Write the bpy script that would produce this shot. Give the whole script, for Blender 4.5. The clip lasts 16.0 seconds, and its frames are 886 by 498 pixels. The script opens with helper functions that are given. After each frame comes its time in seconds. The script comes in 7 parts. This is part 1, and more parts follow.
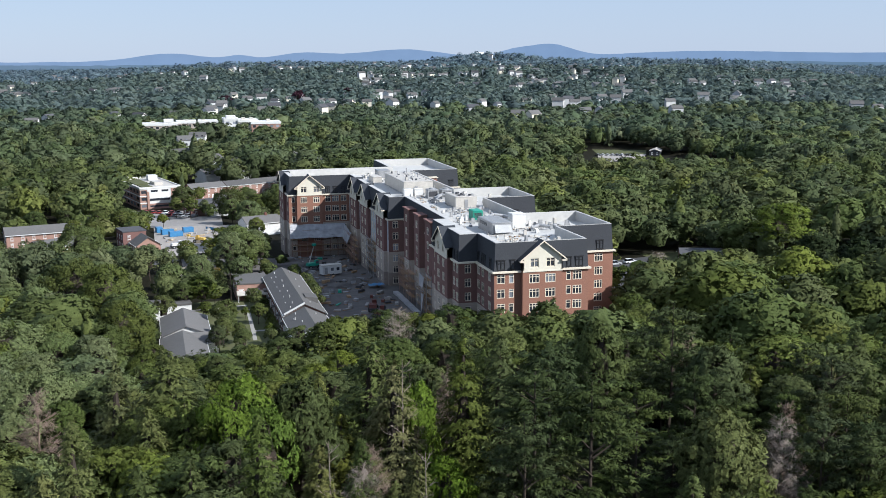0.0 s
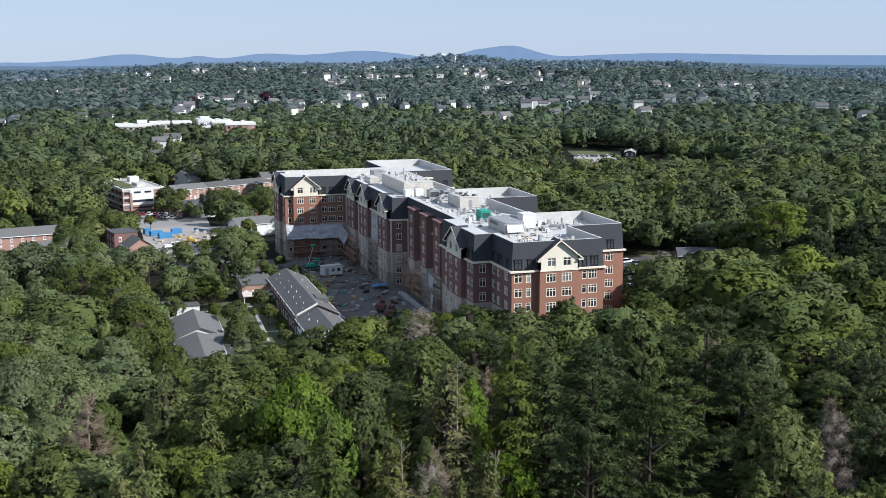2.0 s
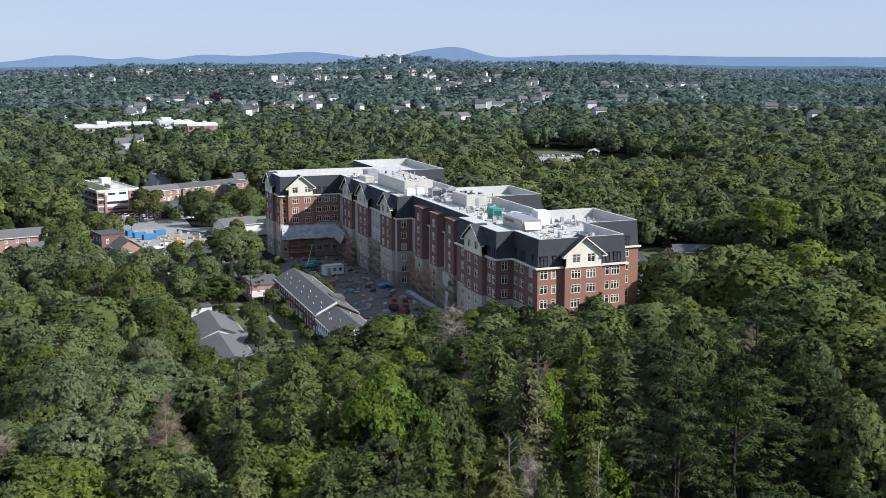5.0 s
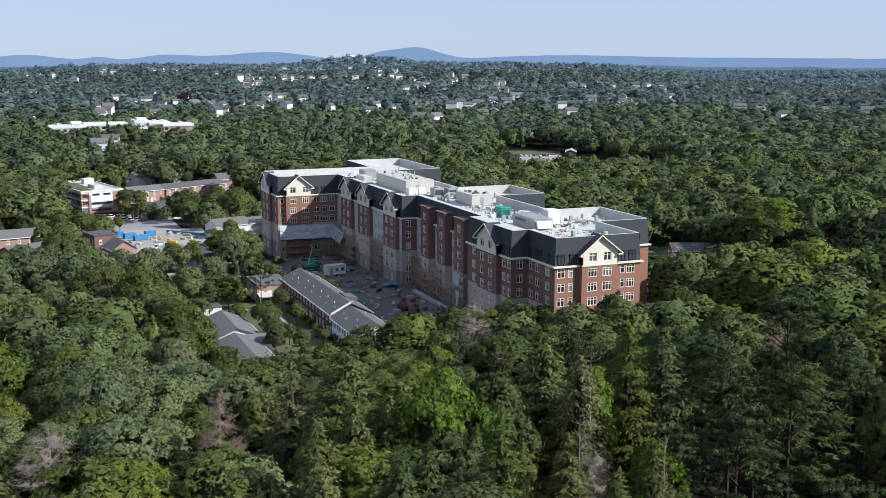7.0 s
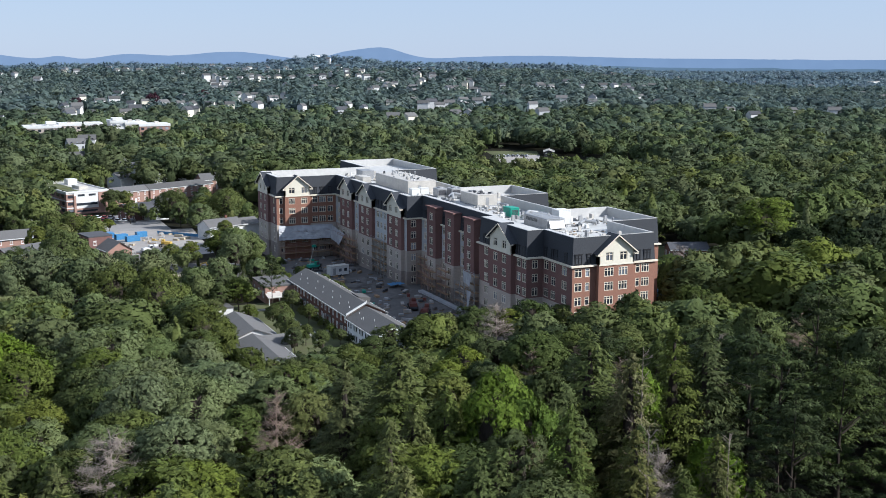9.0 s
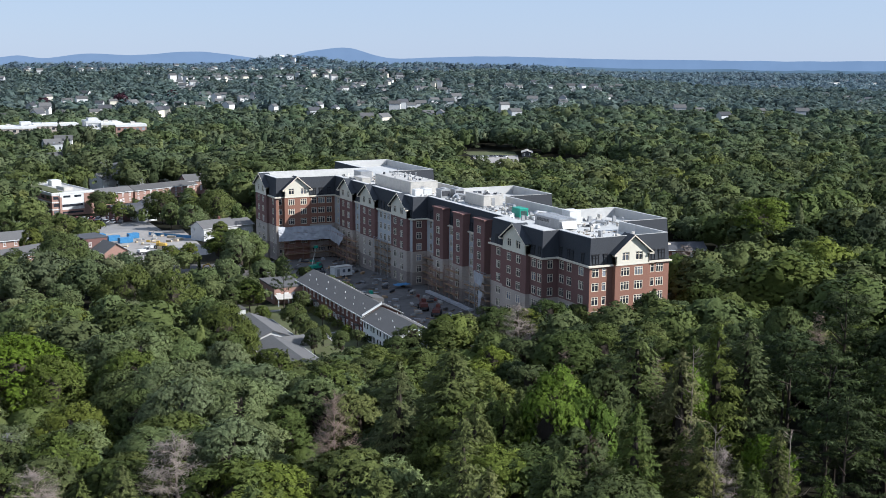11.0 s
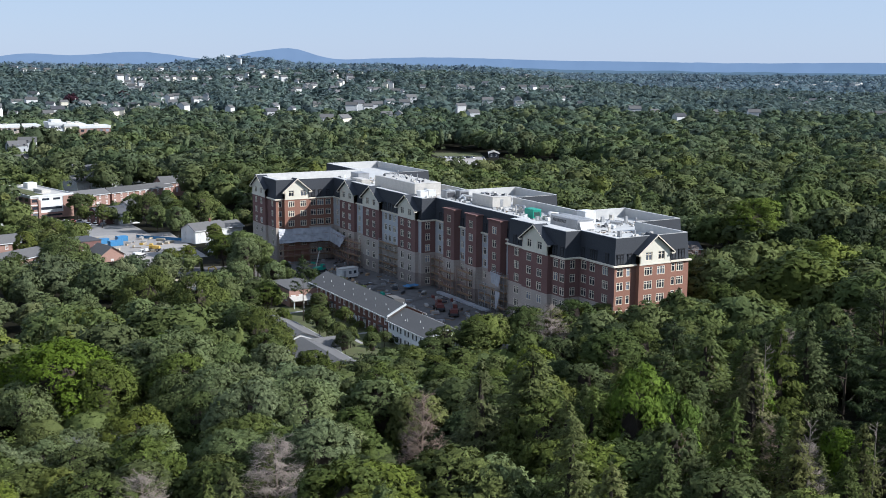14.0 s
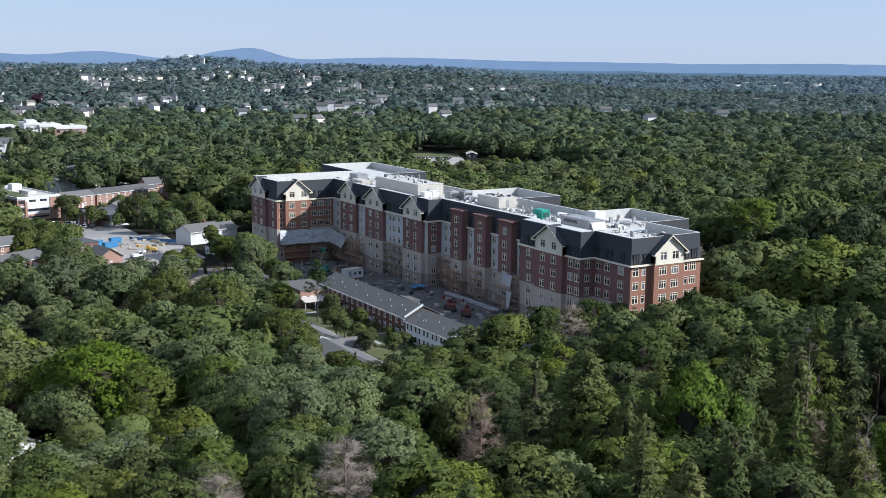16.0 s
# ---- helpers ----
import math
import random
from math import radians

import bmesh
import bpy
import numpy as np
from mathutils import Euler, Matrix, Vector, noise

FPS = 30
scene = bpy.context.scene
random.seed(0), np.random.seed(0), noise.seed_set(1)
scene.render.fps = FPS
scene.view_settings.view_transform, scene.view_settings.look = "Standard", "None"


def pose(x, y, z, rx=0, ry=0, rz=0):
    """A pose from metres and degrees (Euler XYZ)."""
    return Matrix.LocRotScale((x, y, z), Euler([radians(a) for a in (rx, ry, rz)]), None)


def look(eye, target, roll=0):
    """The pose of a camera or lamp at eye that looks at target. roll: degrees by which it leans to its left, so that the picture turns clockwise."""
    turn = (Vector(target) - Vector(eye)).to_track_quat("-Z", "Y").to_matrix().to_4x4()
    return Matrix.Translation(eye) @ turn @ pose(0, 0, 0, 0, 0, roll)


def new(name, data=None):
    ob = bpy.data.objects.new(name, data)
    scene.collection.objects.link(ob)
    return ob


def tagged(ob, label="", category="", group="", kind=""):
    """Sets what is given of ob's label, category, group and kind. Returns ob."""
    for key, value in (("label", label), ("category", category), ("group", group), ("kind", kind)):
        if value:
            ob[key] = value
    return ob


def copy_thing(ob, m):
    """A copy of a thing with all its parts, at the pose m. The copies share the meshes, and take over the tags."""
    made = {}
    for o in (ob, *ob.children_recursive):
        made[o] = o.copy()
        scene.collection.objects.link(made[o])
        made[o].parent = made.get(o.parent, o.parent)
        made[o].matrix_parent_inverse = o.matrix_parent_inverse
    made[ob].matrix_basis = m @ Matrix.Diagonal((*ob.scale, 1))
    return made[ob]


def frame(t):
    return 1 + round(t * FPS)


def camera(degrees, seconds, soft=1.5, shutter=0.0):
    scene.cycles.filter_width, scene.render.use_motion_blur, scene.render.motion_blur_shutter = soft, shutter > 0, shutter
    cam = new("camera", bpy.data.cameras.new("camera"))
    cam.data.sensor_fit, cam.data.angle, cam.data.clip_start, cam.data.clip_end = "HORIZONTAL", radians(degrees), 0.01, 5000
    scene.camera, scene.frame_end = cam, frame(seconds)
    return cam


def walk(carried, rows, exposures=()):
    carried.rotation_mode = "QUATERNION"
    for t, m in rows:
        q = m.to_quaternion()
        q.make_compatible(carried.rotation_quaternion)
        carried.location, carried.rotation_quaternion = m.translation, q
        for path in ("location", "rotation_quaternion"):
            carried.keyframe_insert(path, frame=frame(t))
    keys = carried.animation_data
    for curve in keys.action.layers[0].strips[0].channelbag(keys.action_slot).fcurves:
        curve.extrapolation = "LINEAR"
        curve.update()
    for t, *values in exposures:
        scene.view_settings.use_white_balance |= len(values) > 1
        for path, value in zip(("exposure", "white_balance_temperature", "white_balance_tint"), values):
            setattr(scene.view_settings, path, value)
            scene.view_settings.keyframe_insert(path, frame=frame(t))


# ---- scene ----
# World: x runs along the south front of the big building, y along its long west side, z is up; its south-west eave corner stands over (0, 0).
cam = camera(43.4, 16.0, soft=0.75)
# seconds, eye x y z, yaw, pitch, roll in degrees
PATH_ROWS = [
    (0.0, -68.882, -219.048, 64.475, -14.900, -10.029, 0.338),
    (0.5, -71.954, -218.457, 64.493, -15.423, -10.009, 0.268),
    (1.0, -74.984, -217.788, 64.453, -15.950, -9.990, 0.221),
    (1.5, -77.980, -217.054, 64.371, -16.479, -9.973, 0.191),
    (2.0, -80.945, -216.267, 64.262, -17.008, -9.956, 0.173),
    (2.5, -83.884, -215.435, 64.137, -17.536, -9.941, 0.163),
    (3.0, -86.802, -214.568, 64.005, -18.061, -9.928, 0.157),
    (3.5, -89.702, -213.671, 63.875, -18.584, -9.917, 0.151),
    (4.0, -92.589, -212.752, 63.753, -19.103, -9.907, 0.145),
    (4.5, -95.464, -211.815, 63.643, -19.618, -9.898, 0.135),
    (5.0, -98.332, -210.864, 63.550, -20.130, -9.891, 0.122),
    (5.5, -101.194, -209.900, 63.474, -20.637, -9.886, 0.104),
    (6.0, -104.053, -208.928, 63.418, -21.141, -9.881, 0.081),
    (6.5, -106.910, -207.947, 63.381, -21.641, -9.877, 0.053),
    (7.0, -109.768, -206.958, 63.362, -22.139, -9.873, 0.021),
    (7.5, -112.629, -205.962, 63.359, -22.634, -9.870, -0.015),
    (8.0, -115.493, -204.958, 63.373, -23.128, -9.866, -0.053),
    (8.5, -118.362, -203.946, 63.398, -23.620, -9.862, -0.094),
    (9.0, -121.237, -202.924, 63.435, -24.113, -9.858, -0.136),
    (9.5, -124.119, -201.892, 63.479, -24.605, -9.853, -0.177),
    (10.0, -127.010, -200.849, 63.528, -25.098, -9.847, -0.217),
    (10.5, -129.910, -199.792, 63.580, -25.593, -9.839, -0.256),
    (11.0, -132.820, -198.722, 63.634, -26.089, -9.831, -0.291),
    (11.5, -135.741, -197.637, 63.687, -26.588, -9.822, -0.324),
    (12.0, -138.674, -196.537, 63.740, -27.089, -9.812, -0.353),
    (12.5, -141.621, -195.422, 63.791, -27.592, -9.801, -0.378),
    (13.0, -144.581, -194.292, 63.843, -28.097, -9.790, -0.401),
    (13.5, -147.557, -193.149, 63.897, -28.605, -9.779, -0.422),
    (14.0, -150.550, -191.993, 63.957, -29.113, -9.768, -0.443),
    (14.5, -153.560, -190.827, 64.027, -29.623, -9.759, -0.466),
    (15.0, -156.591, -189.654, 64.114, -30.131, -9.752, -0.493),
    (15.5, -159.643, -188.480, 64.226, -30.637, -9.747, -0.528),
    (16.0, -162.719, -187.308, 64.372, -31.140, -9.747, -0.575),
]
walk(cam, [(t, pose(x, y, z, 90 + pitch, roll, yaw)) for t, x, y, z, yaw, pitch, roll in PATH_ROWS], exposures=[(0.0, 0.5, 5850, 10), (16.0, 0.5, 5720, 10)])

# ---- light ----
SUN_FROM = Vector((0.63, -0.525, 0.574)).normalized()
world = bpy.data.worlds.new("sky")
scene.world = world
world.use_nodes = True
wn = world.node_tree.nodes
sky = wn.new("ShaderNodeTexSky")
sky.sky_type, sky.sun_disc = "NISHITA", False
sky.sun_elevation, sky.sun_rotation = math.asin(SUN_FROM.z), math.atan2(SUN_FROM.x, SUN_FROM.y)
sky.air_density, sky.dust_density, sky.ozone_density, sky.altitude = 1.0, 0.2, 2.5, 300
# thin summer haze whitens the clear sky evenly
hazy = wn.new("ShaderNodeMix")
hazy.data_type = "RGBA"
hazy.inputs[0].default_value, hazy.inputs[7].default_value = 0.72, (6.8, 8.0, 10.0, 1)
world.node_tree.links.new(sky.outputs["Color"], hazy.inputs[6])
world.node_tree.links.new(hazy.outputs[2], wn["Background"].inputs["Color"])
wn["Background"].inputs["Strength"].default_value = 0.060
sun_data = bpy.data.lights.new("sun", "SUN")
sun_data.energy, sun_data.angle, sun_data.color = 5.2, radians(0.55), (1.0, 0.95, 0.87)
sun = new("sun", sun_data)
sun.matrix_world = look(SUN_FROM * 300, (0, 0, 0))

# ---- materials ----


def mix_rgb(nt, fac, a, b, mode="MIX"):
    n = nt.nodes.new("ShaderNodeMix")
    n.data_type, n.blend_type = "RGBA", mode
    for socket, value in ((n.inputs[0], fac), (n.inputs[6], a), (n.inputs[7], b)):
        if isinstance(value, bpy.types.NodeSocket):
            nt.links.new(value, socket)
        else:
            socket.default_value = value if isinstance(value, (int, float)) else (*value[:3], 1)
    return n.outputs[2]


def ramp(nt, value, lo, hi):
    n = nt.nodes.new("ShaderNodeMapRange")
    n.inputs["From Min"].default_value, n.inputs["From Max"].default_value = lo, hi
    nt.links.new(value, n.inputs["Value"])
    return n.outputs["Result"]


def surface(name, c1, c2, rough=0.8, fine=4.0, coarse=0.15, stain=0.25, bump=0.0, metal=0.0, vary=0.0, spec=0.3, courses=0.0):
    """A weathered surface: two tones mixed by fine grain, with broad stains, and optional horizontal courses."""
    m = bpy.data.materials.new(name)
    m.use_nodes = True
    nt = m.node_tree
    bsdf = nt.nodes["Principled BSDF"]
    coord = nt.nodes.new("ShaderNodeTexCoord").outputs["Object"]
    grain = nt.nodes.new("ShaderNodeTexNoise")
    grain.inputs["Scale"].default_value, grain.inputs["Detail"].default_value = fine, 6
    broad = nt.nodes.new("ShaderNodeTexNoise")
    broad.inputs["Scale"].default_value, broad.inputs["Detail"].default_value = coarse, 4
    nt.links.new(coord, grain.inputs["Vector"])
    nt.links.new(coord, broad.inputs["Vector"])
    col = mix_rgb(nt, ramp(nt, grain.outputs["Fac"], 0.32, 0.68), c1, c2)
    dirty = tuple(c * (1 - stain) for c in c1)
    col = mix_rgb(nt, ramp(nt, broad.outputs["Fac"], 0.42, 0.72), col, dirty)
    if courses:
        wave = nt.nodes.new("ShaderNodeTexWave")
        wave.wave_type, wave.bands_direction = "BANDS", "Z"
        wave.inputs["Scale"].default_value, wave.inputs["Distortion"].default_value = courses, 0.6
        nt.links.new(coord, wave.inputs["Vector"])
        col = mix_rgb(nt, ramp(nt, wave.outputs["Fac"], 0.75, 1.6), col, tuple(c * 0.55 for c in c1))
    if vary:
        info = nt.nodes.new("ShaderNodeObjectInfo")
        hsv = nt.nodes.new("ShaderNodeHueSaturation")
        nt.links.new(ramp_to(nt, info.outputs["Random"], 1 - vary, 1 + vary), hsv.inputs["Value"])
        nt.links.new(col, hsv.inputs["Color"])
        col = hsv.outputs["Color"]
    nt.links.new(col, bsdf.inputs["Base Color"])
    bsdf.inputs["Roughness"].default_value, bsdf.inputs["Metallic"].default_value = rough, metal
    bsdf.inputs["Specular IOR Level"].default_value = spec
    if bump:
        b = nt.nodes.new("ShaderNodeBump")
        b.inputs["Strength"].default_value, b.inputs["Distance"].default_value = bump, 0.05
        nt.links.new(grain.outputs["Fac"], b.inputs["Height"])
        nt.links.new(b.outputs["Normal"], bsdf.inputs["Normal"])
    return m


def ramp_to(nt, value, lo, hi):
    n = nt.nodes.new("ShaderNodeMapRange")
    n.inputs["To Min"].default_value, n.inputs["To Max"].default_value = lo, hi
    nt.links.new(value, n.inputs["Value"])
    return n.outputs["Result"]


def fraction(nt, value, times):
    n = nt.nodes.new("ShaderNodeMath")
    n.operation = "MULTIPLY"
    n.inputs[1].default_value = times
    nt.links.new(value, n.inputs[0])
    f = nt.nodes.new("ShaderNodeMath")
    f.operation = "FRACT"
    nt.links.new(n.outputs[0], f.inputs[0])
    return f.outputs[0]


def foliage(name, dark, mid, light, by_object=True, through_light=0.14, mottle_scale=0.8, gaps=0.0, cut_at=0.56, mottle_shade=(0.66, 0.68, 0.66)):
    """Leaves: each tree has a tone of its own, each spray differs a little; some light comes through."""
    m = bpy.data.materials.new(name)
    m.use_nodes = True
    nt = m.node_tree
    nt.nodes.remove(nt.nodes["Principled BSDF"])
    out = nt.nodes["Material Output"]
    geo = nt.nodes.new("ShaderNodeNewGeometry")
    if by_object:
        tone = nt.nodes.new("ShaderNodeObjectInfo").outputs["Random"]
        second = fraction(nt, tone, 17.3)
    else:
        # a woodland carries a tone for every tree in it
        tones = nt.nodes.new("ShaderNodeAttribute")
        tones.attribute_name = "tree_tone"
        tone = tones.outputs["Fac"]
        second = fraction(nt, tone, 17.3)
    col = mix_rgb(nt, ramp(nt, tone, 0.0, 0.75), dark, mid)
    col = mix_rgb(nt, ramp(nt, tone, 0.80, 1.0), col, light)
    col = mix_rgb(nt, 1.0, col, (1.06, 1.03, 1.02) if by_object else (1.09, 1.03, 0.98), "MULTIPLY")
    hsv = nt.nodes.new("ShaderNodeHueSaturation")
    nt.links.new(ramp_to(nt, geo.outputs["Random Per Island"], 0.7 if by_object else 0.84, 1.32 if by_object else 1.16), hsv.inputs["Value"])
    nt.links.new(ramp_to(nt, second, 0.482, 0.506), hsv.inputs["Hue"])
    nt.links.new(ramp_to(nt, fraction(nt, second, 7.7), 0.92, 1.18), hsv.inputs["Saturation"])
    if not by_object:
        mottle = nt.nodes.new("ShaderNodeTexNoise")
        mottle.inputs["Scale"].default_value, mottle.inputs["Detail"].default_value = mottle_scale, 5
        nt.links.new(nt.nodes.new("ShaderNodeTexCoord").outputs["Object"], mottle.inputs["Vector"])
        # Leaf mottle, darker in the bump's low spots: crevice shade painted in.
        col = mix_rgb(nt, ramp(nt, mottle.outputs["Fac"], 0.40, 0.62), mix_rgb(nt, 1.0, col, mottle_shade, "MULTIPLY"), col)
        broad = nt.nodes.new("ShaderNodeTexNoise")
        broad.inputs["Scale"].default_value, broad.inputs["Detail"].default_value = 0.014, 3
        nt.links.new(nt.nodes.new("ShaderNodeTexCoord").outputs["Object"], broad.inputs["Vector"])
        col = mix_rgb(nt, ramp(nt, broad.outputs["Fac"], 0.36, 0.64), mix_rgb(nt, 1.0, col, (0.82, 0.84, 0.88), "MULTIPLY"), mix_rgb(nt, 1.0, col, (1.15, 1.14, 1.05), "MULTIPLY"))
    else:
        clump = nt.nodes.new("ShaderNodeTexNoise")
        clump.inputs["Scale"].default_value, clump.inputs["Detail"].default_value = 4.5, 3
        nt.links.new(nt.nodes.new("ShaderNodeTexCoord").outputs["Object"], clump.inputs["Vector"])
        col = mix_rgb(nt, ramp(nt, clump.outputs["Fac"], 0.36, 0.64), mix_rgb(nt, 1.0, col, (0.62, 0.64, 0.62), "MULTIPLY"), mix_rgb(nt, 1.0, col, (1.22, 1.2, 1.15), "MULTIPLY"))
    nt.links.new(col, hsv.inputs["Color"])
    dif = nt.nodes.new("ShaderNodeBsdfPrincipled")
    dif.inputs["Roughness"].default_value, dif.inputs["Specular IOR Level"].default_value = 0.6, 0.04
    tra = nt.nodes.new("ShaderNodeBsdfTranslucent")
    nt.links.new(hsv.outputs["Color"], dif.inputs["Base Color"])
    nt.links.new(hsv.outputs["Color"], tra.inputs["Color"])
    if not by_object:
        b = nt.nodes.new("ShaderNodeBump")
        b.inputs["Strength"].default_value, b.inputs["Distance"].default_value = 0.6, 0.6
        nt.links.new(mottle.outputs["Fac"], b.inputs["Height"])
        nt.links.new(b.outputs["Normal"], dif.inputs["Normal"])
    mix = nt.nodes.new("ShaderNodeMixShader")
    mix.inputs[0].default_value = through_light
    nt.links.new(dif.outputs[0], mix.inputs[1])
    nt.links.new(tra.outputs[0], mix.inputs[2])
    last = mix.outputs[0]
    if gaps:
        # the ragged edge of many small leaves: gaps between them let the view through
        hole = nt.nodes.new("ShaderNodeTexNoise")
        hole.inputs["Scale"].default_value, hole.inputs["Detail"].default_value = gaps, 2
        nt.links.new(nt.nodes.new("ShaderNodeTexCoord").outputs["Object"], hole.inputs["Vector"])
        cut = nt.nodes.new("ShaderNodeMath")
        cut.operation = "GREATER_THAN"
        cut.inputs[1].default_value = cut_at
        nt.links.new(hole.outputs["Fac"], cut.inputs[0])
        clear = nt.nodes.new("ShaderNodeBsdfTransparent")
        mix2 = nt.nodes.new("ShaderNodeMixShader")
        nt.links.new(cut.outputs[0], mix2.inputs[0])
        nt.links.new(last, mix2.inputs[1])
        nt.links.new(clear.outputs[0], mix2.inputs[2])
        last = mix2.outputs[0]
    nt.links.new(last, out.inputs["Surface"])
    return m


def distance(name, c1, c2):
    """A far backdrop, no lamp: the horizon's haze is put into its glow colour."""
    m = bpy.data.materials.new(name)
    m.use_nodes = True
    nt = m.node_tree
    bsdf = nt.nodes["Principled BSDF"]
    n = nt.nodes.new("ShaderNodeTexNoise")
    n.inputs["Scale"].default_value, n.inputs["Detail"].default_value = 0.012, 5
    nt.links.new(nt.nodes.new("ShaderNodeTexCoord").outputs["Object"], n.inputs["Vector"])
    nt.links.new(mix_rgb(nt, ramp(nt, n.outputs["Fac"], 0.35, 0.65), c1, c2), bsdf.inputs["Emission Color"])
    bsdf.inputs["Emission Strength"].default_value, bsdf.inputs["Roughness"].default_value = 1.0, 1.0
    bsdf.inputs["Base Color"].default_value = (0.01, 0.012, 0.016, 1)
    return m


def glass_pane(name, tone, rough):
    m = bpy.data.materials.new(name)
    m.use_nodes = True
    nt = m.node_tree
    bsdf = nt.nodes["Principled BSDF"]
    info = nt.nodes.new("ShaderNodeObjectInfo")
    # Some panes turn paler at random: blinds, and sky reflections painted in.
    col = mix_rgb(nt, ramp(nt, info.outputs["Random"], 0.78, 1.0), tone, tuple(min(0.5, c * 4 + 0.16) for c in tone))
    nt.links.new(col, bsdf.inputs["Base Color"])
    bsdf.inputs["Roughness"].default_value, bsdf.inputs["Specular IOR Level"].default_value = rough, 0.5
    return m


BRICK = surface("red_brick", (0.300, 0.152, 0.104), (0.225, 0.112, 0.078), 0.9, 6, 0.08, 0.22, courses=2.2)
# Red brick with the west side's shade painted in; also walls of dark houses.
BRICK_DARK = surface("dark_and_shaded_brick", (0.205, 0.112, 0.096), (0.158, 0.085, 0.075), 0.9, 6, 0.08, 0.22, courses=2.2)
BRICK_TOWN = surface("old_brick", (0.185, 0.088, 0.066), (0.14, 0.066, 0.05), 0.92, 5, 0.2, 0.25, courses=2.2)
BRICK_PALE = surface("pale_brick", (0.36, 0.22, 0.17), (0.29, 0.175, 0.14), 0.92, 5, 0.2, 0.2, courses=2.2)
STONE = surface("cast_stone", (0.45, 0.385, 0.325), (0.38, 0.325, 0.275), 0.9, 3, 0.12, 0.2, courses=0.8)
SHEATHING = surface("unfinished_sheathing", (0.30, 0.25, 0.215), (0.235, 0.195, 0.17), 0.92, 1.2, 0.25, 0.3, courses=0.8)
SIDING = surface("pale_siding", (0.47, 0.475, 0.47), (0.41, 0.415, 0.41), 0.75, 3, 0.2, 0.12, courses=1.6)
CREAM = surface("cream_stucco", (0.68, 0.63, 0.51), (0.62, 0.57, 0.46), 0.85, 2, 0.3, 0.1)
TRIM = surface("cream_trim", (0.70, 0.62, 0.49), (0.62, 0.545, 0.43), 0.7, 3, 0.5, 0.12)
SLATE = surface("mansard_shingle", (0.050, 0.053, 0.060), (0.036, 0.039, 0.045), 0.72, 3, 0.12, 0.22, courses=1.4)
MEMBRANE = surface("roof_membrane", (0.51, 0.497, 0.468), (0.43, 0.418, 0.395), 0.6, 0.8, 0.09, 0.16)
PAINT_WHITE = surface("white_paint", (0.66, 0.65, 0.62), (0.57, 0.56, 0.54), 0.6, 3, 0.4, 0.12)
GREY_METAL = surface("galvanised_metal", (0.36, 0.36, 0.36), (0.28, 0.28, 0.28), 0.5, 3, 0.6, 0.25, metal=0.3)
PAINT_BRIGHT = surface("fresh_white_paint", (0.84, 0.84, 0.83), (0.78, 0.78, 0.77), 0.6, 3, 0.4, 0.08)
PALE_METAL = surface("pale_sheet_metal", (0.52, 0.485, 0.43), (0.44, 0.41, 0.365), 0.5, 2, 0.5, 0.2)
DARK_METAL = surface("dark_metal", (0.06, 0.06, 0.065), (0.04, 0.04, 0.045), 0.5, 3, 0.5, 0.2)
GREEN_PAINT = surface("green_paint", (0.03, 0.30, 0.21), (0.025, 0.25, 0.17), 0.5, 3, 0.8, 0.2)
BLACK_FRAME = surface("black_window_trim", (0.02, 0.02, 0.022), (0.014, 0.014, 0.016), 0.5, 3, 0.5, 0.1)
GLASS = glass_pane("window_glass", (0.03, 0.034, 0.042), 0.08)
GLASS_DARK = glass_pane("dormer_glass", (0.008, 0.009, 0.012), 0.08)
SHINGLE = surface("grey_shingle", (0.122, 0.117, 0.112), (0.090, 0.086, 0.083), 0.88, 4, 0.35, 0.2, vary=0.25)
SHINGLE_DARK = surface("dark_shingle", (0.075, 0.075, 0.08), (0.055, 0.055, 0.06), 0.88, 4, 0.3, 0.2, vary=0.25)
TARP_WHITE = surface("plastic_sheet", (0.44, 0.44, 0.45), (0.32, 0.32, 0.33), 0.4, 0.8, 0.35, 0.3)
TARP_BLUE = surface("blue_tarp", (0.06, 0.21, 0.40), (0.045, 0.16, 0.32), 0.5, 1, 0.5, 0.2)
WOOD = surface("raw_timber", (0.36, 0.24, 0.14), (0.28, 0.18, 0.10), 0.85, 5, 0.6, 0.3)
RUST = surface("scaffold_steel", (0.34, 0.22, 0.18), (0.26, 0.16, 0.13), 0.7, 5, 0.5, 0.3)
ORANGE = surface("orange_paint", (0.13, 0.036, 0.026), (0.09, 0.028, 0.022), 0.5, 3, 0.5, 0.3)
YELLOW = surface("yellow_paint", (0.55, 0.36, 0.08), (0.45, 0.29, 0.06), 0.5, 3, 0.5, 0.3)
DIRT = surface("trampled_dirt", (0.14, 0.128, 0.12), (0.092, 0.085, 0.081), 0.95, 0.6, 0.06, 0.35, bump=0.4)
GRAVEL = surface("gravel_lot", (0.34, 0.31, 0.28), (0.28, 0.255, 0.23), 0.95, 0.8, 0.05, 0.25, bump=0.3)
ASPHALT = surface("asphalt", (0.075, 0.075, 0.078), (0.055, 0.055, 0.058), 0.9, 1.2, 0.08, 0.25)
PAVING = surface("worn_paving", (0.28, 0.265, 0.25), (0.22, 0.208, 0.196), 0.92, 1.2, 0.08, 0.25)
SAND = surface("pale_sand", (0.46, 0.39, 0.28), (0.38, 0.32, 0.23), 0.95, 1.0, 0.1, 0.25, bump=0.4)
CONCRETE = surface("concrete", (0.33, 0.315, 0.29), (0.27, 0.258, 0.24), 0.9, 1.5, 0.3, 0.2)
LAWN = surface("lawn", (0.098, 0.112, 0.040), (0.080, 0.076, 0.040), 0.95, 0.5, 0.12, 0.4, bump=0.5)
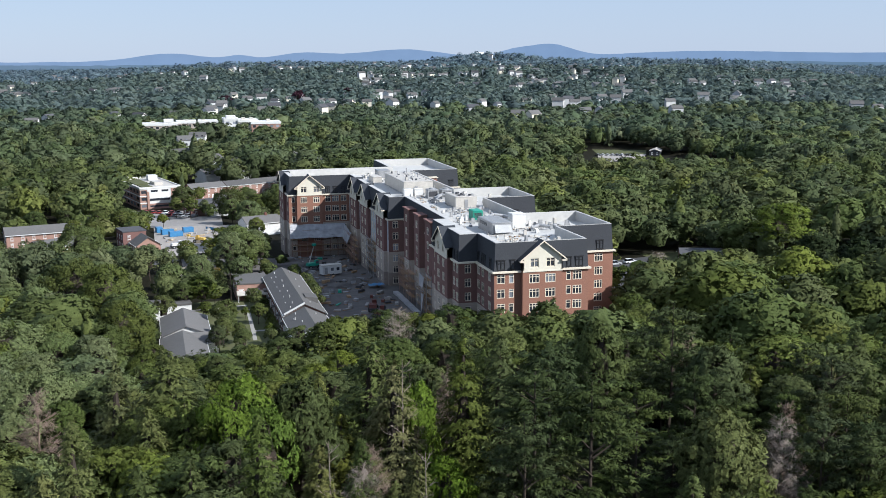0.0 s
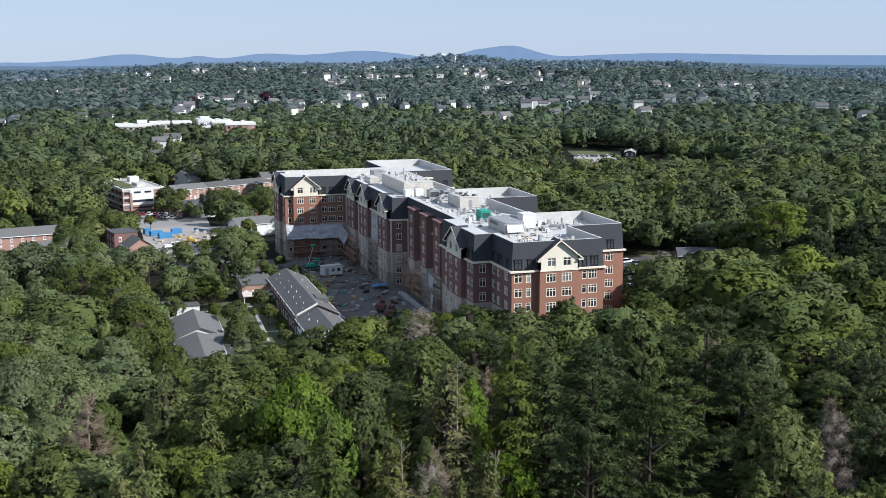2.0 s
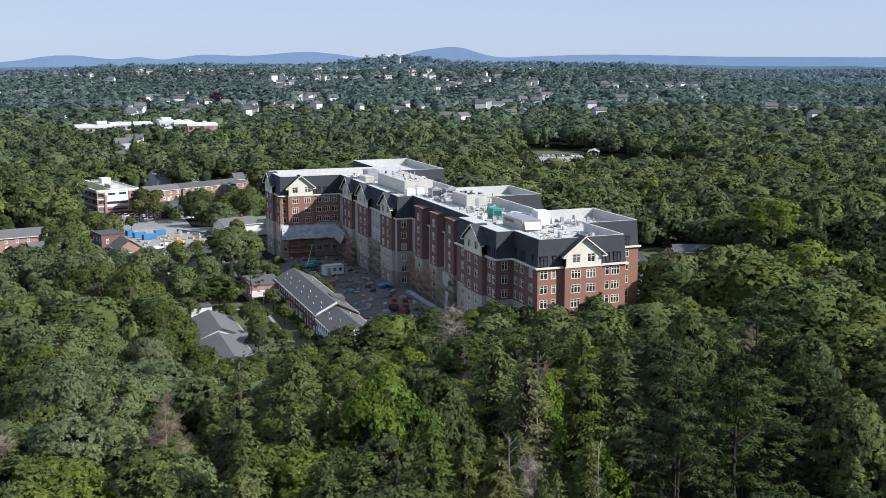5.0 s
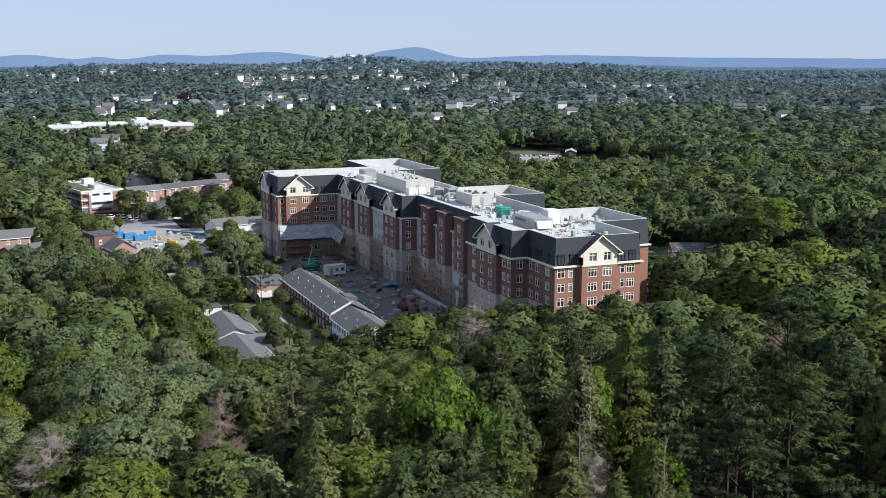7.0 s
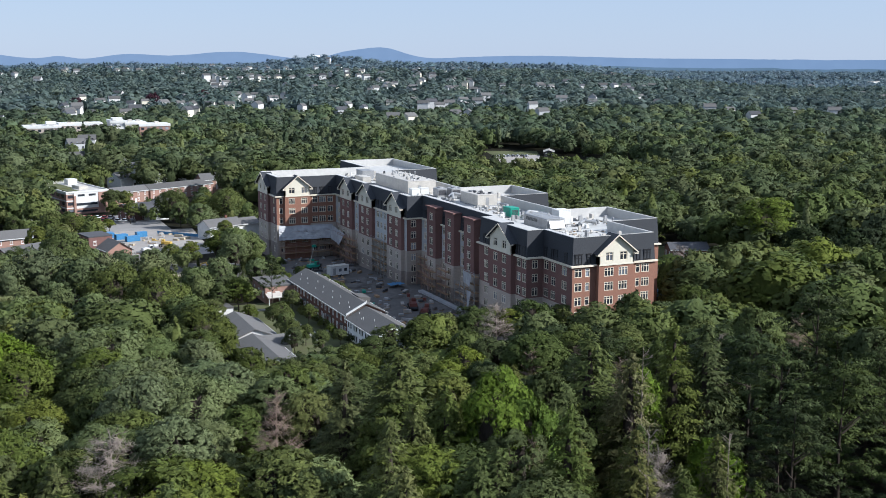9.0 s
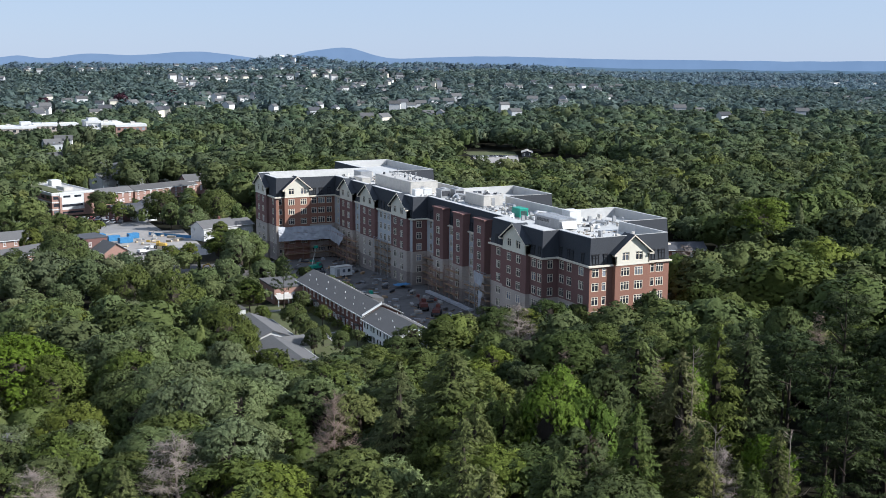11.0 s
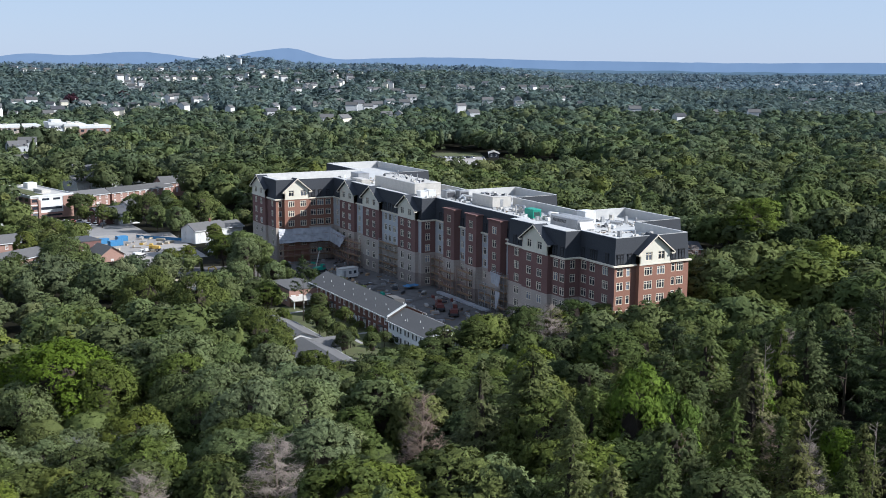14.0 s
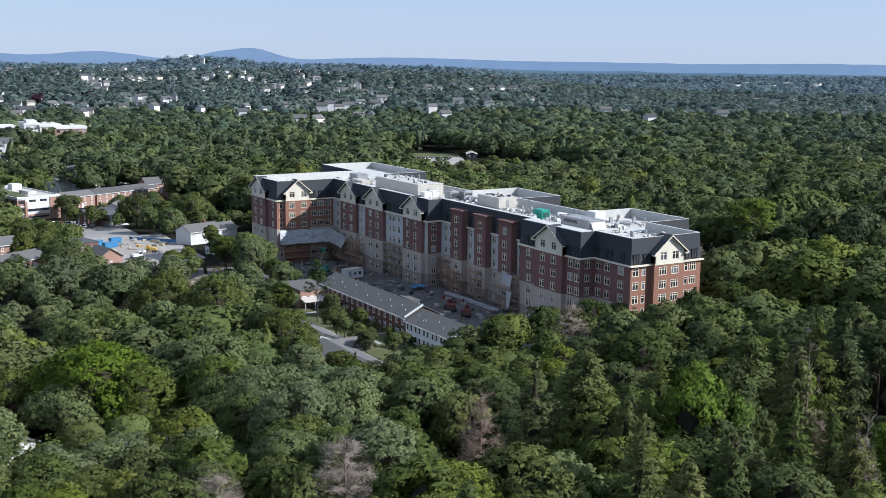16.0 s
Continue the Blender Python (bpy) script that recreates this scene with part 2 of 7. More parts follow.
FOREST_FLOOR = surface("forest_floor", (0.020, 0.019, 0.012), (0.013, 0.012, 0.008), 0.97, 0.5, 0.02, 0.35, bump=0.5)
BARK = surface("bark", (0.062, 0.050, 0.040), (0.042, 0.034, 0.028), 0.95, 3, 0.6, 0.3)
for dull in (FOREST_FLOOR, BARK):
    dull.node_tree.nodes["Principled BSDF"].inputs["Specular IOR Level"].default_value = 0.05
RED_WOOD = surface("red_dead_wood", (0.225, 0.165, 0.125), (0.16, 0.115, 0.088), 0.95, 3, 0.6, 0.2)
DEAD_WOOD = surface("dead_wood", (0.25, 0.205, 0.17), (0.18, 0.145, 0.12), 0.95, 3, 0.6, 0.2)
TYRE = surface("tyre_rubber", (0.02, 0.02, 0.02), (0.015, 0.015, 0.015), 0.8, 4, 1, 0.1)
LEAF = foliage("broad_leaves", (0.052, 0.071, 0.030), (0.090, 0.113, 0.037), (0.122, 0.145, 0.042), gaps=6.5, cut_at=0.53)
LEAF_BRIGHT = foliage("bright_leaves", (0.082, 0.122, 0.030), (0.090, 0.130, 0.032), (0.104, 0.146, 0.036), gaps=6.5, cut_at=0.53)
LEAF_PURPLE = foliage("copper_leaves", (0.045, 0.024, 0.032), (0.050, 0.026, 0.034), (0.056, 0.030, 0.038), gaps=3.0)
NEEDLE = foliage("needles", (0.062, 0.083, 0.032), (0.092, 0.114, 0.038), (0.124, 0.138, 0.046), through_light=0.15, gaps=9, cut_at=0.62)
NEEDLE_DARK = foliage("pine_needles", (0.036, 0.051, 0.022), (0.047, 0.064, 0.026), (0.068, 0.086, 0.032), through_light=0.06, gaps=8, cut_at=0.56)
NEEDLE_OLIVE = foliage("olive_needles", (0.082, 0.096, 0.036), (0.096, 0.108, 0.040), (0.110, 0.116, 0.046), through_light=0.12, gaps=9, cut_at=0.61)
LEAF_PALE = foliage("pale_leaves", (0.105, 0.135, 0.062), (0.120, 0.150, 0.070), (0.130, 0.160, 0.075), gaps=6.5, cut_at=0.53)
LEAF_WOODS = foliage("woodland_leaves", (0.070, 0.093, 0.040), (0.096, 0.122, 0.047), (0.130, 0.156, 0.052), by_object=False, gaps=2.8, cut_at=0.62, mottle_shade=(0.76, 0.78, 0.76), through_light=0.18)
# Dark grove: the shadow lying on these trees is put into their colour.
LEAF_GROVE = foliage("grove_shade_needles", (0.026, 0.038, 0.020), (0.034, 0.048, 0.024), (0.042, 0.058, 0.028), by_object=False, gaps=2.8, cut_at=0.58)
LEAF_TOWN = foliage("garden_leaves", (0.096, 0.125, 0.064), (0.124, 0.154, 0.073), (0.150, 0.180, 0.080), by_object=False, gaps=2.8, cut_at=0.58)
# These two canopies carry a slight blue haze in their leaf colour.
LEAF_CANOPY = foliage("canopy_leaves", (0.072, 0.096, 0.046), (0.096, 0.122, 0.053), (0.130, 0.154, 0.060), by_object=False, mottle_scale=0.5, gaps=1.7, cut_at=0.59, through_light=0.18, mottle_shade=(0.74, 0.76, 0.74))
LEAF_BACK = foliage("slightly_hazed_canopy_leaves", (0.068, 0.094, 0.054), (0.094, 0.122, 0.064), (0.130, 0.156, 0.072), by_object=False, mottle_scale=0.4, gaps=1.2, cut_at=0.60, through_light=0.2, mottle_shade=(0.76, 0.78, 0.76))
# Haze of the distance is painted into these leaf colours, bluer by steps.
LEAF_FAR = foliage("haze_tinted_far_leaves", (0.065, 0.093, 0.067), (0.094, 0.127, 0.081), (0.131, 0.160, 0.087), by_object=False, mottle_scale=0.3, gaps=0.9, cut_at=0.66, through_light=0.26, mottle_shade=(0.82, 0.83, 0.82))
LEAF_HAZE = foliage("hazy_woodland_leaves", (0.090, 0.127, 0.128), (0.114, 0.152, 0.146), (0.138, 0.176, 0.152), by_object=False, mottle_scale=0.15, gaps=0.45, cut_at=0.66, through_light=0.32, mottle_shade=(0.86, 0.87, 0.86))
LEAF_DISTANT = foliage("haze_blue_distant_leaves", (0.140, 0.195, 0.245), (0.152, 0.208, 0.258), (0.165, 0.220, 0.262), by_object=False, mottle_scale=0.08, gaps=0.25, through_light=0.42)
HILL = distance("haze_glow_hills", (0.165, 0.240, 0.360), (0.152, 0.224, 0.340))
PLAIN = distance("haze_glow_plain", (0.104, 0.160, 0.220), (0.090, 0.142, 0.196))




class Shape:
    """Collects the faces of one mesh."""

    def __init__(self):
        self.v, self.f, self.m = [], [], []

    def face(self, points, m=0):
        k = len(self.v)
        self.v += [tuple(p) for p in points]
        self.f.append(tuple(range(k, k + len(points))))
        self.m.append(m)
        return self

    def box(self, x0, x1, y0, y1, z0, z1, m=0):
        k = len(self.v)
        self.v += [(x, y, z) for z in (z0, z1) for x, y in ((x0, y0), (x1, y0), (x1, y1), (x0, y1))]
        for q in ((3, 2, 1, 0), (4, 5, 6, 7), (0, 1, 5, 4), (1, 2, 6, 5), (2, 3, 7, 6), (3, 0, 4, 7)):
            self.f.append(tuple(k + i for i in q))
            self.m.append(m)
        return self

    def slab(self, lower, upper, m=0):
        """A closed solid between two loops with the same number of points."""
        k, n = len(self.v), len(lower)
        self.v += [tuple(p) for p in lower] + [tuple(p) for p in upper]
        self.f += [tuple(k + i for i in reversed(range(n))), tuple(k + n + i for i in range(n))]
        self.f += [(k + i, k + (i + 1) % n, k + n + (i + 1) % n, k + n + i) for i in range(n)]
        self.m += [m] * (n + 2)
        return self

    def tube(self, a, b, r0, r1, n=6, m=0):
        a, b = Vector(a), Vector(b)
        d = (b - a).normalized()
        s = d.orthogonal().normalized()
        t = d.cross(s)
        ring = [s * math.cos(6.2832 * i / n) + t * math.sin(6.2832 * i / n) for i in range(n)]
        return self.slab([a + p * r0 for p in ring], [b + p * r1 for p in ring], m)

    def mesh(self, name, mats):
        me = bpy.data.meshes.new(name)
        me.from_pydata(self.v, [], self.f)
        for mat in mats if isinstance(mats, (list, tuple)) else [mats]:
            me.materials.append(mat)
        me.polygons.foreach_set("material_index", self.m)
        me.update()
        return me


def part(name, shape, mats, parent=None, label="", at=None):
    """One mesh object, under a thing or a part where a parent is given."""
    ob = new(name, shape.mesh(name, mats) if isinstance(shape, Shape) else shape)
    if parent:
        ob.parent = parent
    if at is not None:
        ob.matrix_basis = at
    if label:
        ob["label"] = label
    return ob


def thing(name, label, category, group="", kind="", at=None):
    ob = tagged(new(name), label, category, group, kind)
    if at is not None:
        ob.matrix_basis = at
    return ob


def mesh_of(name, verts, faces, mats, normals=None):
    """A mesh from arrays of corners and of faces with equal numbers of corners; leaves shade by the bough that they sit on."""
    me = bpy.data.meshes.new(name)
    n, (q, k) = len(verts), faces.shape
    me.vertices.add(n)
    me.vertices.foreach_set("co", np.asarray(verts, dtype=np.float32).ravel())
    me.loops.add(k * q)
    me.loops.foreach_set("vertex_index", np.asarray(faces, dtype=np.int32).ravel())
    me.polygons.add(q)
    me.polygons.foreach_set("loop_start", np.arange(0, k * q, k, dtype=np.int32))
    me.materials.append(mats)
    me.update(calc_edges=True)
    if normals is not None:
        me.normals_split_custom_set_from_vertices(np.asarray(normals, dtype=np.float32))
    return me


def smooth(x):
    x = min(1.0, max(0.0, x))
    return x * x * (3 - 2 * x)


def ground_z(x, y):
    """Height of the land: level round the big building, lower behind it, then rolling country up to a wooded hill."""
    z = -7.0 * smooth((y - 60) / 260)
    z += 8 * math.exp(-((x + 20) / 140) ** 2 - ((y - 650) / 110) ** 2)
    r = math.hypot(x + 110, y + 200)
    roll = smooth((r - 800) / 700)
    if roll > 0:
        z += roll * 9 * noise.noise((x / 420, y / 420, 0.3)) + 5 * roll * noise.noise((x / 170, y / 170, 7.3))
        b = math.degrees(math.atan2(x + 110, y + 200))
        rise = 32 * smooth((b + 6) / 14) * (1 - smooth((b - 29) / 11)) - 9 * smooth((b - 33) / 8)
        z += rise * smooth((r - 1200) / 1500) * (1 - smooth((r - 3100) / 900))
        z += 32 * math.exp(-((x - 908) / 150) ** 2 - ((y - 3045) / 400) ** 2)
    return z

# ---- land ----


def land_sheet():
    radii = [0, 40, 80, 120, 160, 200] + list(range(210, 700, 10)) + [700, 740, 780]
    while radii[-1] < 4750:
        radii.append(radii[-1] * 1.05 + 6)
    n = 360
    sh = Shape()
    cx, cy = -110, -200
    for r in radii:
        for i in range(n):
            a = 2 * math.pi * i / n
            x, y = cx + r * math.sin(a), cy + r * math.cos(a)
            sh.v.append((x, y, ground_z(x, y)))
    for j in range(len(radii) - 1):
        for i in range(n):
            a, b = j * n + i, j * n + (i + 1) % n
            sh.f.append((a, b, b + n, a + n))
            sh.m.append(0)
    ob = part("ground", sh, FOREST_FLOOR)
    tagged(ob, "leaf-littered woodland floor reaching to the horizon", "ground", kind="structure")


land_sheet()


def patch(name, corners, mat, label, category, lift=0.05, kind="structure", cells=10):
    """A four-cornered sheet laid on the land, following it."""
    a, b, c, d = [Vector((*p, 0)) for p in corners]
    sh = Shape()
    for j in range(cells + 1):
        for i in range(cells + 1):
            p = a.lerp(b, i / cells).lerp(d.lerp(c, i / cells), j / cells)
            sh.v.append((p.x, p.y, ground_z(p.x, p.y) + lift))
    for j in range(cells):
        for i in range(cells):
            k = j * (cells + 1) + i
            sh.f.append((k, k + 1, k + cells + 2, k + cells + 1))
            sh.m.append(0)
    return tagged(part(name, sh, mat), label, category, kind=kind)


def far_hills():
    """Wooded ridges on the horizon, blue from haze put into their glow."""
    sh = Shape()
    cx, cy, rad = -110, -200, 4680
    n = 420
    for i in range(n + 1):
        a = -32 + 100 * i / n
        e = -0.36 - 0.1 * smooth((-8 - a) / 12)
        for mid, high, wide in ((1.8, 0.38, 2.2), (5.2, 0.22, 0.9), (8.3, 0.34, 1.9), (13.3, 0.513, 3.2), (20.9, 0.635, 1.5), (19, 0.36, 1.2), (28, 0.34, 6), (38, 0.19, 6), (50, 0.25, 7)):
            e += high * math.exp(-((a - mid) / wide) ** 2)
        e += 0.02 * noise.noise((a * 0.9, 3.1, 0)) + 0.012 * noise.noise((a * 4.0, 9.1, 0))
        top = 64 + rad * math.tan(radians(e))
        s, c = math.sin(radians(a)), math.cos(radians(a))
        sh.v += [(cx + rad * s, cy + rad * c, -20), (cx + rad * s, cy + rad * c, top), (cx + (rad + 120) * s, cy + (rad + 120) * c, top - 30)]
    for i in range(n):
        k = 3 * i
        sh.f += [(k + 3, k, k + 1, k + 4), (k + 4, k + 1, k + 2, k + 5)]
        sh.m += [0, 0]
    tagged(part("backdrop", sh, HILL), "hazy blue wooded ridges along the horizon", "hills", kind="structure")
    # a lower, darker fold of wooded plain before the ridges
    low = Shape()
    rad -= 40
    for i in range(n + 1):
        a = -32 + 100 * i / n
        e = -0.52 - 0.1 * smooth((a - 30) / 14) + 0.07 * noise.noise((a * 0.35, 1.7, 4.0)) + 0.03 * noise.noise((a * 1.6, 5.1, 2.0)) + 0.008 * noise.noise((a * 14, 2.2, 8.0))
        s, c = math.sin(radians(a)), math.cos(radians(a))
        low.v += [(cx + rad * s, cy + rad * c, -20), (cx + rad * s, cy + rad * c, 64 + rad * math.tan(radians(e)))]
    low.f = [(2 * i + 2, 2 * i, 2 * i + 1, 2 * i + 3) for i in range(n)]
    low.m = [0] * n
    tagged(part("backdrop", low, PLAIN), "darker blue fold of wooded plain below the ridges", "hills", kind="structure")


far_hills()

# ---- the big building under construction ----
EAVE, TOP, DECK = 18.8, 25.0, 22.6
PLAN = [(0, 0), (22, 0), (22, 18), (35.5, 18), (35.5, 41.5), (21, 41.5), (21, 71.5), (35.5, 71.5), (35.5, 95), (18.5, 95), (18.5, 148),
        (34.5, 148), (34.5, 190), (12, 190), (12, 163.5), (-25.5, 163.5), (-25.5, 142), (-5.5, 142), (-5.5, 80.5), (-1, 80.5), (-1, 38), (-4.2, 38),
        (-4.2, 13), (0, 13)]
ROW_TOPS = [18.12 - 3.15 * k for k in range(6)]

building = thing("apartment_building", "large red brick apartment building with dark mansard roof, under construction", "building")


def edge_normal(i):
    (x0, y0), (x1, y1) = PLAN[i], PLAN[(i + 1) % len(PLAN)]
    d = math.hypot(x1 - x0, y1 - y0)
    return ((y1 - y0) / d, -(x1 - x0) / d)


def inset(depths):
    """The plan, each edge moved inwards by its own depth."""
    pts = []
    for i, (x, y) in enumerate(PLAN):
        j = (i - 1) % len(PLAN)
        (ax, ay), (bx, by) = edge_normal(j), edge_normal(i)
        pts.append((x - depths[j] * ax - depths[i] * bx, y - depths[j] * ay - depths[i] * by))
    return pts


def level(pts, z):
    return [(x, y, z) for x, y in pts]


N_EDGE = len(PLAN)
cap_depth = [2.2 if edge_normal(i)[0] < -0.5 else 1.15 for i in range(N_EDGE)]
cap_depth[21] = 4.4
ring_eave, ring_wall = inset([-0.12] * N_EDGE), inset([0.38] * N_EDGE)
ring_top, ring_cap = inset([0.75] * N_EDGE), inset(cap_depth)
sh = Shape()
for i in range(N_EDGE):
    j = (i + 1) % N_EDGE
    sh.face([(*ring_wall[i], EAVE - 0.02), (*ring_wall[j], EAVE - 0.02), (*ring_top[j], TOP - 0.12), (*ring_top[i], TOP - 0.12)])
part("mansard_roof", sh, SLATE, building, "dark grey shingled mansard roof")
sh = Shape()
for i in range(N_EDGE):
    j = (i + 1) % N_EDGE
    a, b, c, d = ring_top[i], ring_top[j], ring_cap[j], ring_cap[i]
    sh.face([(*a, TOP), (*b, TOP), (*c, TOP - 0.06), (*d, TOP - 0.06)])
    sh.face([(*d, TOP - 0.06), (*c, TOP - 0.06), (*c, DECK), (*d, DECK)])
    sh.face([(*a, TOP - 0.12), (*b, TOP - 0.12), (*b, TOP), (*a, TOP)])
part("parapet", sh, MEMBRANE, building, "white membrane-clad parapet with metal coping")
part("roof_deck", Shape().face(level(ring_cap, DECK + 0.002)), MEMBRANE, building, "flat white membrane roof")
sh = Shape()
for i in range(N_EDGE):
    j = (i + 1) % N_EDGE
    lo, hi, inn = EAVE - 0.32, EAVE + 0.02, ring_wall
    sh.face([(*ring_eave[i], lo), (*ring_eave[j], lo), (*ring_eave[j], hi), (*ring_eave[i], hi)])
    sh.face([(*ring_eave[i], hi), (*ring_eave[j], hi), (*inn[j], hi + 0.05), (*inn[i], hi + 0.05)])
    sh.face([(*inn[i], lo), (*inn[j], lo), (*ring_eave[j], lo), (*ring_eave[i], lo)])
part("eave_cornice", sh, TRIM, building, "cream painted eave cornice")


def window_mesh(width, high, trim, bars):
    """A window's frame with its bars, sill and lintel in one piece, in the x-z plane, facing -y; its lower middle is the origin."""
    w, t, zt = width / 2, 0.13, high * 0.70
    xs = [-w - 0.12, -w, -w + t]
    solid_x = {1}
    for k in range(1, bars):
        x = -w + width * k / bars
        solid_x.add(len(xs))
        xs += [x - 0.075, x + 0.075]
    solid_x.add(len(xs))
    xs += [w - t, w, w + 0.12]
    zs = [-0.16, 0.0, t, zt - 0.06, zt + 0.06, high - t, high, high + 0.2]
    nx, nz = len(xs) - 1, len(zs) - 1
    full = {(i, j) for i in range(nx) for j in range(nz) if j in (0, nz - 1) or 0 < i < nx - 1 and (j in (1, 3, nz - 2) or i in solid_x)}
    s = Shape()
    for y in (-0.06, 0.1):
        s.v += [(x, y, z) for x in xs for z in zs]
    k = (nx + 1) * (nz + 1)

    def vert(i, j, back):
        return i * (nz + 1) + j + k * back

    for i, j in full:
        s.f += [(vert(i, j, 0), vert(i + 1, j, 0), vert(i + 1, j + 1, 0), vert(i, j + 1, 0))]
        for di, dj, p, q in ((0, -1, (i, j), (i + 1, j)), (1, 0, (i + 1, j), (i + 1, j + 1)), (0, 1, (i + 1, j + 1), (i, j + 1)), (-1, 0, (i, j + 1), (i, j))):
            if (i + di, j + dj) not in full:
                s.f.append((vert(*q, 0), vert(*p, 0), vert(*p, 1), vert(*q, 1)))
    s.m = [0] * len(s.f)
    used = sorted({q for f in s.f for q in f})
    index = {q: n for n, q in enumerate(used)}
    s.v, s.f = [s.v[q] for q in used], [tuple(index[q] for q in f) for f in s.f]
    return s.mesh("window", trim)


def pane_mesh(width, high, mat):
    return Shape().box(-width / 2 + 0.06, width / 2 - 0.06, 0.05, 0.07, 0.06, high - 0.06).mesh("pane", mat)


WINDOWS = {}


def add_window(parent, x, y, z, turn, width, high, trim=None, glass=None, bars=None):
    key = (width, high, (trim or TRIM).name)
    if key not in WINDOWS:
        WINDOWS[key] = (window_mesh(width, high, trim or TRIM, bars or max(1, round(width / 0.8))), pane_mesh(width, high, glass or GLASS))
    m = pose(x, y, z, 0, 0, turn)
    if parent.parent:
        m, parent = parent.matrix_basis @ m, parent.parent
    ob = part("window", WINDOWS[key][0], None, parent, at=m)
    part("pane", WINDOWS[key][1], None, ob)
    return ob


def facade(parent, p0, p1, bands, columns, tops, base, high=1.92, depth=0.3, name="wall", upto=EAVE):
    """A wall from p0 to p1 (its outside to the right of that way), with real openings and a window in each.
    bands: (lower z, material) from the bottom up; columns: (distance from p0, width)."""
    length = math.hypot(p1[0] - p0[0], p1[1] - p0[1])
    ex, ey = (p1[0] - p0[0]) / length, (p1[1] - p0[1]) / length
    nx, ny = ey, -ex
    holes = [(s - w / 2, s + w / 2, t - high, t) for s, w in columns for t in tops]
    xs = sorted({0.0, length, *[s - w / 2 for s, w in columns], *[s + w / 2 for s, w in columns]})
    zs = sorted({base, upto, *[z for z, _ in bands if base < z < upto], *[t for t in tops], *[t - high for t in tops]})
    mats = [m for _, m in bands]
    s = Shape()

    def at(a, z, back=0.0):
        return (p0[0] + ex * a - nx * back, p0[1] + ey * a - ny * back, z)

    for i in range(len(xs) - 1):
        for j in range(len(zs) - 1):
            xm, zm = (xs[i] + xs[i + 1]) / 2, (zs[j] + zs[j + 1]) / 2
            if any(a < xm < b and c < zm < d for a, b, c, d in holes):
                continue
            k = max(q for q, (z, _) in enumerate(bands) if z <= zm)
            s.face([at(xs[i], zs[j]), at(xs[i + 1], zs[j]), at(xs[i + 1], zs[j + 1]), at(xs[i], zs[j + 1])], k)
    for a, b, c, d in holes:
        k = max(q for q, (z, _) in enumerate(bands) if z <= c)
        for p, q in (((a, c), (b, c)), ((b, c), (b, d)), ((b, d), (a, d)), ((a, d), (a, c))):
            s.face([at(*p), at(*q), at(*q, depth), at(*p, depth)], k)
    wall = part(name, s, mats, parent)
    turn = math.degrees(math.atan2(ey, ex))
    for sc, w in columns:
        for t in tops:
            x, y, z = at(sc, t - high, 0.07)
            add_window(parent, x, y, z, turn, w, high)
    return wall


RED = [(-8, STONE), (9.5, BRICK)]
# West walls take the brick that has shade painted in.
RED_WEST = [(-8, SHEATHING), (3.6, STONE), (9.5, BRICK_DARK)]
PALE = [(-8, SHEATHING), (3.6, STONE), (9.5, SIDING)]
ALL_BRICK = [(-8, BRICK), (2.2, BRICK)]


def wall_at(i, bands, columns, tops=None, base=-4.0):
    """The wall below edge i of the plan, a little inside the eave."""
    j = (i + 1) % N_EDGE
    columns = [(c, 1.22 * w) for c, w in columns]
    return facade(building, ring_wall[i], ring_wall[j], bands, columns, tops or ROW_TOPS, base)


wall_at(0, ALL_BRICK, [(1.5, 1.5), (3.8, 0.9), (16.7, 0.9), (18.7, 1.7)], ROW_TOPS[:5])
wall_at(1, ALL_BRICK, [(4.5, 1.5), (11.5, 1.5)], ROW_TOPS[:5])
wall_at(2, ALL_BRICK, [(9.9, 1.7)], ROW_TOPS[:5])
for i in (3, 4, 5, 6, 7, 8, 9, 10, 11, 12, 13, 14):
    (x0, y0), (x1, y1) = PLAN[i], PLAN[i + 1]
    span = math.hypot(x1 - x0, y1 - y0)
    n_col = max(1, int(span / 6.5))
    wall_at(i, RED, [((k + 0.5) * span / n_col, 1.6) for k in range(n_col)] if i in (3, 6, 7, 10, 11) else [], ROW_TOPS[:3])
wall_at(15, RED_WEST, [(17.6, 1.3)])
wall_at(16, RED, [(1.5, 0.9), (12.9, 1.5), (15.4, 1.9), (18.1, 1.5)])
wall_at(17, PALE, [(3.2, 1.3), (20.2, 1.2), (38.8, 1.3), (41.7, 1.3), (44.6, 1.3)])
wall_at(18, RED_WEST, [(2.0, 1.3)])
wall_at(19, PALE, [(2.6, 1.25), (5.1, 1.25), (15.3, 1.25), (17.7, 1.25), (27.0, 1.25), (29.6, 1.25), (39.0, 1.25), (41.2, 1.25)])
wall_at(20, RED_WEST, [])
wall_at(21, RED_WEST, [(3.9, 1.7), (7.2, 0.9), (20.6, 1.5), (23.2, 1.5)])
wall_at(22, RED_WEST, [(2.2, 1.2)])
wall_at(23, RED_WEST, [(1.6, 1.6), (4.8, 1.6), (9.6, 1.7)])


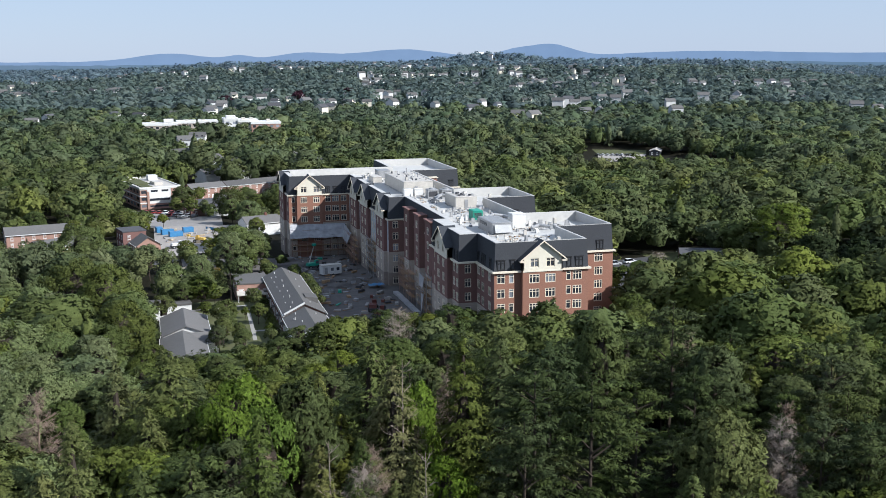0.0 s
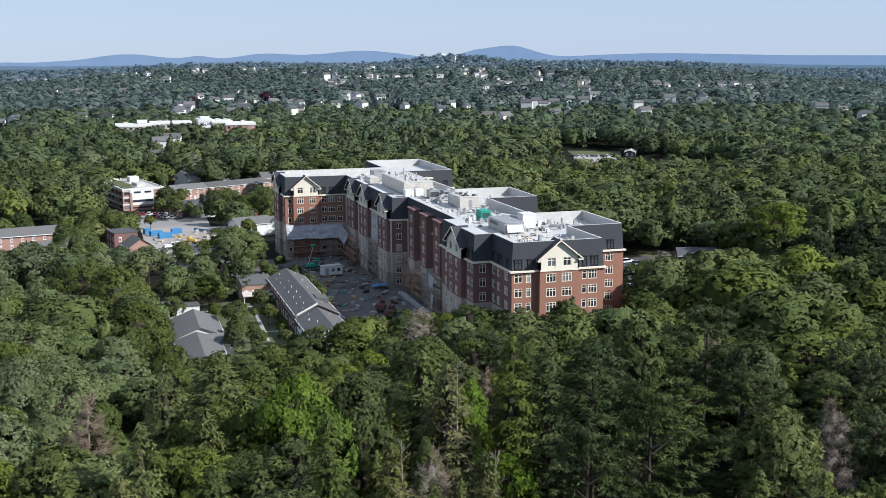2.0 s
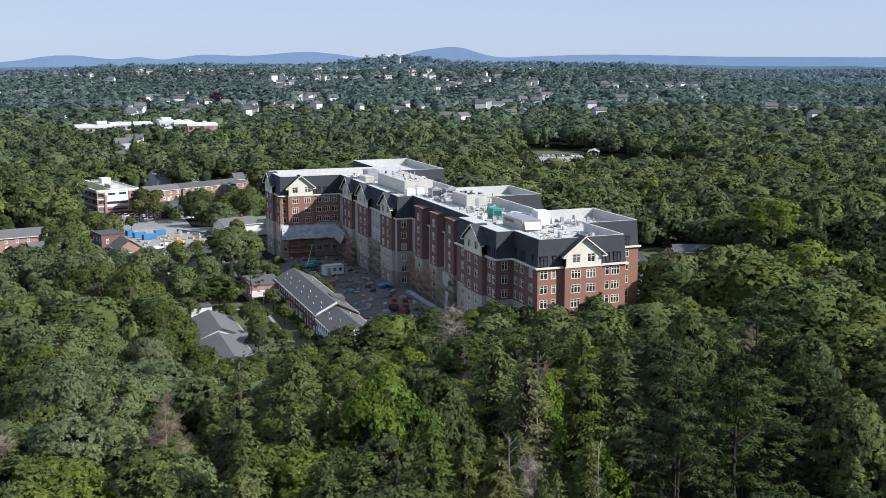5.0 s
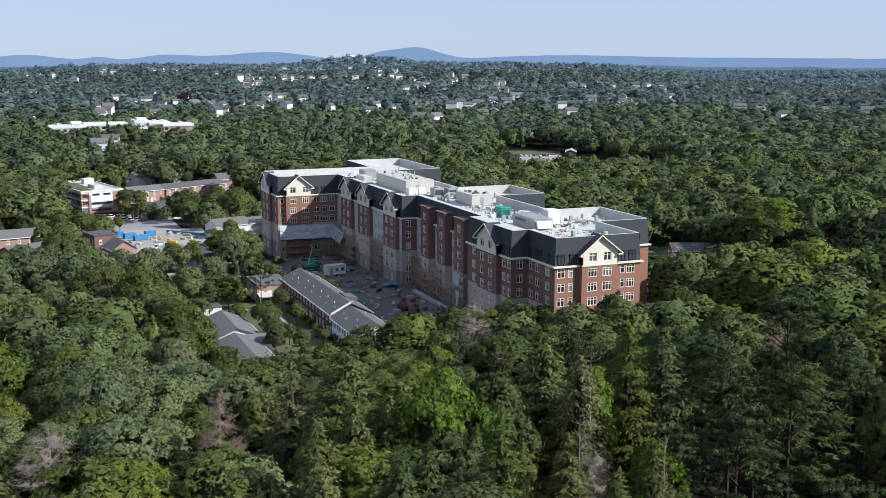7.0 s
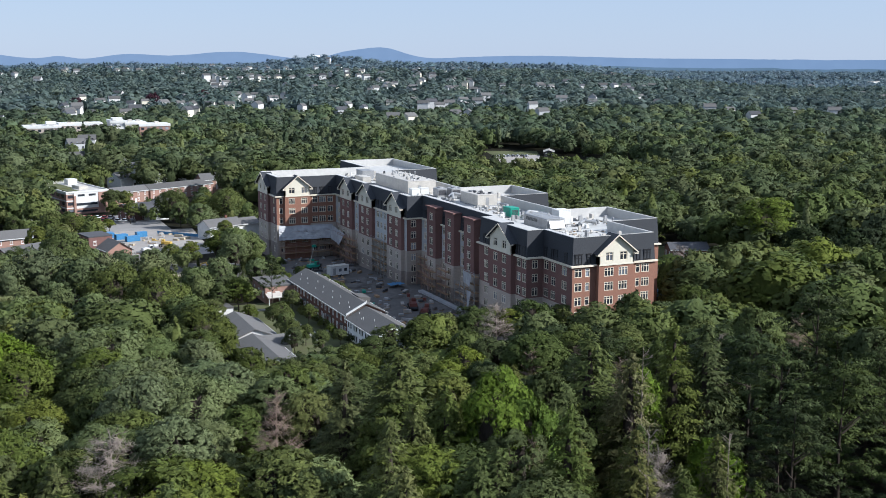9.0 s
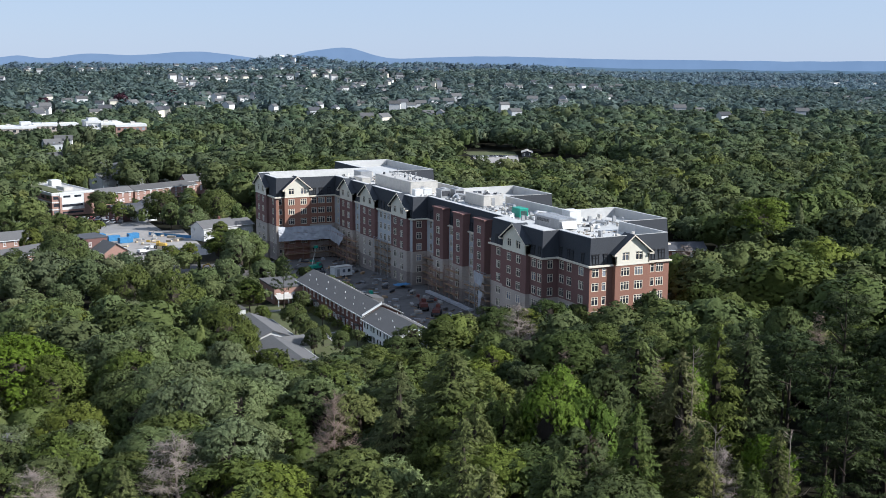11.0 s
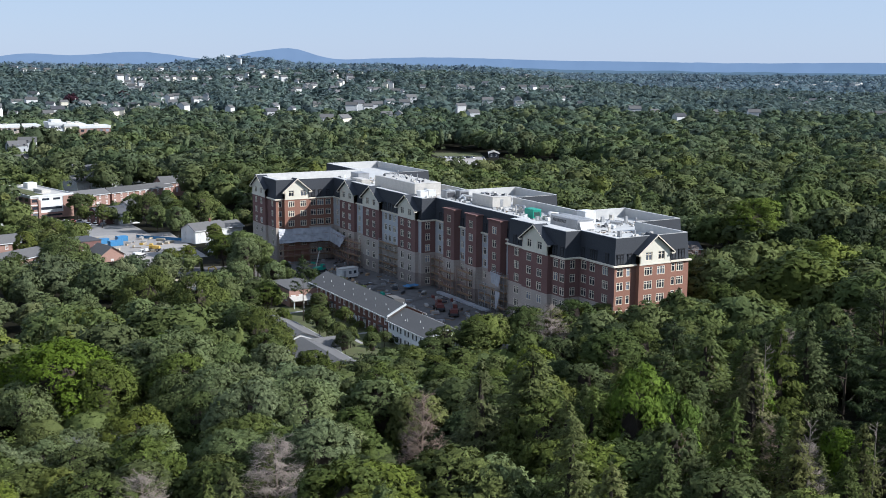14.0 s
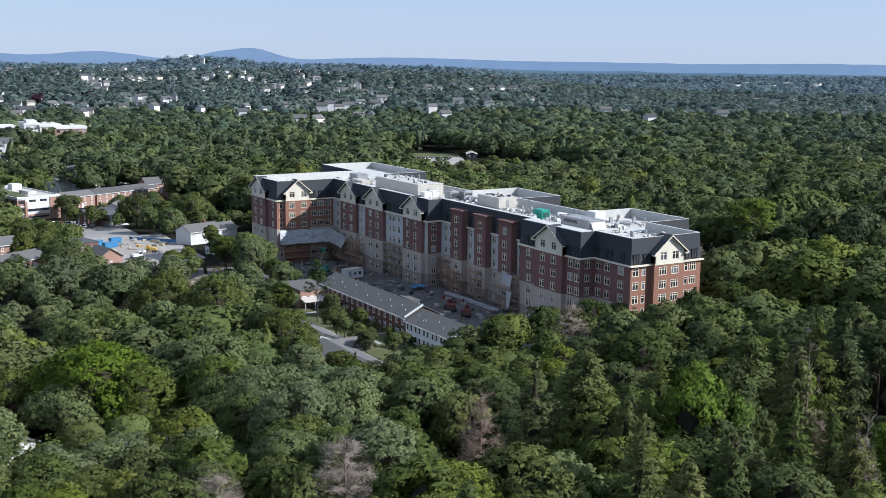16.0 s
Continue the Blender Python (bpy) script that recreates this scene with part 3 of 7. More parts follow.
def dormer_windows(i, spots, width=1.2, high=2.0, z=19.15):
    """Dark windows let into the sloping mansard above edge i; each has a small flat-roofed box."""
    j = (i + 1) % N_EDGE
    (x0, y0), (x1, y1) = ring_wall[i], ring_wall[j]
    length = math.hypot(x1 - x0, y1 - y0)
    ex, ey = (x1 - x0) / length, (y1 - y0) / length
    for s, w in spots:
        m = pose(x0 + ex * s, y0 + ey * s, z, 0, 0, math.degrees(math.atan2(ey, ex)))
        box = part("dormer", Shape().box(-w / 2 - 0.08, w / 2 + 0.08, 0.02, 0.6, -0.1, high + 0.12), SLATE, building, at=m)
        add_window(box, 0, 0.0, 0, 0, w, high, BLACK_FRAME, GLASS_DARK)


dormer_windows(0, [(1.5, 1.7), (4.1, 1.0), (16.8, 1.0), (19.1, 1.7)])
dormer_windows(2, [(10.2, 1.7)])
dormer_windows(6, [(3.6, 1.5), (8.5, 1.5)])
dormer_windows(10, [(4.5, 1.5), (13.4, 1.5)])
dormer_windows(16, [(12.9, 1.3), (15.4, 1.3), (18.0, 1.1)])
dormer_windows(17, [(38.6, 1.1), (41.2, 1.1), (43.8, 1.1), (53.5, 1.1), (21.2, 1.0), (46.6, 1.1), (60.2, 1.1)])
dormer_windows(19, [(2.7, 1.0), (5.0, 1.0), (15.2, 1.1), (17.6, 1.1), (27.0, 1.1), (29.4, 1.1), (38.4, 1.1), (40.8, 1.1)])
dormer_windows(21, [(3.0, 1.1), (5.2, 1.1), (20.4, 1.1), (23.0, 1.1)])
dormer_windows(23, [(1.2, 1.0), (4.3, 1.0), (5.9, 1.0), (10.1, 1.0)])


def bay_sides(lo, hi, out, base, bands, top=21.4):
    """The core of a bay behind its windows, with its two sides, in the materials of its bands; one piece."""
    s = Shape()
    ring = [(lo, 0.5), (lo, -out + 0.02), (lo + 0.3, -out + 0.02), (lo + 0.3, -out + 0.45), (hi - 0.3, -out + 0.45), (hi - 0.3, -out + 0.02), (hi, -out + 0.02), (hi, 0.5)]
    zs = [base, *[z for z, _ in bands[1:]], top]
    n = len(ring)
    for z in zs:
        s.v += [(x, y, z) for x, y in ring]
    for j in range(len(zs) - 1):
        for i in range(n):
            a, b = j * n + i, j * n + (i + 1) % n
            s.f.append((a, b, b + n, a + n))
            s.m.append(j)
    s.f.append(tuple(range(len(s.v) - n, len(s.v))))
    s.m.append(len(bands) - 1)
    return s


def gable_bay(a, b, line, facing, out, cols, bands, peak=25.25, base=-4.0, rows=None, window_w=1.5, over=0.8):
    """A projecting bay with a cream gable over it. facing 's': its face looks to -y at y = line; 'w': to -x at x = line. a, b: its ends."""
    mid, half = (a + b) / 2, (b - a) / 2
    m = pose(0, line, 0) if facing == "s" else pose(line, 0, 0, 0, 0, -90)
    # local: x along the face, y into the building, face at y = -out
    flip = 1 if facing == "s" else -1
    lo, hi = (a, b) if facing == "s" else (-b, -a)
    mid = (lo + hi) / 2
    bay = part("gable_bay", bay_sides(lo, hi, out, base, bands), [m for _, m in bands], building, "projecting brick bay under a cream gable", at=m)
    spots = [(flip * c - lo, window_w) for c in cols]
    facade(bay, (lo, -out), (hi, -out), bands, spots, rows or ROW_TOPS, base, name="bay_wall", upto=18.9)
    top = Shape()
    # cream gable wall with two windows
    holes = [(c - 0.95, c + 0.95) for c in sorted(flip * c for c in cols)]
    xs = sorted([lo, hi, *[q for h in holes for q in h]])
    z0, z1, z2, zs = 18.9, 19.6, 21.5, 21.75
    for i in range(len(xs) - 1):
        xm = (xs[i] + xs[i + 1]) / 2
        inside = any(p < xm < q for p, q in holes)
        for c, d in ((z0, z1), (z1, z2), (z2, zs)):
            if inside and c == z1:
                continue
            top.face([(xs[i], -out - 0.06, c), (xs[i + 1], -out - 0.06, c), (xs[i + 1], -out - 0.06, d), (xs[i], -out - 0.06, d)])
    top.face([(lo, -out - 0.06, zs), (hi, -out - 0.06, zs), (mid, -out - 0.06, peak - 0.25)])
    for p, q in holes:
        for c, d in (((p, z1), (q, z1)), ((q, z1), (q, z2)), ((q, z2), (p, z2)), ((p, z2), (p, z1))):
            top.face([(c[0], -out - 0.06, c[1]), (d[0], -out - 0.06, d[1]), (d[0], -out + 0.3, d[1]), (c[0], -out + 0.3, c[1])])
    top.box(lo, lo + 0.25, -out - 0.06, 1.2, z0, zs).box(hi - 0.25, hi, -out - 0.06, 1.2, z0, zs)
    top.box(lo - 0.02, hi + 0.02, -out - 0.14, -out - 0.06, 18.62, 18.9)
    part("gable", top, CREAM, bay, "cream stucco gable")
    for p, q in holes:
        add_window(bay, (p + q) / 2, -out + 0.1, z1, 0, 1.86, z2 - z1)
    roof, rake = Shape(), Shape()
    zl = 21.55
    slope = (peak - 21.75) / half
    for sgn, edge in ((-1, lo - over), (1, hi + over)):
        ze = peak - slope * abs(edge - mid)
        q = [(mid, -out - 0.75, peak), (edge, -out - 0.75, ze), (edge, 2.2, ze), (mid, 2.2, peak)]
        up = [(x, y, z + 0.14) for x, y, z in q]
        roof.slab(q if sgn > 0 else q[::-1], up if sgn > 0 else up[::-1])
        w = 0.32
        f = [(mid, -out - 0.8, peak + 0.14), (edge, -out - 0.8, ze + 0.14), (edge, -out - 0.8, ze + 0.14 - w), (mid, -out - 0.8, peak + 0.14 - w)]
        g = [(x, y + 0.1, z) for x, y, z in f]
        rake.slab(f if sgn > 0 else f[::-1], g if sgn > 0 else g[::-1])
        # boxed eave return
        rake.box(min(edge, edge - sgn * 1.1), max(edge, edge - sgn * 1.1), -out - 0.76, -out + 0.2, ze - 0.3, ze - 0.02)
    part("gable_roof", roof, SLATE, bay, "dark shingled gable roof")
    part("rake_board", rake, TRIM, bay, "cream rake boards")
    return bay


gable_bay(6.3, 15.2, 0.38, "s", 1.2, [8.9, 12.5], ALL_BRICK, rows=ROW_TOPS[:5], window_w=2.3)
gable_bay(-22.6, -14.2, 142.38, "s", 1.2, [-20.3, -16.2], [(-8, BRICK), (2, BRICK)], rows=ROW_TOPS[:5], window_w=2.1)
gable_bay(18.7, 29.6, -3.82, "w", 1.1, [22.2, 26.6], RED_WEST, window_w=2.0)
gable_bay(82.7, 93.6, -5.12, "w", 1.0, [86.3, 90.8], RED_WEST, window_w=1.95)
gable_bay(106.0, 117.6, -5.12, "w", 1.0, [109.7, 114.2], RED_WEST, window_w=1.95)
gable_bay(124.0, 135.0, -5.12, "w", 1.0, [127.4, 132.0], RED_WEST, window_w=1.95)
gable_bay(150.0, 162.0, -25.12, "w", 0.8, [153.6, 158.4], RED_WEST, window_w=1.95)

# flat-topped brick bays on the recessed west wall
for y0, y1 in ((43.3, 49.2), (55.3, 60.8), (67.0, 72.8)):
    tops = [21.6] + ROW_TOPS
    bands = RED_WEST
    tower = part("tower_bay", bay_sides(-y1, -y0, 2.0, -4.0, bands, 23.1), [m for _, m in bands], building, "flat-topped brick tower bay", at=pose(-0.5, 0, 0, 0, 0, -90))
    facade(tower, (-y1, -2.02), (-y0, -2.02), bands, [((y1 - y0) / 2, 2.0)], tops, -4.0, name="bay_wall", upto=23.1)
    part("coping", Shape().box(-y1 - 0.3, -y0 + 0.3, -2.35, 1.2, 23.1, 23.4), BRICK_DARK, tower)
# small brick dormer on the rear wing
rear = part("brick_dormer", Shape().box(21.0, 26.0, 146.2, 149.2, 18.6, 22.3), BRICK, building, "red brick dormer on the rear wing")
part("coping", Shape().box(20.7, 26.3, 145.9, 149.4, 22.3, 22.6), TRIM, rear)
add_window(rear, 23.5, 146.12, 19.6, 0, 2.0, 1.9)

# ---- trees ----
rng = np.random.default_rng(11)


def unit(a):
    return a / np.maximum(np.linalg.norm(a, axis=-1, keepdims=True), 1e-9)


def sprays(centres, normals, long, wide, shade=None, along=None):
    """Three-cornered leaf sprays: arrays of corners, faces and the directions by which they shade."""
    n = len(centres)
    t = unit(np.cross(normals, rng.normal(size=(n, 3)))) if along is None else unit(along - normals * (along * normals).sum(1, keepdims=True))
    b = np.cross(normals, t)
    s = rng.uniform(0.65, 1.4, (n, 1))
    L, W = long * s, wide * s
    v = np.stack([centres - t * L * 0.6 + b * W, centres - t * L * 0.6 - b * W, centres + t * L - normals * L * 0.2], axis=1)
    return v.reshape(-1, 3), np.arange(3 * n).reshape(-1, 3), np.repeat(normals if shade is None else shade, 3, axis=0)


def dome(high, radius, low, rings, sides, rough):
    """A lumpy closed crown mass, pointed nowhere: the inner body of a tree."""
    seed = rng.uniform(0, 50)
    v, n = [], []
    for j in range(rings):
        f = j / (rings - 1)
        for i in range(sides):
            a = 2 * math.pi * (i + 0.5 * (j % 2)) / sides
            e = radians(-32 + 118 * f)
            d = Vector((math.cos(a) * math.cos(e), math.sin(a) * math.cos(e), math.sin(e)))
            k = 1 + rough * noise.noise((d.x * 1.9 + seed, d.y * 1.9, d.z * 1.9)) + rng.uniform(-0.06, 0.06)
            mid, half = high * (1 + low) / 2, high * (1 - low) / 2
            v.append((d.x * radius * k, d.y * radius * k, mid + d.z * half * k))
            n.append(d)
    f = []
    for j in range(rings - 1):
        for i in range(sides):
            a, b = j * sides + i, j * sides + (i + 1) % sides
            c, d = a + sides, b + sides
            if j % 2 == 0:
                f += [(a, b, c), (b, d, c)]
            else:
                f += [(a, b, d), (a, d, c)]
    return np.array(v), np.array(f), np.array(n)


def join(*bodies):
    vs, fs, ns, k = [], [], [], 0
    for v, f, n in bodies:
        vs.append(v)
        fs.append(f + k)
        ns.append(n)
        k += len(v)
    return np.concatenate(vs), np.concatenate(fs), np.concatenate(ns)


def broad_crown(n, high, radius, long, wide, lobes=18, low=0.18, tufts=9, flutter=0.45, soft=0.2, lobe=(0.30, 0.50), reach=(0.44, 0.76)):
    """An uneven crown of big lobes, each set with tufts of leaf sprays; gaps stay open between them."""
    mid, half = high * (1 + low) / 2, high * (1 - low) / 2
    d = unit(rng.normal(size=(lobes, 3)))
    d[:, 2] = np.abs(d[:, 2]) * 1.15 - 0.42
    far = rng.uniform(*reach, (lobes, 1))
    cen = d * far * np.array([radius, radius, half])
    rad = rng.uniform(*lobe, lobes) * radius
    cen[0], rad[0] = (0, 0, 0.25 * half), 0.6 * radius
    cen[:, 2] += mid
    cen[:, 2] = np.minimum(cen[:, 2], high - rad * 0.8)
    # tufts over each lobe, none inside another lobe
    m = lobes * tufts
    own = rng.choice(lobes, size=3 * m, p=rad ** 2 / (rad ** 2).sum())
    out = unit(rng.normal(size=(3 * m, 3)))
    pos = cen[own] + out * (rad[own] * rng.uniform(0.82, 1.1, 3 * m))[:, None]
    gap = np.linalg.norm(pos[:, None, :] - cen[None], axis=2) / rad[None]
    gap[np.arange(3 * m), own] = 9
    keep = (gap.min(1) > 0.86) & (out[:, 2] > rng.uniform(-0.9, 0.05, 3 * m))
    pos, out, own = pos[keep][:m], out[keep][:m], own[keep][:m]
    size = rad[own] * rng.uniform(0.26, 0.5, len(own))
    pick = rng.choice(len(own), size=n, p=size ** 2 / (size ** 2).sum())
    q = unit(rng.normal(size=(n, 3)) + out[pick] * 0.8 + np.array([0, 0, 0.35]))
    pts = pos[pick] + q * (size[pick] * rng.uniform(0.72, 1.12, n))[:, None] * np.array([1.1, 1.1, 0.8])
    nor = unit(q + np.array([0, 0, 0.3]) + rng.normal(0, flutter, q.shape))
    whole = unit((pts - np.array([0, 0, mid - 0.3 * half])) / np.array([radius, radius, half]))
    shade = unit(0.5 * q + 0.4 * out[pick] + 0.45 * whole + np.array([0, 0, 0.12]) + rng.normal(0, soft, q.shape))
    return sprays(pts, nor, long, wide, shade)


def needle_crown(n, high, radius, long, wide, tiers=20, low=0.14, power=1.0, droop=0.25, arms=7, ragged=0.2, soft=0.22, fan=0.13):
    """Sprays along drooping boughs set in tiers up a pointed crown."""
    arms_at = []
    for k in range(tiers):
        for a in range(arms):
            f = min(0.99, max(0.0, (k + rng.uniform(-0.45, 0.45)) / tiers))
            reach = radius * (1 - f) ** power + 0.25
            arms_at.append((high * (low + (1 - low) * f), rng.uniform(0, 6.283), reach * rng.uniform(1 - ragged * 2, 1 + ragged)))
    weight = np.array([b[2] for b in arms_at])
    pick = rng.choice(len(arms_at), size=n, p=weight / weight.sum())
    u = np.sqrt(rng.uniform(0.05, 1, n))
    bz, ba, br = (np.array([arms_at[i][j] for i in pick]) for j in range(3))
    side = rng.normal(0, fan, n) * br * u
    x = np.cos(ba) * br * u - np.sin(ba) * side
    y = np.sin(ba) * br * u + np.cos(ba) * side
    z = bz - droop * br * u * u - 0.35 * np.abs(side) + rng.normal(0, 0.12, n)
    pts = np.stack([x, y, z], 1)
    out = np.stack([np.cos(ba), np.sin(ba), np.zeros(n)], 1)
    nor = unit(out * 0.55 + np.array([0, 0, 1.0]) + rng.normal(0, 0.35, (n, 3)))
    along = out + np.stack([-np.sin(ba), np.cos(ba), np.zeros(n)], 1) * np.sign(side)[:, None] * 0.8 + np.array([0, 0, -droop]) + rng.normal(0, 0.3, (n, 3))
    shade = unit(out * (0.45 + 0.5 * u[:, None]) + np.array([0, 0, 0.55]) + rng.normal(0, soft, (n, 3)))
    return sprays(pts, nor, long, wide, shade, along)


def plume_crown(n, high, radius, long, wide, tiers=8, low=0.42, power=0.55, arms=5):
    """A white pine: level boughs in open tiers, each carrying plumes of needles with dark gaps between."""
    cen, size = [], []
    for k in range(tiers):
        f = (k + 0.15) / tiers
        turn = rng.uniform(0, 6.283)
        for a in range(arms):
            if f < 0.5 and rng.uniform() < 0.5:
                continue
            ang = turn + 6.283 * a / arms + rng.uniform(-0.35, 0.35)
            reach = (radius * (1 - f) ** power + 0.5) * rng.uniform(0.6, 1.2)
            z = high * (low + (0.97 - low) * f) + rng.uniform(-0.6, 0.6)
            for u in np.arange(0.46, 1.01, 0.18):
                cen.append((math.cos(ang) * reach * u + rng.normal(0, 0.25), math.sin(ang) * reach * u + rng.normal(0, 0.25), z + 0.16 * reach * u * u + rng.normal(0, 0.12)))
                size.append(rng.uniform(0.45, 0.95) * (0.7 + 0.4 * u))
    for z in (0.93, 0.97, 0.99):
        cen.append((0, 0, high * z))
        size.append(0.6)
    cen, size = np.array(cen), np.array(size)
    pick = rng.choice(len(cen), size=n, p=size ** 2 / (size ** 2).sum())
    q = unit(rng.normal(size=(n, 3)) + np.array([0, 0, 0.55]))
    pts = cen[pick] + q * (size[pick] * rng.uniform(0.5, 1.05, n))[:, None] * np.array([1.15, 1.15, 0.5])
    out = unit(cen[pick] * np.array([1, 1, 0]) + 1e-6)
    nor = unit(q + np.array([0, 0, 0.6]) + rng.normal(0, 0.4, (n, 3)))
    shade = unit(0.7 * q + 0.35 * out + np.array([0, 0, 0.45]) + rng.normal(0, 0.2, (n, 3)))
    return sprays(pts, nor, long, wide, shade, q + 0.5 * out + rng.normal(0, 0.3, (n, 3)))


def trunk_shape(high, r, limbs, reach):
    s = Shape()
    bend = [(0, 0, -1.0)]
    for k in range(1, 5):
        bend.append((rng.uniform(-0.25, 0.25), rng.uniform(-0.25, 0.25), high * k / 4))
    for k in range(4):
        s.tube(bend[k], bend[k + 1], r * (1 - 0.22 * k), r * (1 - 0.22 * (k + 1)), 6)
    for k in range(limbs):
        z = high * rng.uniform(0.4, 0.85)
        a = rng.uniform(0, 6.283)
        e = Vector((math.cos(a) * reach, math.sin(a) * reach, z + reach * rng.uniform(0.4, 1.0)))
        s.tube((0, 0, z), e, r * 0.4, r * 0.1, 5)
    return s


def bare_shape(high, reach, count=95):
    """A dead tree: trunk, boughs and forked twigs."""
    s = Shape()
    s.tube((0, 0, -1), (0.1, 0.1, high * 0.55), 0.24, 0.15, 6).tube((0.1, 0.1, high * 0.55), (0, 0.15, high), 0.15, 0.03, 5)
    for k in range(count):
        f = rng.uniform(0.3, 0.97)
        a = rng.uniform(0, 6.283)
        L = reach * (1.15 - f) * rng.uniform(0.7, 1.25) + 0.4
        p = Vector((0.08, 0.08, high * f))
        e = p + Vector((math.cos(a) * L, math.sin(a) * L, L * rng.uniform(0.15, 0.75)))
        s.tube(p, e, 0.04, 0.015, 3)
        for q in range(8):
            w = p.lerp(e, rng.uniform(0.3, 1.0))
            b = a + rng.uniform(-1.0, 1.0)
            l2 = L * rng.uniform(0.25, 0.5)
            s.tube(w, w + Vector((math.cos(b) * l2, math.sin(b) * l2, l2 * rng.uniform(0.1, 0.9))), 0.02, 0.009, 3)
    return s


# tree models: (crown mesh, trunk mesh, height)
BROAD, NEEDLES, PINES, DEAD = [], [], [], []
BROAD_SIZES = [(16, 4.6), (18, 5.0), (15, 4.2), (17, 5.4), (19, 4.8), (14, 4.4), (17, 4.3)]


def boughs(shape, high, radius):
    """A dark solid core added inside a crown to block sky light, in place of twigs and boughs."""
    v, f, _ = dome(high, radius, 0.25, 5, 8, 0.6)
    shape.f += [tuple(int(i) + len(shape.v) for i in q) for q in f]
    shape.m += [0] * len(f)
    shape.v += [tuple(p) for p in v]
    return shape


def broad_model(h, r, mat, k, n=5200):
    v, q, m = broad_crown(n, h, r, 0.38, 0.25, lobes=17 + k, low=0.12, tufts=12)
    return mesh_of("crown", v, q, mat, m), boughs(trunk_shape(h * 0.7, 0.26, 6, r * 0.3), h * 0.78, r * 0.34).mesh("trunk", BARK), h


def needle_model(h, r, mat, n=8600, power=0.75, arms=11, tiers=26):
    v, q, m = needle_crown(n, h, r * 1.08, 0.29, 0.10, droop=-0.06, fan=0.22, ragged=0.13, soft=0.14, tiers=tiers, power=power, arms=arms)
    # The bark cone round the trunk is added to stop light inside the crown.
    stem = trunk_shape(h * 0.97, 0.22, 0, 1).tube((0, 0, h * 0.1), (0, 0, h * 0.88), r * 0.3, 0.1, 7)
    return mesh_of("crown", v, q, mat, m), stem.mesh("trunk", BARK), h


for k, (h, r) in enumerate(BROAD_SIZES):
    BROAD.append(broad_model(h, r, LEAF, k))
for h, r, p in ((20, 5.0, 0.85), (18, 4.7, 0.78), (22, 5.4, 0.85), (17, 4.7, 0.75)):
    NEEDLES.append(needle_model(h, r, NEEDLE, power=p))
for h, r in ((22, 5.4), (20, 5.0), (23, 5.8)):
    v, q, m = plume_crown(4000, h, r, 0.42, 0.11)
    PINES.append((mesh_of("crown", v, q, NEEDLE_DARK, m), trunk_shape(h * 0.97, 0.3, 8, r * 0.45).mesh("trunk", BARK), h))
for k in range(3):
    bare = bare_shape(17, 4.2, 60)
    v, q, _ = needle_crown(5200, 16.8, 4.2, 0.6, 0.02, tiers=18, low=0.22, droop=-0.3, power=0.8 if k == 0 else 0.42, ragged=0.12)
    bare.f += [tuple(int(i) + len(bare.v) for i in f) for f in q]
    bare.m += [0] * len(q)
    bare.v += [tuple(p) for p in v]
    DEAD.append((bare.mesh("bare_crown", RED_WOOD if k == 0 else DEAD_WOOD), None, 17))
TWIGS = (bare_shape(17, 2.8, 20).mesh("bare_crown", DEAD_WOOD), None, 17)


SPREADING = {}


def add_spreading(models, mat):
    """Each model stands for a wide-crowned one where a tree spreads."""
    wide = [broad_model(h, r, mat, 8, 6400) for h, r in ((14, 6.9), (15, 7.0))]
    for k, m in enumerate(models):
        SPREADING[m[0].name] = wide[k % 2]


add_spreading(BROAD, LEAF)


def plant(model, name, label, x, y, high, category="tree", group="", wide=1.0):
    if wide > 1.4 and model[0].name in SPREADING:
        model, wide = SPREADING[model[0].name], wide / 1.62
    crown, trunk, h = model
    s = high / h
    ob = thing(name, label, category, group, at=pose(x, y, ground_z(x, y), 0, 0, rng.uniform(0, 360)) @ Matrix.Diagonal((s * wide, s * wide, s, 1)))
    part("crown" if trunk else "bare_crown", crown, None, ob)
    if trunk:
        part("trunk", trunk, None, ob)
    return ob


# places where no woodland grows: x0, x1, y0, y1
CLEAR = [(-29, 40, -9, 194), (-30, 4, -4, 142), (-42, -28, 9, 90), (-57, -38, 16, 88), (-73, -56, 2, 64), (-65, -50, 106, 126), (-126, -108, -25, -13), (-146, -130, -14, 8), (-70, -34, 152, 244), (-84, -46, 244, 345), (-52, 0, 340, 380),
         (-122, -92, 150, 214), (-82, -64, 160, 206), (40, 62, 28, 62), (56, 84, 56, 104), (82, 102, 66, 100), (212, 284, 444, 548), (-76, 40, 598, 640), (-42, -8, 196, 226), (-88, -73, -69, -51), (42, 60, 118, 138), (58, 76, 158, 180)]
HOUSE_SPOTS = []


def clear_at(x, y, margin=0.0):
    return any(a - margin < x < b + margin and c - margin < y < d + margin for a, b, c, d in CLEAR)


def in_view(x, y, slack=0.0):
    """Whether a place lies in the stretch of country that the flight overlooks."""
    left = min(-69 - 0.16 * (y + 219), -163 + 0.12 * (y + 187)) - 12 - slack
    right = max(-69 + 0.80 * (y + 219), -163 + 1.42 * (y + 187)) + 14 + slack
    return left < x < right


def line_distance(x, y):
    """Distance from the line of flight in plan."""
    ax, ay, bx, by = -69, -219, -163, -187
    f = max(0, min(1, ((x - ax) * (bx - ax) + (y - ay) * (by - ay)) / ((bx - ax) ** 2 + (by - ay) ** 2)))
    return math.hypot(x - ax - f * (bx - ax), y - ay - f * (by - ay))


def suburb(x, y):
    return x < -28 and 80 < y < 420 or x < -85 and y > 30


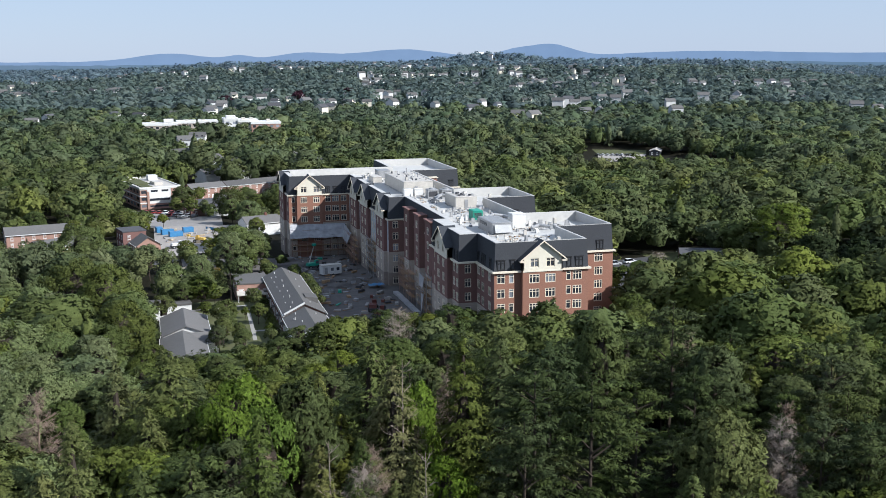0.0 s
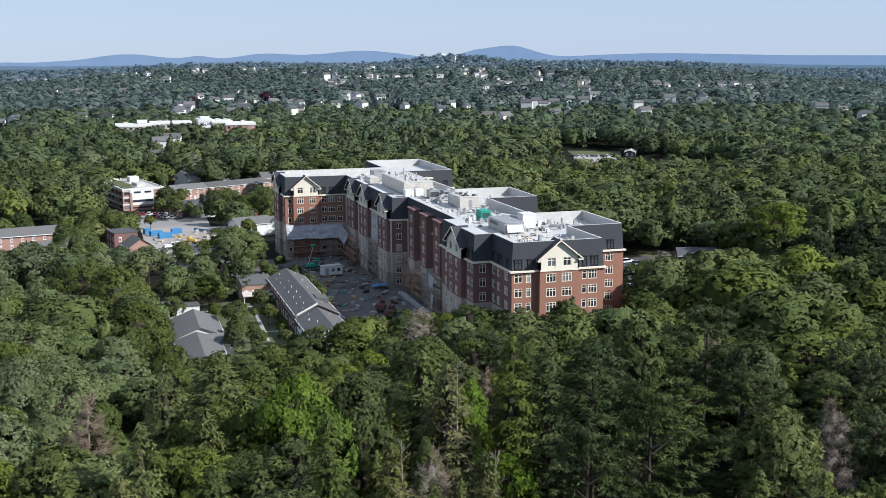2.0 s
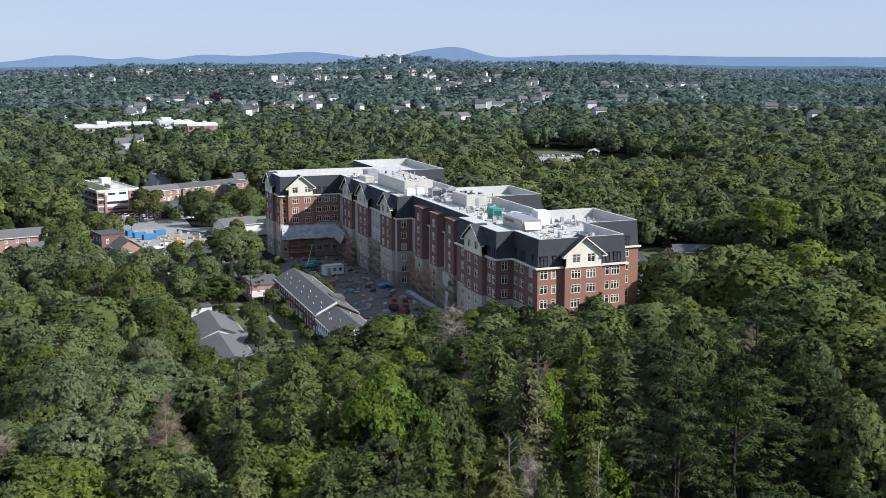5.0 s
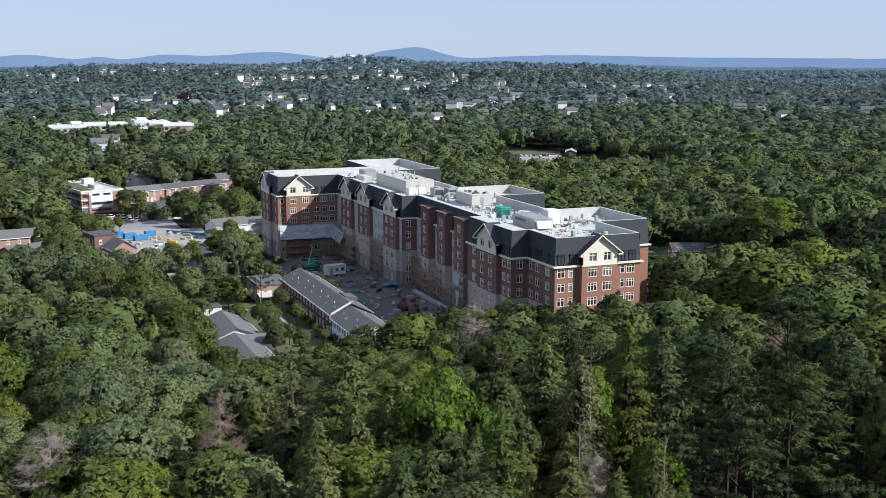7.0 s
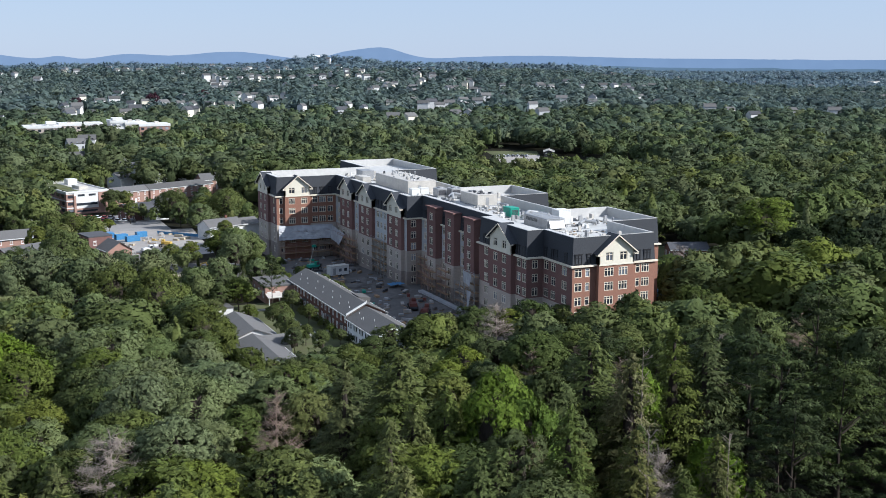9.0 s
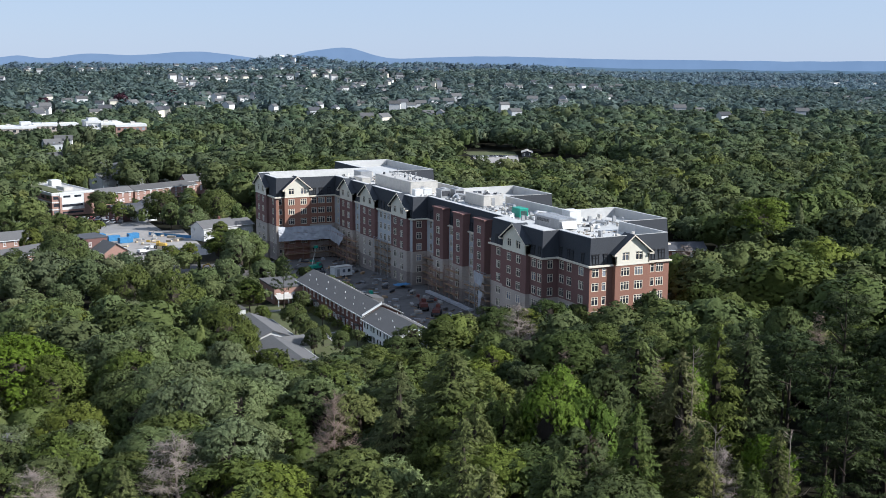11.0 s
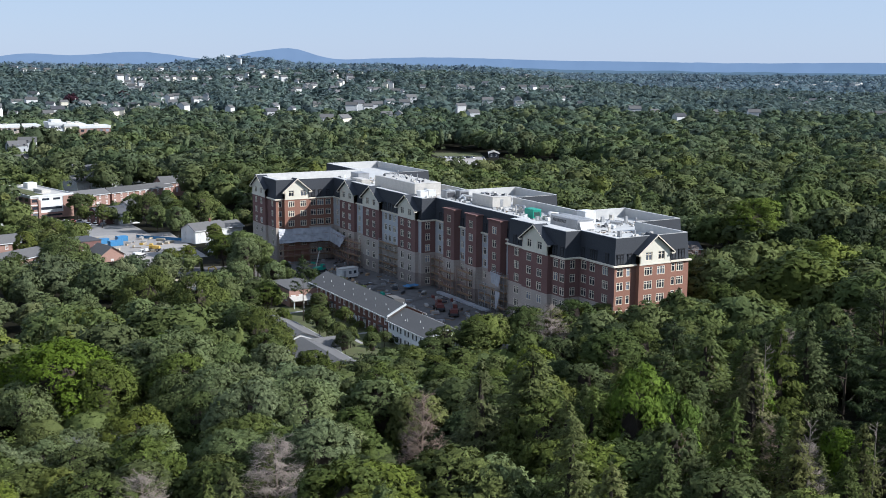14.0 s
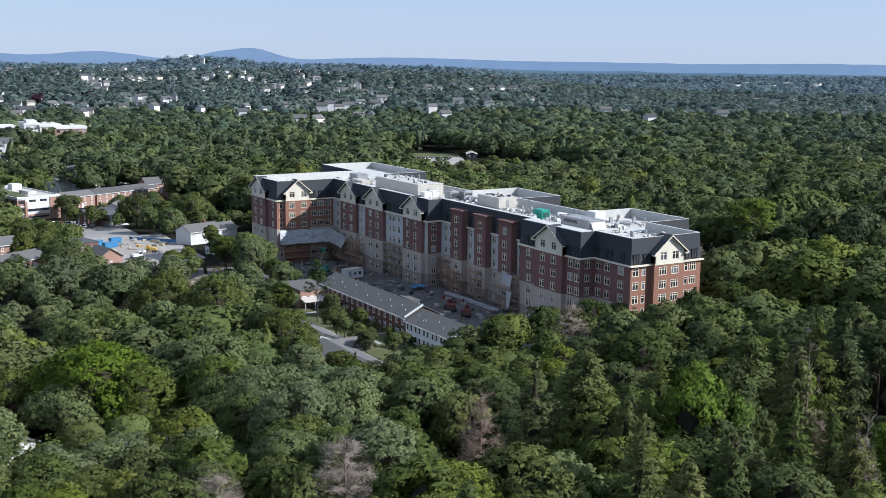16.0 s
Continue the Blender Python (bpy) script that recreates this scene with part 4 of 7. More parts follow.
def grid_spots(cell, near, far, y_max):
    """Jittered grid places between two distances from the line of flight."""
    y = -150.0
    while y < y_max:
        x0, x1 = -560.0 - 0.2 * max(0, y), 120 + 1.42 * (y + 187)
        x = x0
        while x < x1:
            px, py = x + rng.uniform(-0.42, 0.42) * cell, y + rng.uniform(-0.42, 0.42) * cell
            x += cell
            if in_view(px, py) and near <= line_distance(px, py) < far:
                yield px, py
        y += cell


def near_house(x, y):
    """Strips from the scattered houses towards the flight line, kept treeless so that the houses show from the camera.
    """
    for hx, hy in HOUSE_SPOTS:
        d = math.hypot(hx + 110, hy + 200)
        wx, wy = (-110 - hx) / d, (-200 - hy) / d
        along, across = (x - hx) * wx + (y - hy) * wy, abs((x - hx) * wy - (y - hy) * wx)
        if -9 < along < (20 + d * 0.028 if d > 900 else 15) and across < 8 + d * 0.003:
            return True
    return False


def tallest(x, y):
    """Height limits set by the camera's sight lines: trees stay low in front of the lawn, the brick row and the street,
    and below the building's windows.
    """
    if -68 < x < -52 and 60 < y < 118:
        return 2.5 + 0.18 * (122 - y)
    if x < -84 and 90 < y < 170:
        return 5 + 0.12 * (168 - y)
    if -102 < x < -56 and 90 < y < 170:
        return max(3.0, 1 + 0.16 * (168 - y))
    if 20 < x < 62 and -5 < y < 46 and abs(x - 22.5 - 0.64 * y) < 3.5:
        return 3.5 + 0.22 * max(0, 36 - y)
    if 36 < x < 105 and 0 < y < 72:
        return 5.0 + 0.20 * (72 - y)
    if 92 < x < 132 and 50 < y < 120:
        return 14
    if 150 < x < 285 and 330 < y < 456:
        return 2.0 + 0.075 * (456 - y)
    if -134 < x < -104 and -62 < y < -20:
        return 8 + 0.28 * (-20 - y)
    if -75 < x < 5 and 225 < y < 350:
        return 7.0
    if x < -14 and y > -80 and y < 250:
        if -74 < x < -56 and -45 < y < 8:
            return 5 + 0.21 * (10 - y)
        if x < -58:
            return (14.0 if y < 45 else 8.5) if y > -30 else 14 + 0.12 * (-30 - y)
        if x > -34 and y < 60:
            return 9.5 + 0.19 * max(0, 12 - y)
        return 4.5 + 0.185 * max(0, 14 - y) if y < 150 else 6.5
    if y > -80 and x < 40 and y < 0:
        return 13 + 0.17 * max(0, -y)
    return 99


def height_here(x, y, low, high):
    return min(tree_height(x, y, low, high), tallest(x, y) * rng.uniform(0.75, 1.05))


def tree_height(x, y, low, high):
    tall = 1.16 if -140 < y < -60 else 1.0
    return tall * rng.uniform(low, high) * (1 + 0.12 * noise.noise((x / 45, y / 45, 2.0)))


def plant_near_woods():
    """The nearest trees, each a thing of its own."""
    near = []
    for x, y in grid_spots(7.6, 84, 205, 60):
        if clear_at(x, y):
            continue
        if x < -84 and y > -45 and rng.uniform() < 0.40:
            continue
        near.append((x, y))
    for x, y in near:
        if any(math.hypot(x - a, y - b) < 3.9 for a, b in PLACED) or any(math.hypot(x - a, (y - b + 3) * 0.7) < 6.0 for a, b in DEAD_SPOTS):
            continue
        if math.hypot(x + 79, (y + 70) * 0.8) < 10.5:
            continue
        deep = y < -55
        if -42 < x < 6 and -112 < y < -62 and rng.uniform() < 0.93:
            continue
        kind = noise.noise((x / 38, y / 38, 5.0)) * 0.7 + rng.uniform(-0.5, 0.35) + 1.1 * math.exp(-((x + 8) / 30) ** 2 - ((y + 85) / 32) ** 2) + 0.42 * math.exp(-((x + 52) / 26) ** 2 - ((y + 85) / 30) ** 2)
        if kind > 0.33 and x > -42:
            plant(PINES[rng.integers(3)], "pine_tree", "tall dark green white pine with layered boughs", x, y, height_here(x, y, 14, 19), group="woodland conifers")
        elif kind > 0.1 and deep:
            plant(NEEDLES[rng.integers(4)], "hemlock_tree", "pointed green hemlock in the woodland", x, y, height_here(x, y, 13, 18.5), group="woodland conifers")
        elif kind < -0.62 and x > -75:
            plant(DEAD[rng.integers(3)], "dead_tree", "bare grey-brown dead tree among green ones", x, y, height_here(x, y, 13, 17), group="dead trees")
        else:
            pale = x < -68 and y > -45 and rng.uniform() < 0.55
            plant(PALE_BROAD[rng.integers(2)] if pale else BROAD[rng.integers(7)], "broadleaf_tree", "green broadleaf tree with a full uneven crown", x, y, height_here(x, y, 13 if deep else 11.5, 18.5 if deep else 19.5), group="woodland broadleaf trees", wide=rng.uniform(1.45, 1.85) if x < -84 and y > -45 else rng.uniform(0.95, 1.35))


def crown_set(count, sizes, n, long, wide, conifers=0, body=None, spread=0.40, body_wide=0.28, lobes=9, flutter=0.28, tufts=6):
    """Models for woodland: leaf sprays round a lumpy inner mass."""
    sets = []
    for k in range(count):
        h = rng.uniform(*sizes)
        if k < conifers:
            bodies = [needle_crown(n, h * 1.15, h * 0.2, long, wide * 0.7, tiers=10)] if n else []
        else:
            bodies = [broad_crown(n, h, h * spread, long, wide, lobes=lobes, low=0.12, tufts=tufts, flutter=flutter, soft=0.12, lobe=(0.36, 0.54), reach=(0.38, 0.68))] if n else []
        if body:
            narrow = 0.45 if k < conifers else 1.0
            bodies.append(dome(h * 0.94, h * body_wide * narrow, 0.1, *body))
        sets.append(join(*bodies))
    return sets


def woods(name, label, spots, sets, low, high, mat):
    """Many trees as one body of foliage."""
    vs, qs, ns, tones, k = [], [], [], [], 0
    for x, y in spots:
        v, q, m = sets[rng.integers(len(sets))]
        a = rng.uniform(0, 6.283)
        s = height_here(x, y, low, high) / 15
        w = s * rng.uniform(0.85, 1.45)
        c, d = math.cos(a) * w, math.sin(a) * w
        vs.append(np.stack([v[:, 0] * c - v[:, 1] * d + x, v[:, 0] * d + v[:, 1] * c + y, v[:, 2] * s + ground_z(x, y)], 1))
        ca, sa = math.cos(a), math.sin(a)
        ns.append(np.stack([m[:, 0] * ca - m[:, 1] * sa, m[:, 0] * sa + m[:, 1] * ca, m[:, 2]], 1))
        qs.append(q + k)
        k += len(v)
        tones.append(np.full(len(v), rng.uniform()))
    me = mesh_of(name, np.concatenate(vs), np.concatenate(qs), mat, np.concatenate(ns))
    me.attributes.new("tree_tone", "FLOAT", "POINT").data.foreach_set("value", np.concatenate(tones).astype(np.float32))
    ob = new(name, me)
    tagged(ob, label, "trees", kind="stuff")


# Stretch of wood that gets the needle colour with painted shade.
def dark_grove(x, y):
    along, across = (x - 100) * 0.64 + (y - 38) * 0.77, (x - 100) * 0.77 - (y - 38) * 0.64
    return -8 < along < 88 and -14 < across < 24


def plant_far_woods():
    low = [(x, y) for x, y in grid_spots(5.6, 84, 215, 70) if not clear_at(x, y, 1.0) and not (-95 < x < 45 and y < -52)]
    woods("undergrowth", "dark undergrowth below the woodland trees", low, crown_set(6, (14, 17), 90, 0.9, 0.6, 0, (4, 7, 0.6), 0.9, 0.62), 4.0, 6.5, LEAF_WOODS)
    mid = [(x, y) for x, y in grid_spots(9.4, 205, 340, 400) if not clear_at(x, y) and not near_house(x, y) and not (suburb(x, y) and rng.uniform() < 0.2)]
    town = [p for p in mid if p[0] < -56 and p[1] > 30]
    mid = [p for p in mid if not (p[0] < -56 and p[1] > 30)]
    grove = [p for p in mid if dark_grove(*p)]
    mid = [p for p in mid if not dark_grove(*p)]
    woods("woodland", "evergreen grove with shade painted into its needles", grove, crown_set(5, (14, 17), 1500, 0.52, 0.4, 3, (5, 8, 0.6), 0.40, 0.24, 14, 0.3, 8), 9, 14, LEAF_GROVE)
    woods("woodland", "pale green garden trees between the houses", town, crown_set(7, (14, 17), 1500, 0.52, 0.4, 0, (5, 8, 0.6), 0.44, 0.22, 14, 0.3, 8), 10, 19.5, LEAF_TOWN)
    woods("woodland", "dense green broadleaf woodland around the building", mid, crown_set(9, (14, 17), 1500, 0.52, 0.4, 1, (5, 8, 0.6), 0.42, 0.24, 14, 0.3, 8), 10, 19.5, LEAF_WOODS)
    mid2 = [(x, y) for x, y in grid_spots(10.8, 340, 620, 700) if not clear_at(x, y) and not near_house(x, y) and not (suburb(x, y) and rng.uniform() < 0.25)]
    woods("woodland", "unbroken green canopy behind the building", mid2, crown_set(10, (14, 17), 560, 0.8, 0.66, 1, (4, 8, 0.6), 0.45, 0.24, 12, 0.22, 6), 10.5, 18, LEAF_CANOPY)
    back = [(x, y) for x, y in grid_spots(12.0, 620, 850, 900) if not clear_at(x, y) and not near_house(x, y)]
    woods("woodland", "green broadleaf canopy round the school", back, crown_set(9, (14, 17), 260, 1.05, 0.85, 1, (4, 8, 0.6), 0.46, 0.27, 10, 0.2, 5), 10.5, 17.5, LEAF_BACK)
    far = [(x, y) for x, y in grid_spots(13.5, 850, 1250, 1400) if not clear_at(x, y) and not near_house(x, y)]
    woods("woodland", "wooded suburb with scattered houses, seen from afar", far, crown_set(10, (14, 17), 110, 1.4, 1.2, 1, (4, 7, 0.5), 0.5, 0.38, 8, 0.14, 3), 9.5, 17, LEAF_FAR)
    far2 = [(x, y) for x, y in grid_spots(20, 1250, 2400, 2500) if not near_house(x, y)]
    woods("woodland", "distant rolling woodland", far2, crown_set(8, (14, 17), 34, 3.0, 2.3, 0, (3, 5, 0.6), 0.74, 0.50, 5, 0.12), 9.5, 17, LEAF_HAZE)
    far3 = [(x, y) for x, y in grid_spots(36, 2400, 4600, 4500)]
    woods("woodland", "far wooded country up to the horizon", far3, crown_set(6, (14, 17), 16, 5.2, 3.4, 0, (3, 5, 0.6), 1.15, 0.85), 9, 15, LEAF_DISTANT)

# ---- plant on the flat roof ----


def roof_box(name, label, x0, x1, y0, y1, high, mat, z=DECK, lid=0.12):
    """A cabinet with a lid and a kerb on the roof."""
    ob = thing(name, label, name.replace("_", " ").split()[-1] if "unit" not in name else "roof unit", "plant on the roof", at=pose((x0 + x1) / 2, (y0 + y1) / 2, z))
    w, d = (x1 - x0) / 2, (y1 - y0) / 2
    part("kerb", Shape().box(-w - 0.1, w + 0.1, -d - 0.1, d + 0.1, 0, 0.3), GREY_METAL, ob)
    part("body", Shape().box(-w, w, -d, d, 0.3, high), mat, ob)
    part("lid", Shape().slab([(-w - 0.08, -d - 0.08, high), (w + 0.08, -d - 0.08, high), (w + 0.08, d + 0.08, high), (-w - 0.08, d + 0.08, high)],
                             [(-w + 0.1, -d + 0.1, high + lid), (w - 0.1, -d + 0.1, high + lid), (w - 0.1, d - 0.1, high + lid), (-w + 0.1, d - 0.1, high + lid)]), mat, ob)
    return ob, w, d


def louvres(ob, x0, x1, y, z0, z1, n, side="y"):
    for k in range(n):
        z = z0 + (z1 - z0) * k / n
        s = Shape().box(x0, x1, y - 0.06, y + 0.02, z, z + (z1 - z0) / n * 0.6) if side == "y" else Shape().box(y - 0.06, y + 0.02, x0, x1, z, z + (z1 - z0) / n * 0.6)
        part("louvre", s, DARK_METAL, ob)


pent, w, d = roof_box("penthouse", "large off-white lift penthouse on the flat roof", 4.6, 13.6, 103.5, 131, 3.7, PALE_METAL)
part("door", Shape().box(-1.2, -0.2, -d - 0.06, -d + 0.02, 0.35, 2.4), GREY_METAL, pent)
for x, y, h in ((-2.5, 4, 1.3), (0.5, 7, 0.9), (2.6, -2, 1.5), (-1.0, -9, 1.1), (1.8, 10, 1.6), (3.0, 3, 0.9)):
    part("vent_pipe", Shape().tube((x, y, 3.7), (x, y, 3.7 + h), 0.16, 0.16, 8).tube((x, y, 3.7 + h), (x, y, 3.9 + h), 0.26, 0.22, 8), GREY_METAL, pent)
box, w, d = roof_box("stair_house", "pale beige stair house on the flat roof", 11.2, 17.2, 69.5, 80.5, 3.1, PALE_METAL)
part("door", Shape().box(-0.5, 0.5, -d - 0.06, -d + 0.02, 0.35, 2.4), GREY_METAL, box)
for y in (-3.4, 2.2):
    part("hatch", Shape().box(-1.6, 0.2, y, y + 1.1, 3.22, 3.5), DARK_METAL, box)
gen, w, d = roof_box("generator_unit", "green steel generator cabinet on the flat roof", 9.4, 11.9, 46.5, 50.6, 2.5, GREEN_PAINT)
louvres(gen, -w + 0.3, w - 0.3, -d, 0.7, 2.1, 5)
hv, w, d = roof_box("air_handling_unit", "big pale grey air handling unit on the roof", 7.6, 12.4, 24.6, 36.0, 2.7, GREY_METAL)
louvres(hv, -1.0, 4.6, -w, 1.5, 2.3, 4, "x")
part("hood", Shape().slab([(-w + 0.4, -d - 1.2, 0.6), (w - 0.4, -d - 1.2, 0.6), (w - 0.4, -d, 0.6), (-w + 0.4, -d, 0.6)],
                          [(-w + 0.4, -d - 0.3, 2.3), (w - 0.4, -d - 0.3, 2.3), (w - 0.4, -d, 2.3), (-w + 0.4, -d, 2.3)]), GREY_METAL, hv)
for x in (-1.4, 1.0):
    part("seam", Shape().box(x, x + 0.08, -d - 0.03, d + 0.03, 2.7, 2.86), PALE_METAL, hv)
roof_box("exhaust_stack_unit", "tall white exhaust housing on the roof", 14.6, 17.9, 31.0, 34.6, 3.6, PAINT_WHITE)
for x0, y0, s in ((3.4, 97.5, 2.6), (6.8, 98.5, 2.4)):
    roof_box("roof_unit", "white boxed rooftop unit beside the penthouse", x0, x0 + s, y0, y0 + s, 2.1, PAINT_WHITE)
for x0, y0 in ((9.2, 92.0), (13.0, 90.5)):
    u, w, d = roof_box("condenser_unit", "grey condenser with a dark open intake", x0, x0 + 3.0, y0, y0 + 3.4, 2.5, GREY_METAL)
    part("intake", Shape().box(-w + 0.25, w - 0.25, -d - 0.05, -d + 0.02, 0.6, 2.1), DARK_METAL, u)
    part("fan_ring", Shape().tube((0, 0, 2.6), (0, 0, 2.95), 0.9, 0.85, 14), GREY_METAL, u)
roof_box("air_handling_unit", "grey air handling unit near the rear wing", 5.6, 9.6, 146, 152, 2.8, GREY_METAL)
roof_box("air_handling_unit", "long pale air handling unit near the rear wing", 1.5, 4.4, 134.5, 142, 2.0, PALE_METAL)


def bent_duct(name, label, pts, r, mat=GREY_METAL):
    s = Shape()
    for a, b in zip(pts, pts[1:]):
        s.tube(a, b, r, r, 9)
    ob = thing(name, label, "duct", "plant on the roof")
    part("duct_run", s, mat, ob)
    for p in pts[::2]:
        part("duct_stand", Shape().box(p[0] - 0.12, p[0] + 0.12, p[1] - 0.12, p[1] + 0.12, DECK, p[2] - r * 0.6), GREY_METAL, ob)


Z = DECK + 1.1
bent_duct("roof_duct", "silver round duct winding over the roof", [(9, 84, Z), (12, 87.5, Z + 0.5), (15, 86, Z), (16.4, 83, Z)], 0.45)
bent_duct("roof_duct", "silver round duct winding over the roof", [(8.5, 80, Z), (10, 83, Z + 0.6), (10.4, 86, Z)], 0.38)
bent_duct("roof_duct", "silver round duct winding over the roof", [(12.5, 44, Z), (14.5, 46.5, Z + 0.4), (17.2, 46, Z), (18, 42, Z)], 0.42)
bent_duct("roof_duct", "silver round duct winding over the roof", [(14, 52, Z), (13, 56, Z), (15.5, 60, Z + 0.3), (16, 65, Z)], 0.4)
bent_duct("roof_duct", "pale duct bending near the south end", [(18, 27, Z - 0.3), (20.5, 29, Z), (23, 27.5, Z - 0.3)], 0.4)
r_roof = random.Random(5)
zones = ((4.5, 18, 38, 68, 56), (4, 16, 82, 101, 26), (6, 20, 9, 23, 16), (13, 32, 24, 38, 24), (2, 16, 136, 158, 34), (20, 31, 76, 90, 10), (4, 16, 104, 130, 4))
for x0, x1, y0, y1, n in zones:
    for k in range(n):
        x, y = r_roof.uniform(x0, x1), r_roof.uniform(y0, y1)
        a, b, h = r_roof.uniform(0.3, 0.9), r_roof.uniform(0.3, 1.4), r_roof.choice((0.35, 0.5, 0.7, 0.9, 1.4))
        mat = r_roof.choice((PALE_METAL, GREY_METAL, PAINT_WHITE, GREY_METAL, PALE_METAL))
        if k % 6 == 0:
            ob = thing("vent_stack", "small metal vent stack on the white roof", "vent", "plant on the roof", at=pose(x, y, DECK))
            part("flashing", Shape().tube((0, 0, 0), (0, 0, 0.2), 0.45, 0.3, 8), PALE_METAL, ob)
            part("pipe", Shape().tube((0, 0, 0.1), (0, 0, h + 0.35), 0.17, 0.17, 8), mat, ob)
            part("cowl", Shape().tube((0, 0, h + 0.25), (0, 0, h + 0.55), 0.3, 0.12, 8), mat, ob)
        else:
            ob = thing("roof_unit", "small metal rooftop unit on the white roof", "roof unit", "plant on the roof", at=pose(x, y, DECK, 0, 0, r_roof.choice((0, 0, 90, 12))))
            part("kerb", Shape().box(-a * 0.55, a * 0.55, -b * 0.55, b * 0.55, 0, 0.15), GREY_METAL, ob)
            part("body", Shape().slab([(-a / 2, -b / 2, 0.15), (a / 2, -b / 2, 0.15), (a / 2, b / 2, 0.15), (-a / 2, b / 2, 0.15)],
                                      [(-a * 0.46, -b * 0.46, h), (a * 0.46, -b * 0.46, h), (a * 0.46, b * 0.46, h), (-a * 0.46, b * 0.46, h)]), mat, ob)

for x0, x1, y0, y1, n in ((3, 18, 8, 36, 12), (13, 32, 22, 38, 7), (2, 16, 42, 78, 14), (3, 14, 84, 130, 10), (0, 16, 138, 160, 8)):
    for k in range(n):
        x, y, L, turn = r_roof.uniform(x0, x1), r_roof.uniform(y0, y1), r_roof.uniform(2.0, 6.5), r_roof.choice((0, 90, 90, 78, 12))
        x -= max(0, x + L - x1 - 2) if turn < 45 else 0
        ob = thing("roof_conduit", "low pale conduit run on the white roof", "conduit", "conduits on the roof", at=pose(x, y, DECK, 0, 0, turn))
        part("pipe", Shape().tube((0, 0, 0.3), (L, 0, 0.3), 0.09, 0.09, 6), PALE_METAL, ob)
        for q in (0.15, 0.5, 0.85):
            part("sleeper", Shape().box(L * q - 0.1, L * q + 0.1, -0.3, 0.3, 0, 0.21), r_roof.choice((GREY_METAL, WOOD, PALE_METAL)), ob)

# clutter on top of the penthouse and the stair house
for x0, x1, y0, y1, z, n in ((5.2, 13, 104.5, 130, 3.82, 26), (11.8, 16.6, 70.5, 79.5, 3.22, 9), (2.0, 12, 132, 160, 0.0, 22), (13.5, 31, 24, 38, 0.0, 16), (3, 12, 8, 22, 0.0, 10)):
    for k in range(n):
        x, y, a, b, h = r_roof.uniform(x0, x1), r_roof.uniform(y0, y1), r_roof.uniform(0.25, 0.7), r_roof.uniform(0.3, 1.2), r_roof.uniform(0.25, 0.9)
        ob = thing("roof_box", "small pale box fixture on the roof", "fixture", "small fixtures on the roof", at=pose(x, y, DECK + z, 0, 0, r_roof.choice((0, 90, 20))))
        part("foot", Shape().box(-a * 0.6, a * 0.6, -b * 0.5, b * 0.5, 0, 0.1), GREY_METAL, ob)
        part("case", Shape().slab([(-a / 2, -b * 0.45, 0.1), (a / 2, -b * 0.45, 0.1), (a / 2, b * 0.45, 0.1), (-a / 2, b * 0.45, 0.1)], [(-a * 0.42, -b * 0.4, h), (a * 0.42, -b * 0.4, h), (a * 0.42, b * 0.4, h * 0.85), (-a * 0.42, b * 0.4, h * 0.85)]), r_roof.choice((PALE_METAL, PAINT_WHITE, GREY_METAL, DARK_METAL)), ob)

# ---- building site ----
patch("courtyard", [(-31, 8), (-1, 8), (-1, 141), (-31, 141)], DIRT, "churned grey-brown dirt of the building site", "ground", 0.06, cells=16)
patch("site_track", [(-60, 120), (-31, 105), (-31, 141), (-60, 150)], DIRT, "dirt track into the building site", "ground", 0.05)


def scaffold(x, y, turn, length, levels, mat=RUST, z=None, step=2.0):
    """Tube scaffold along local x, its decks between two rows of standards."""
    ob = thing("scaffold", "steel scaffold with plank decks against the brick wall", "scaffold", "scaffolds", at=pose(x, y, ground_z(x, y) if z is None else z, 0, 0, turn))
    n = max(2, round(length / 2.4))
    for i in range(n + 1):
        for q in (0, -1.3):
            part("standard", Shape().tube((length * i / n, q, -0.6), (length * i / n, q, levels * step + 1), 0.06, 0.06, 5), mat, ob)
    for k in range(1, levels + 1):
        part("deck", Shape().box(-0.2, length + 0.2, -1.25, -0.05, k * step - 0.05, k * step + 0.03), WOOD, ob)
        for h in (0.5, 1.0):
            part("guard_rail", Shape().box(0, length, -1.36, -1.28, k * step + h - 0.03, k * step + h + 0.05), mat, ob)
    for i in range(0, n, 2):
        part("brace", Shape().tube((length * i / n, -1.35, 0), (length * (i + 1) / n, -1.35, step * 2), 0.04, 0.04, 4), mat, ob)
    return ob


scaffold(-24.6, 140.9, 0, 17.5, 4)
scaffold(-6.3, 141.0, -90, 17.5, 4)
scaffold(-5.4, 105.4, -90, 10.5, 5, GREY_METAL)
scaffold(-1.2, 80.2, -90, 8.0, 4)
scaffold(-3.9, 43.2, -90, 6.0, 5, GREY_METAL)
scaffold(-6.9, 124.0, -90, 6.5, 4)
scaffold(-3.4, 61.5, -90, 6.0, 4)
scaffold(-3.4, 50.0, -90, 6.0, 3, GREY_METAL)
scaffold(-2.6, 73.2, -90, 7.0, 3)


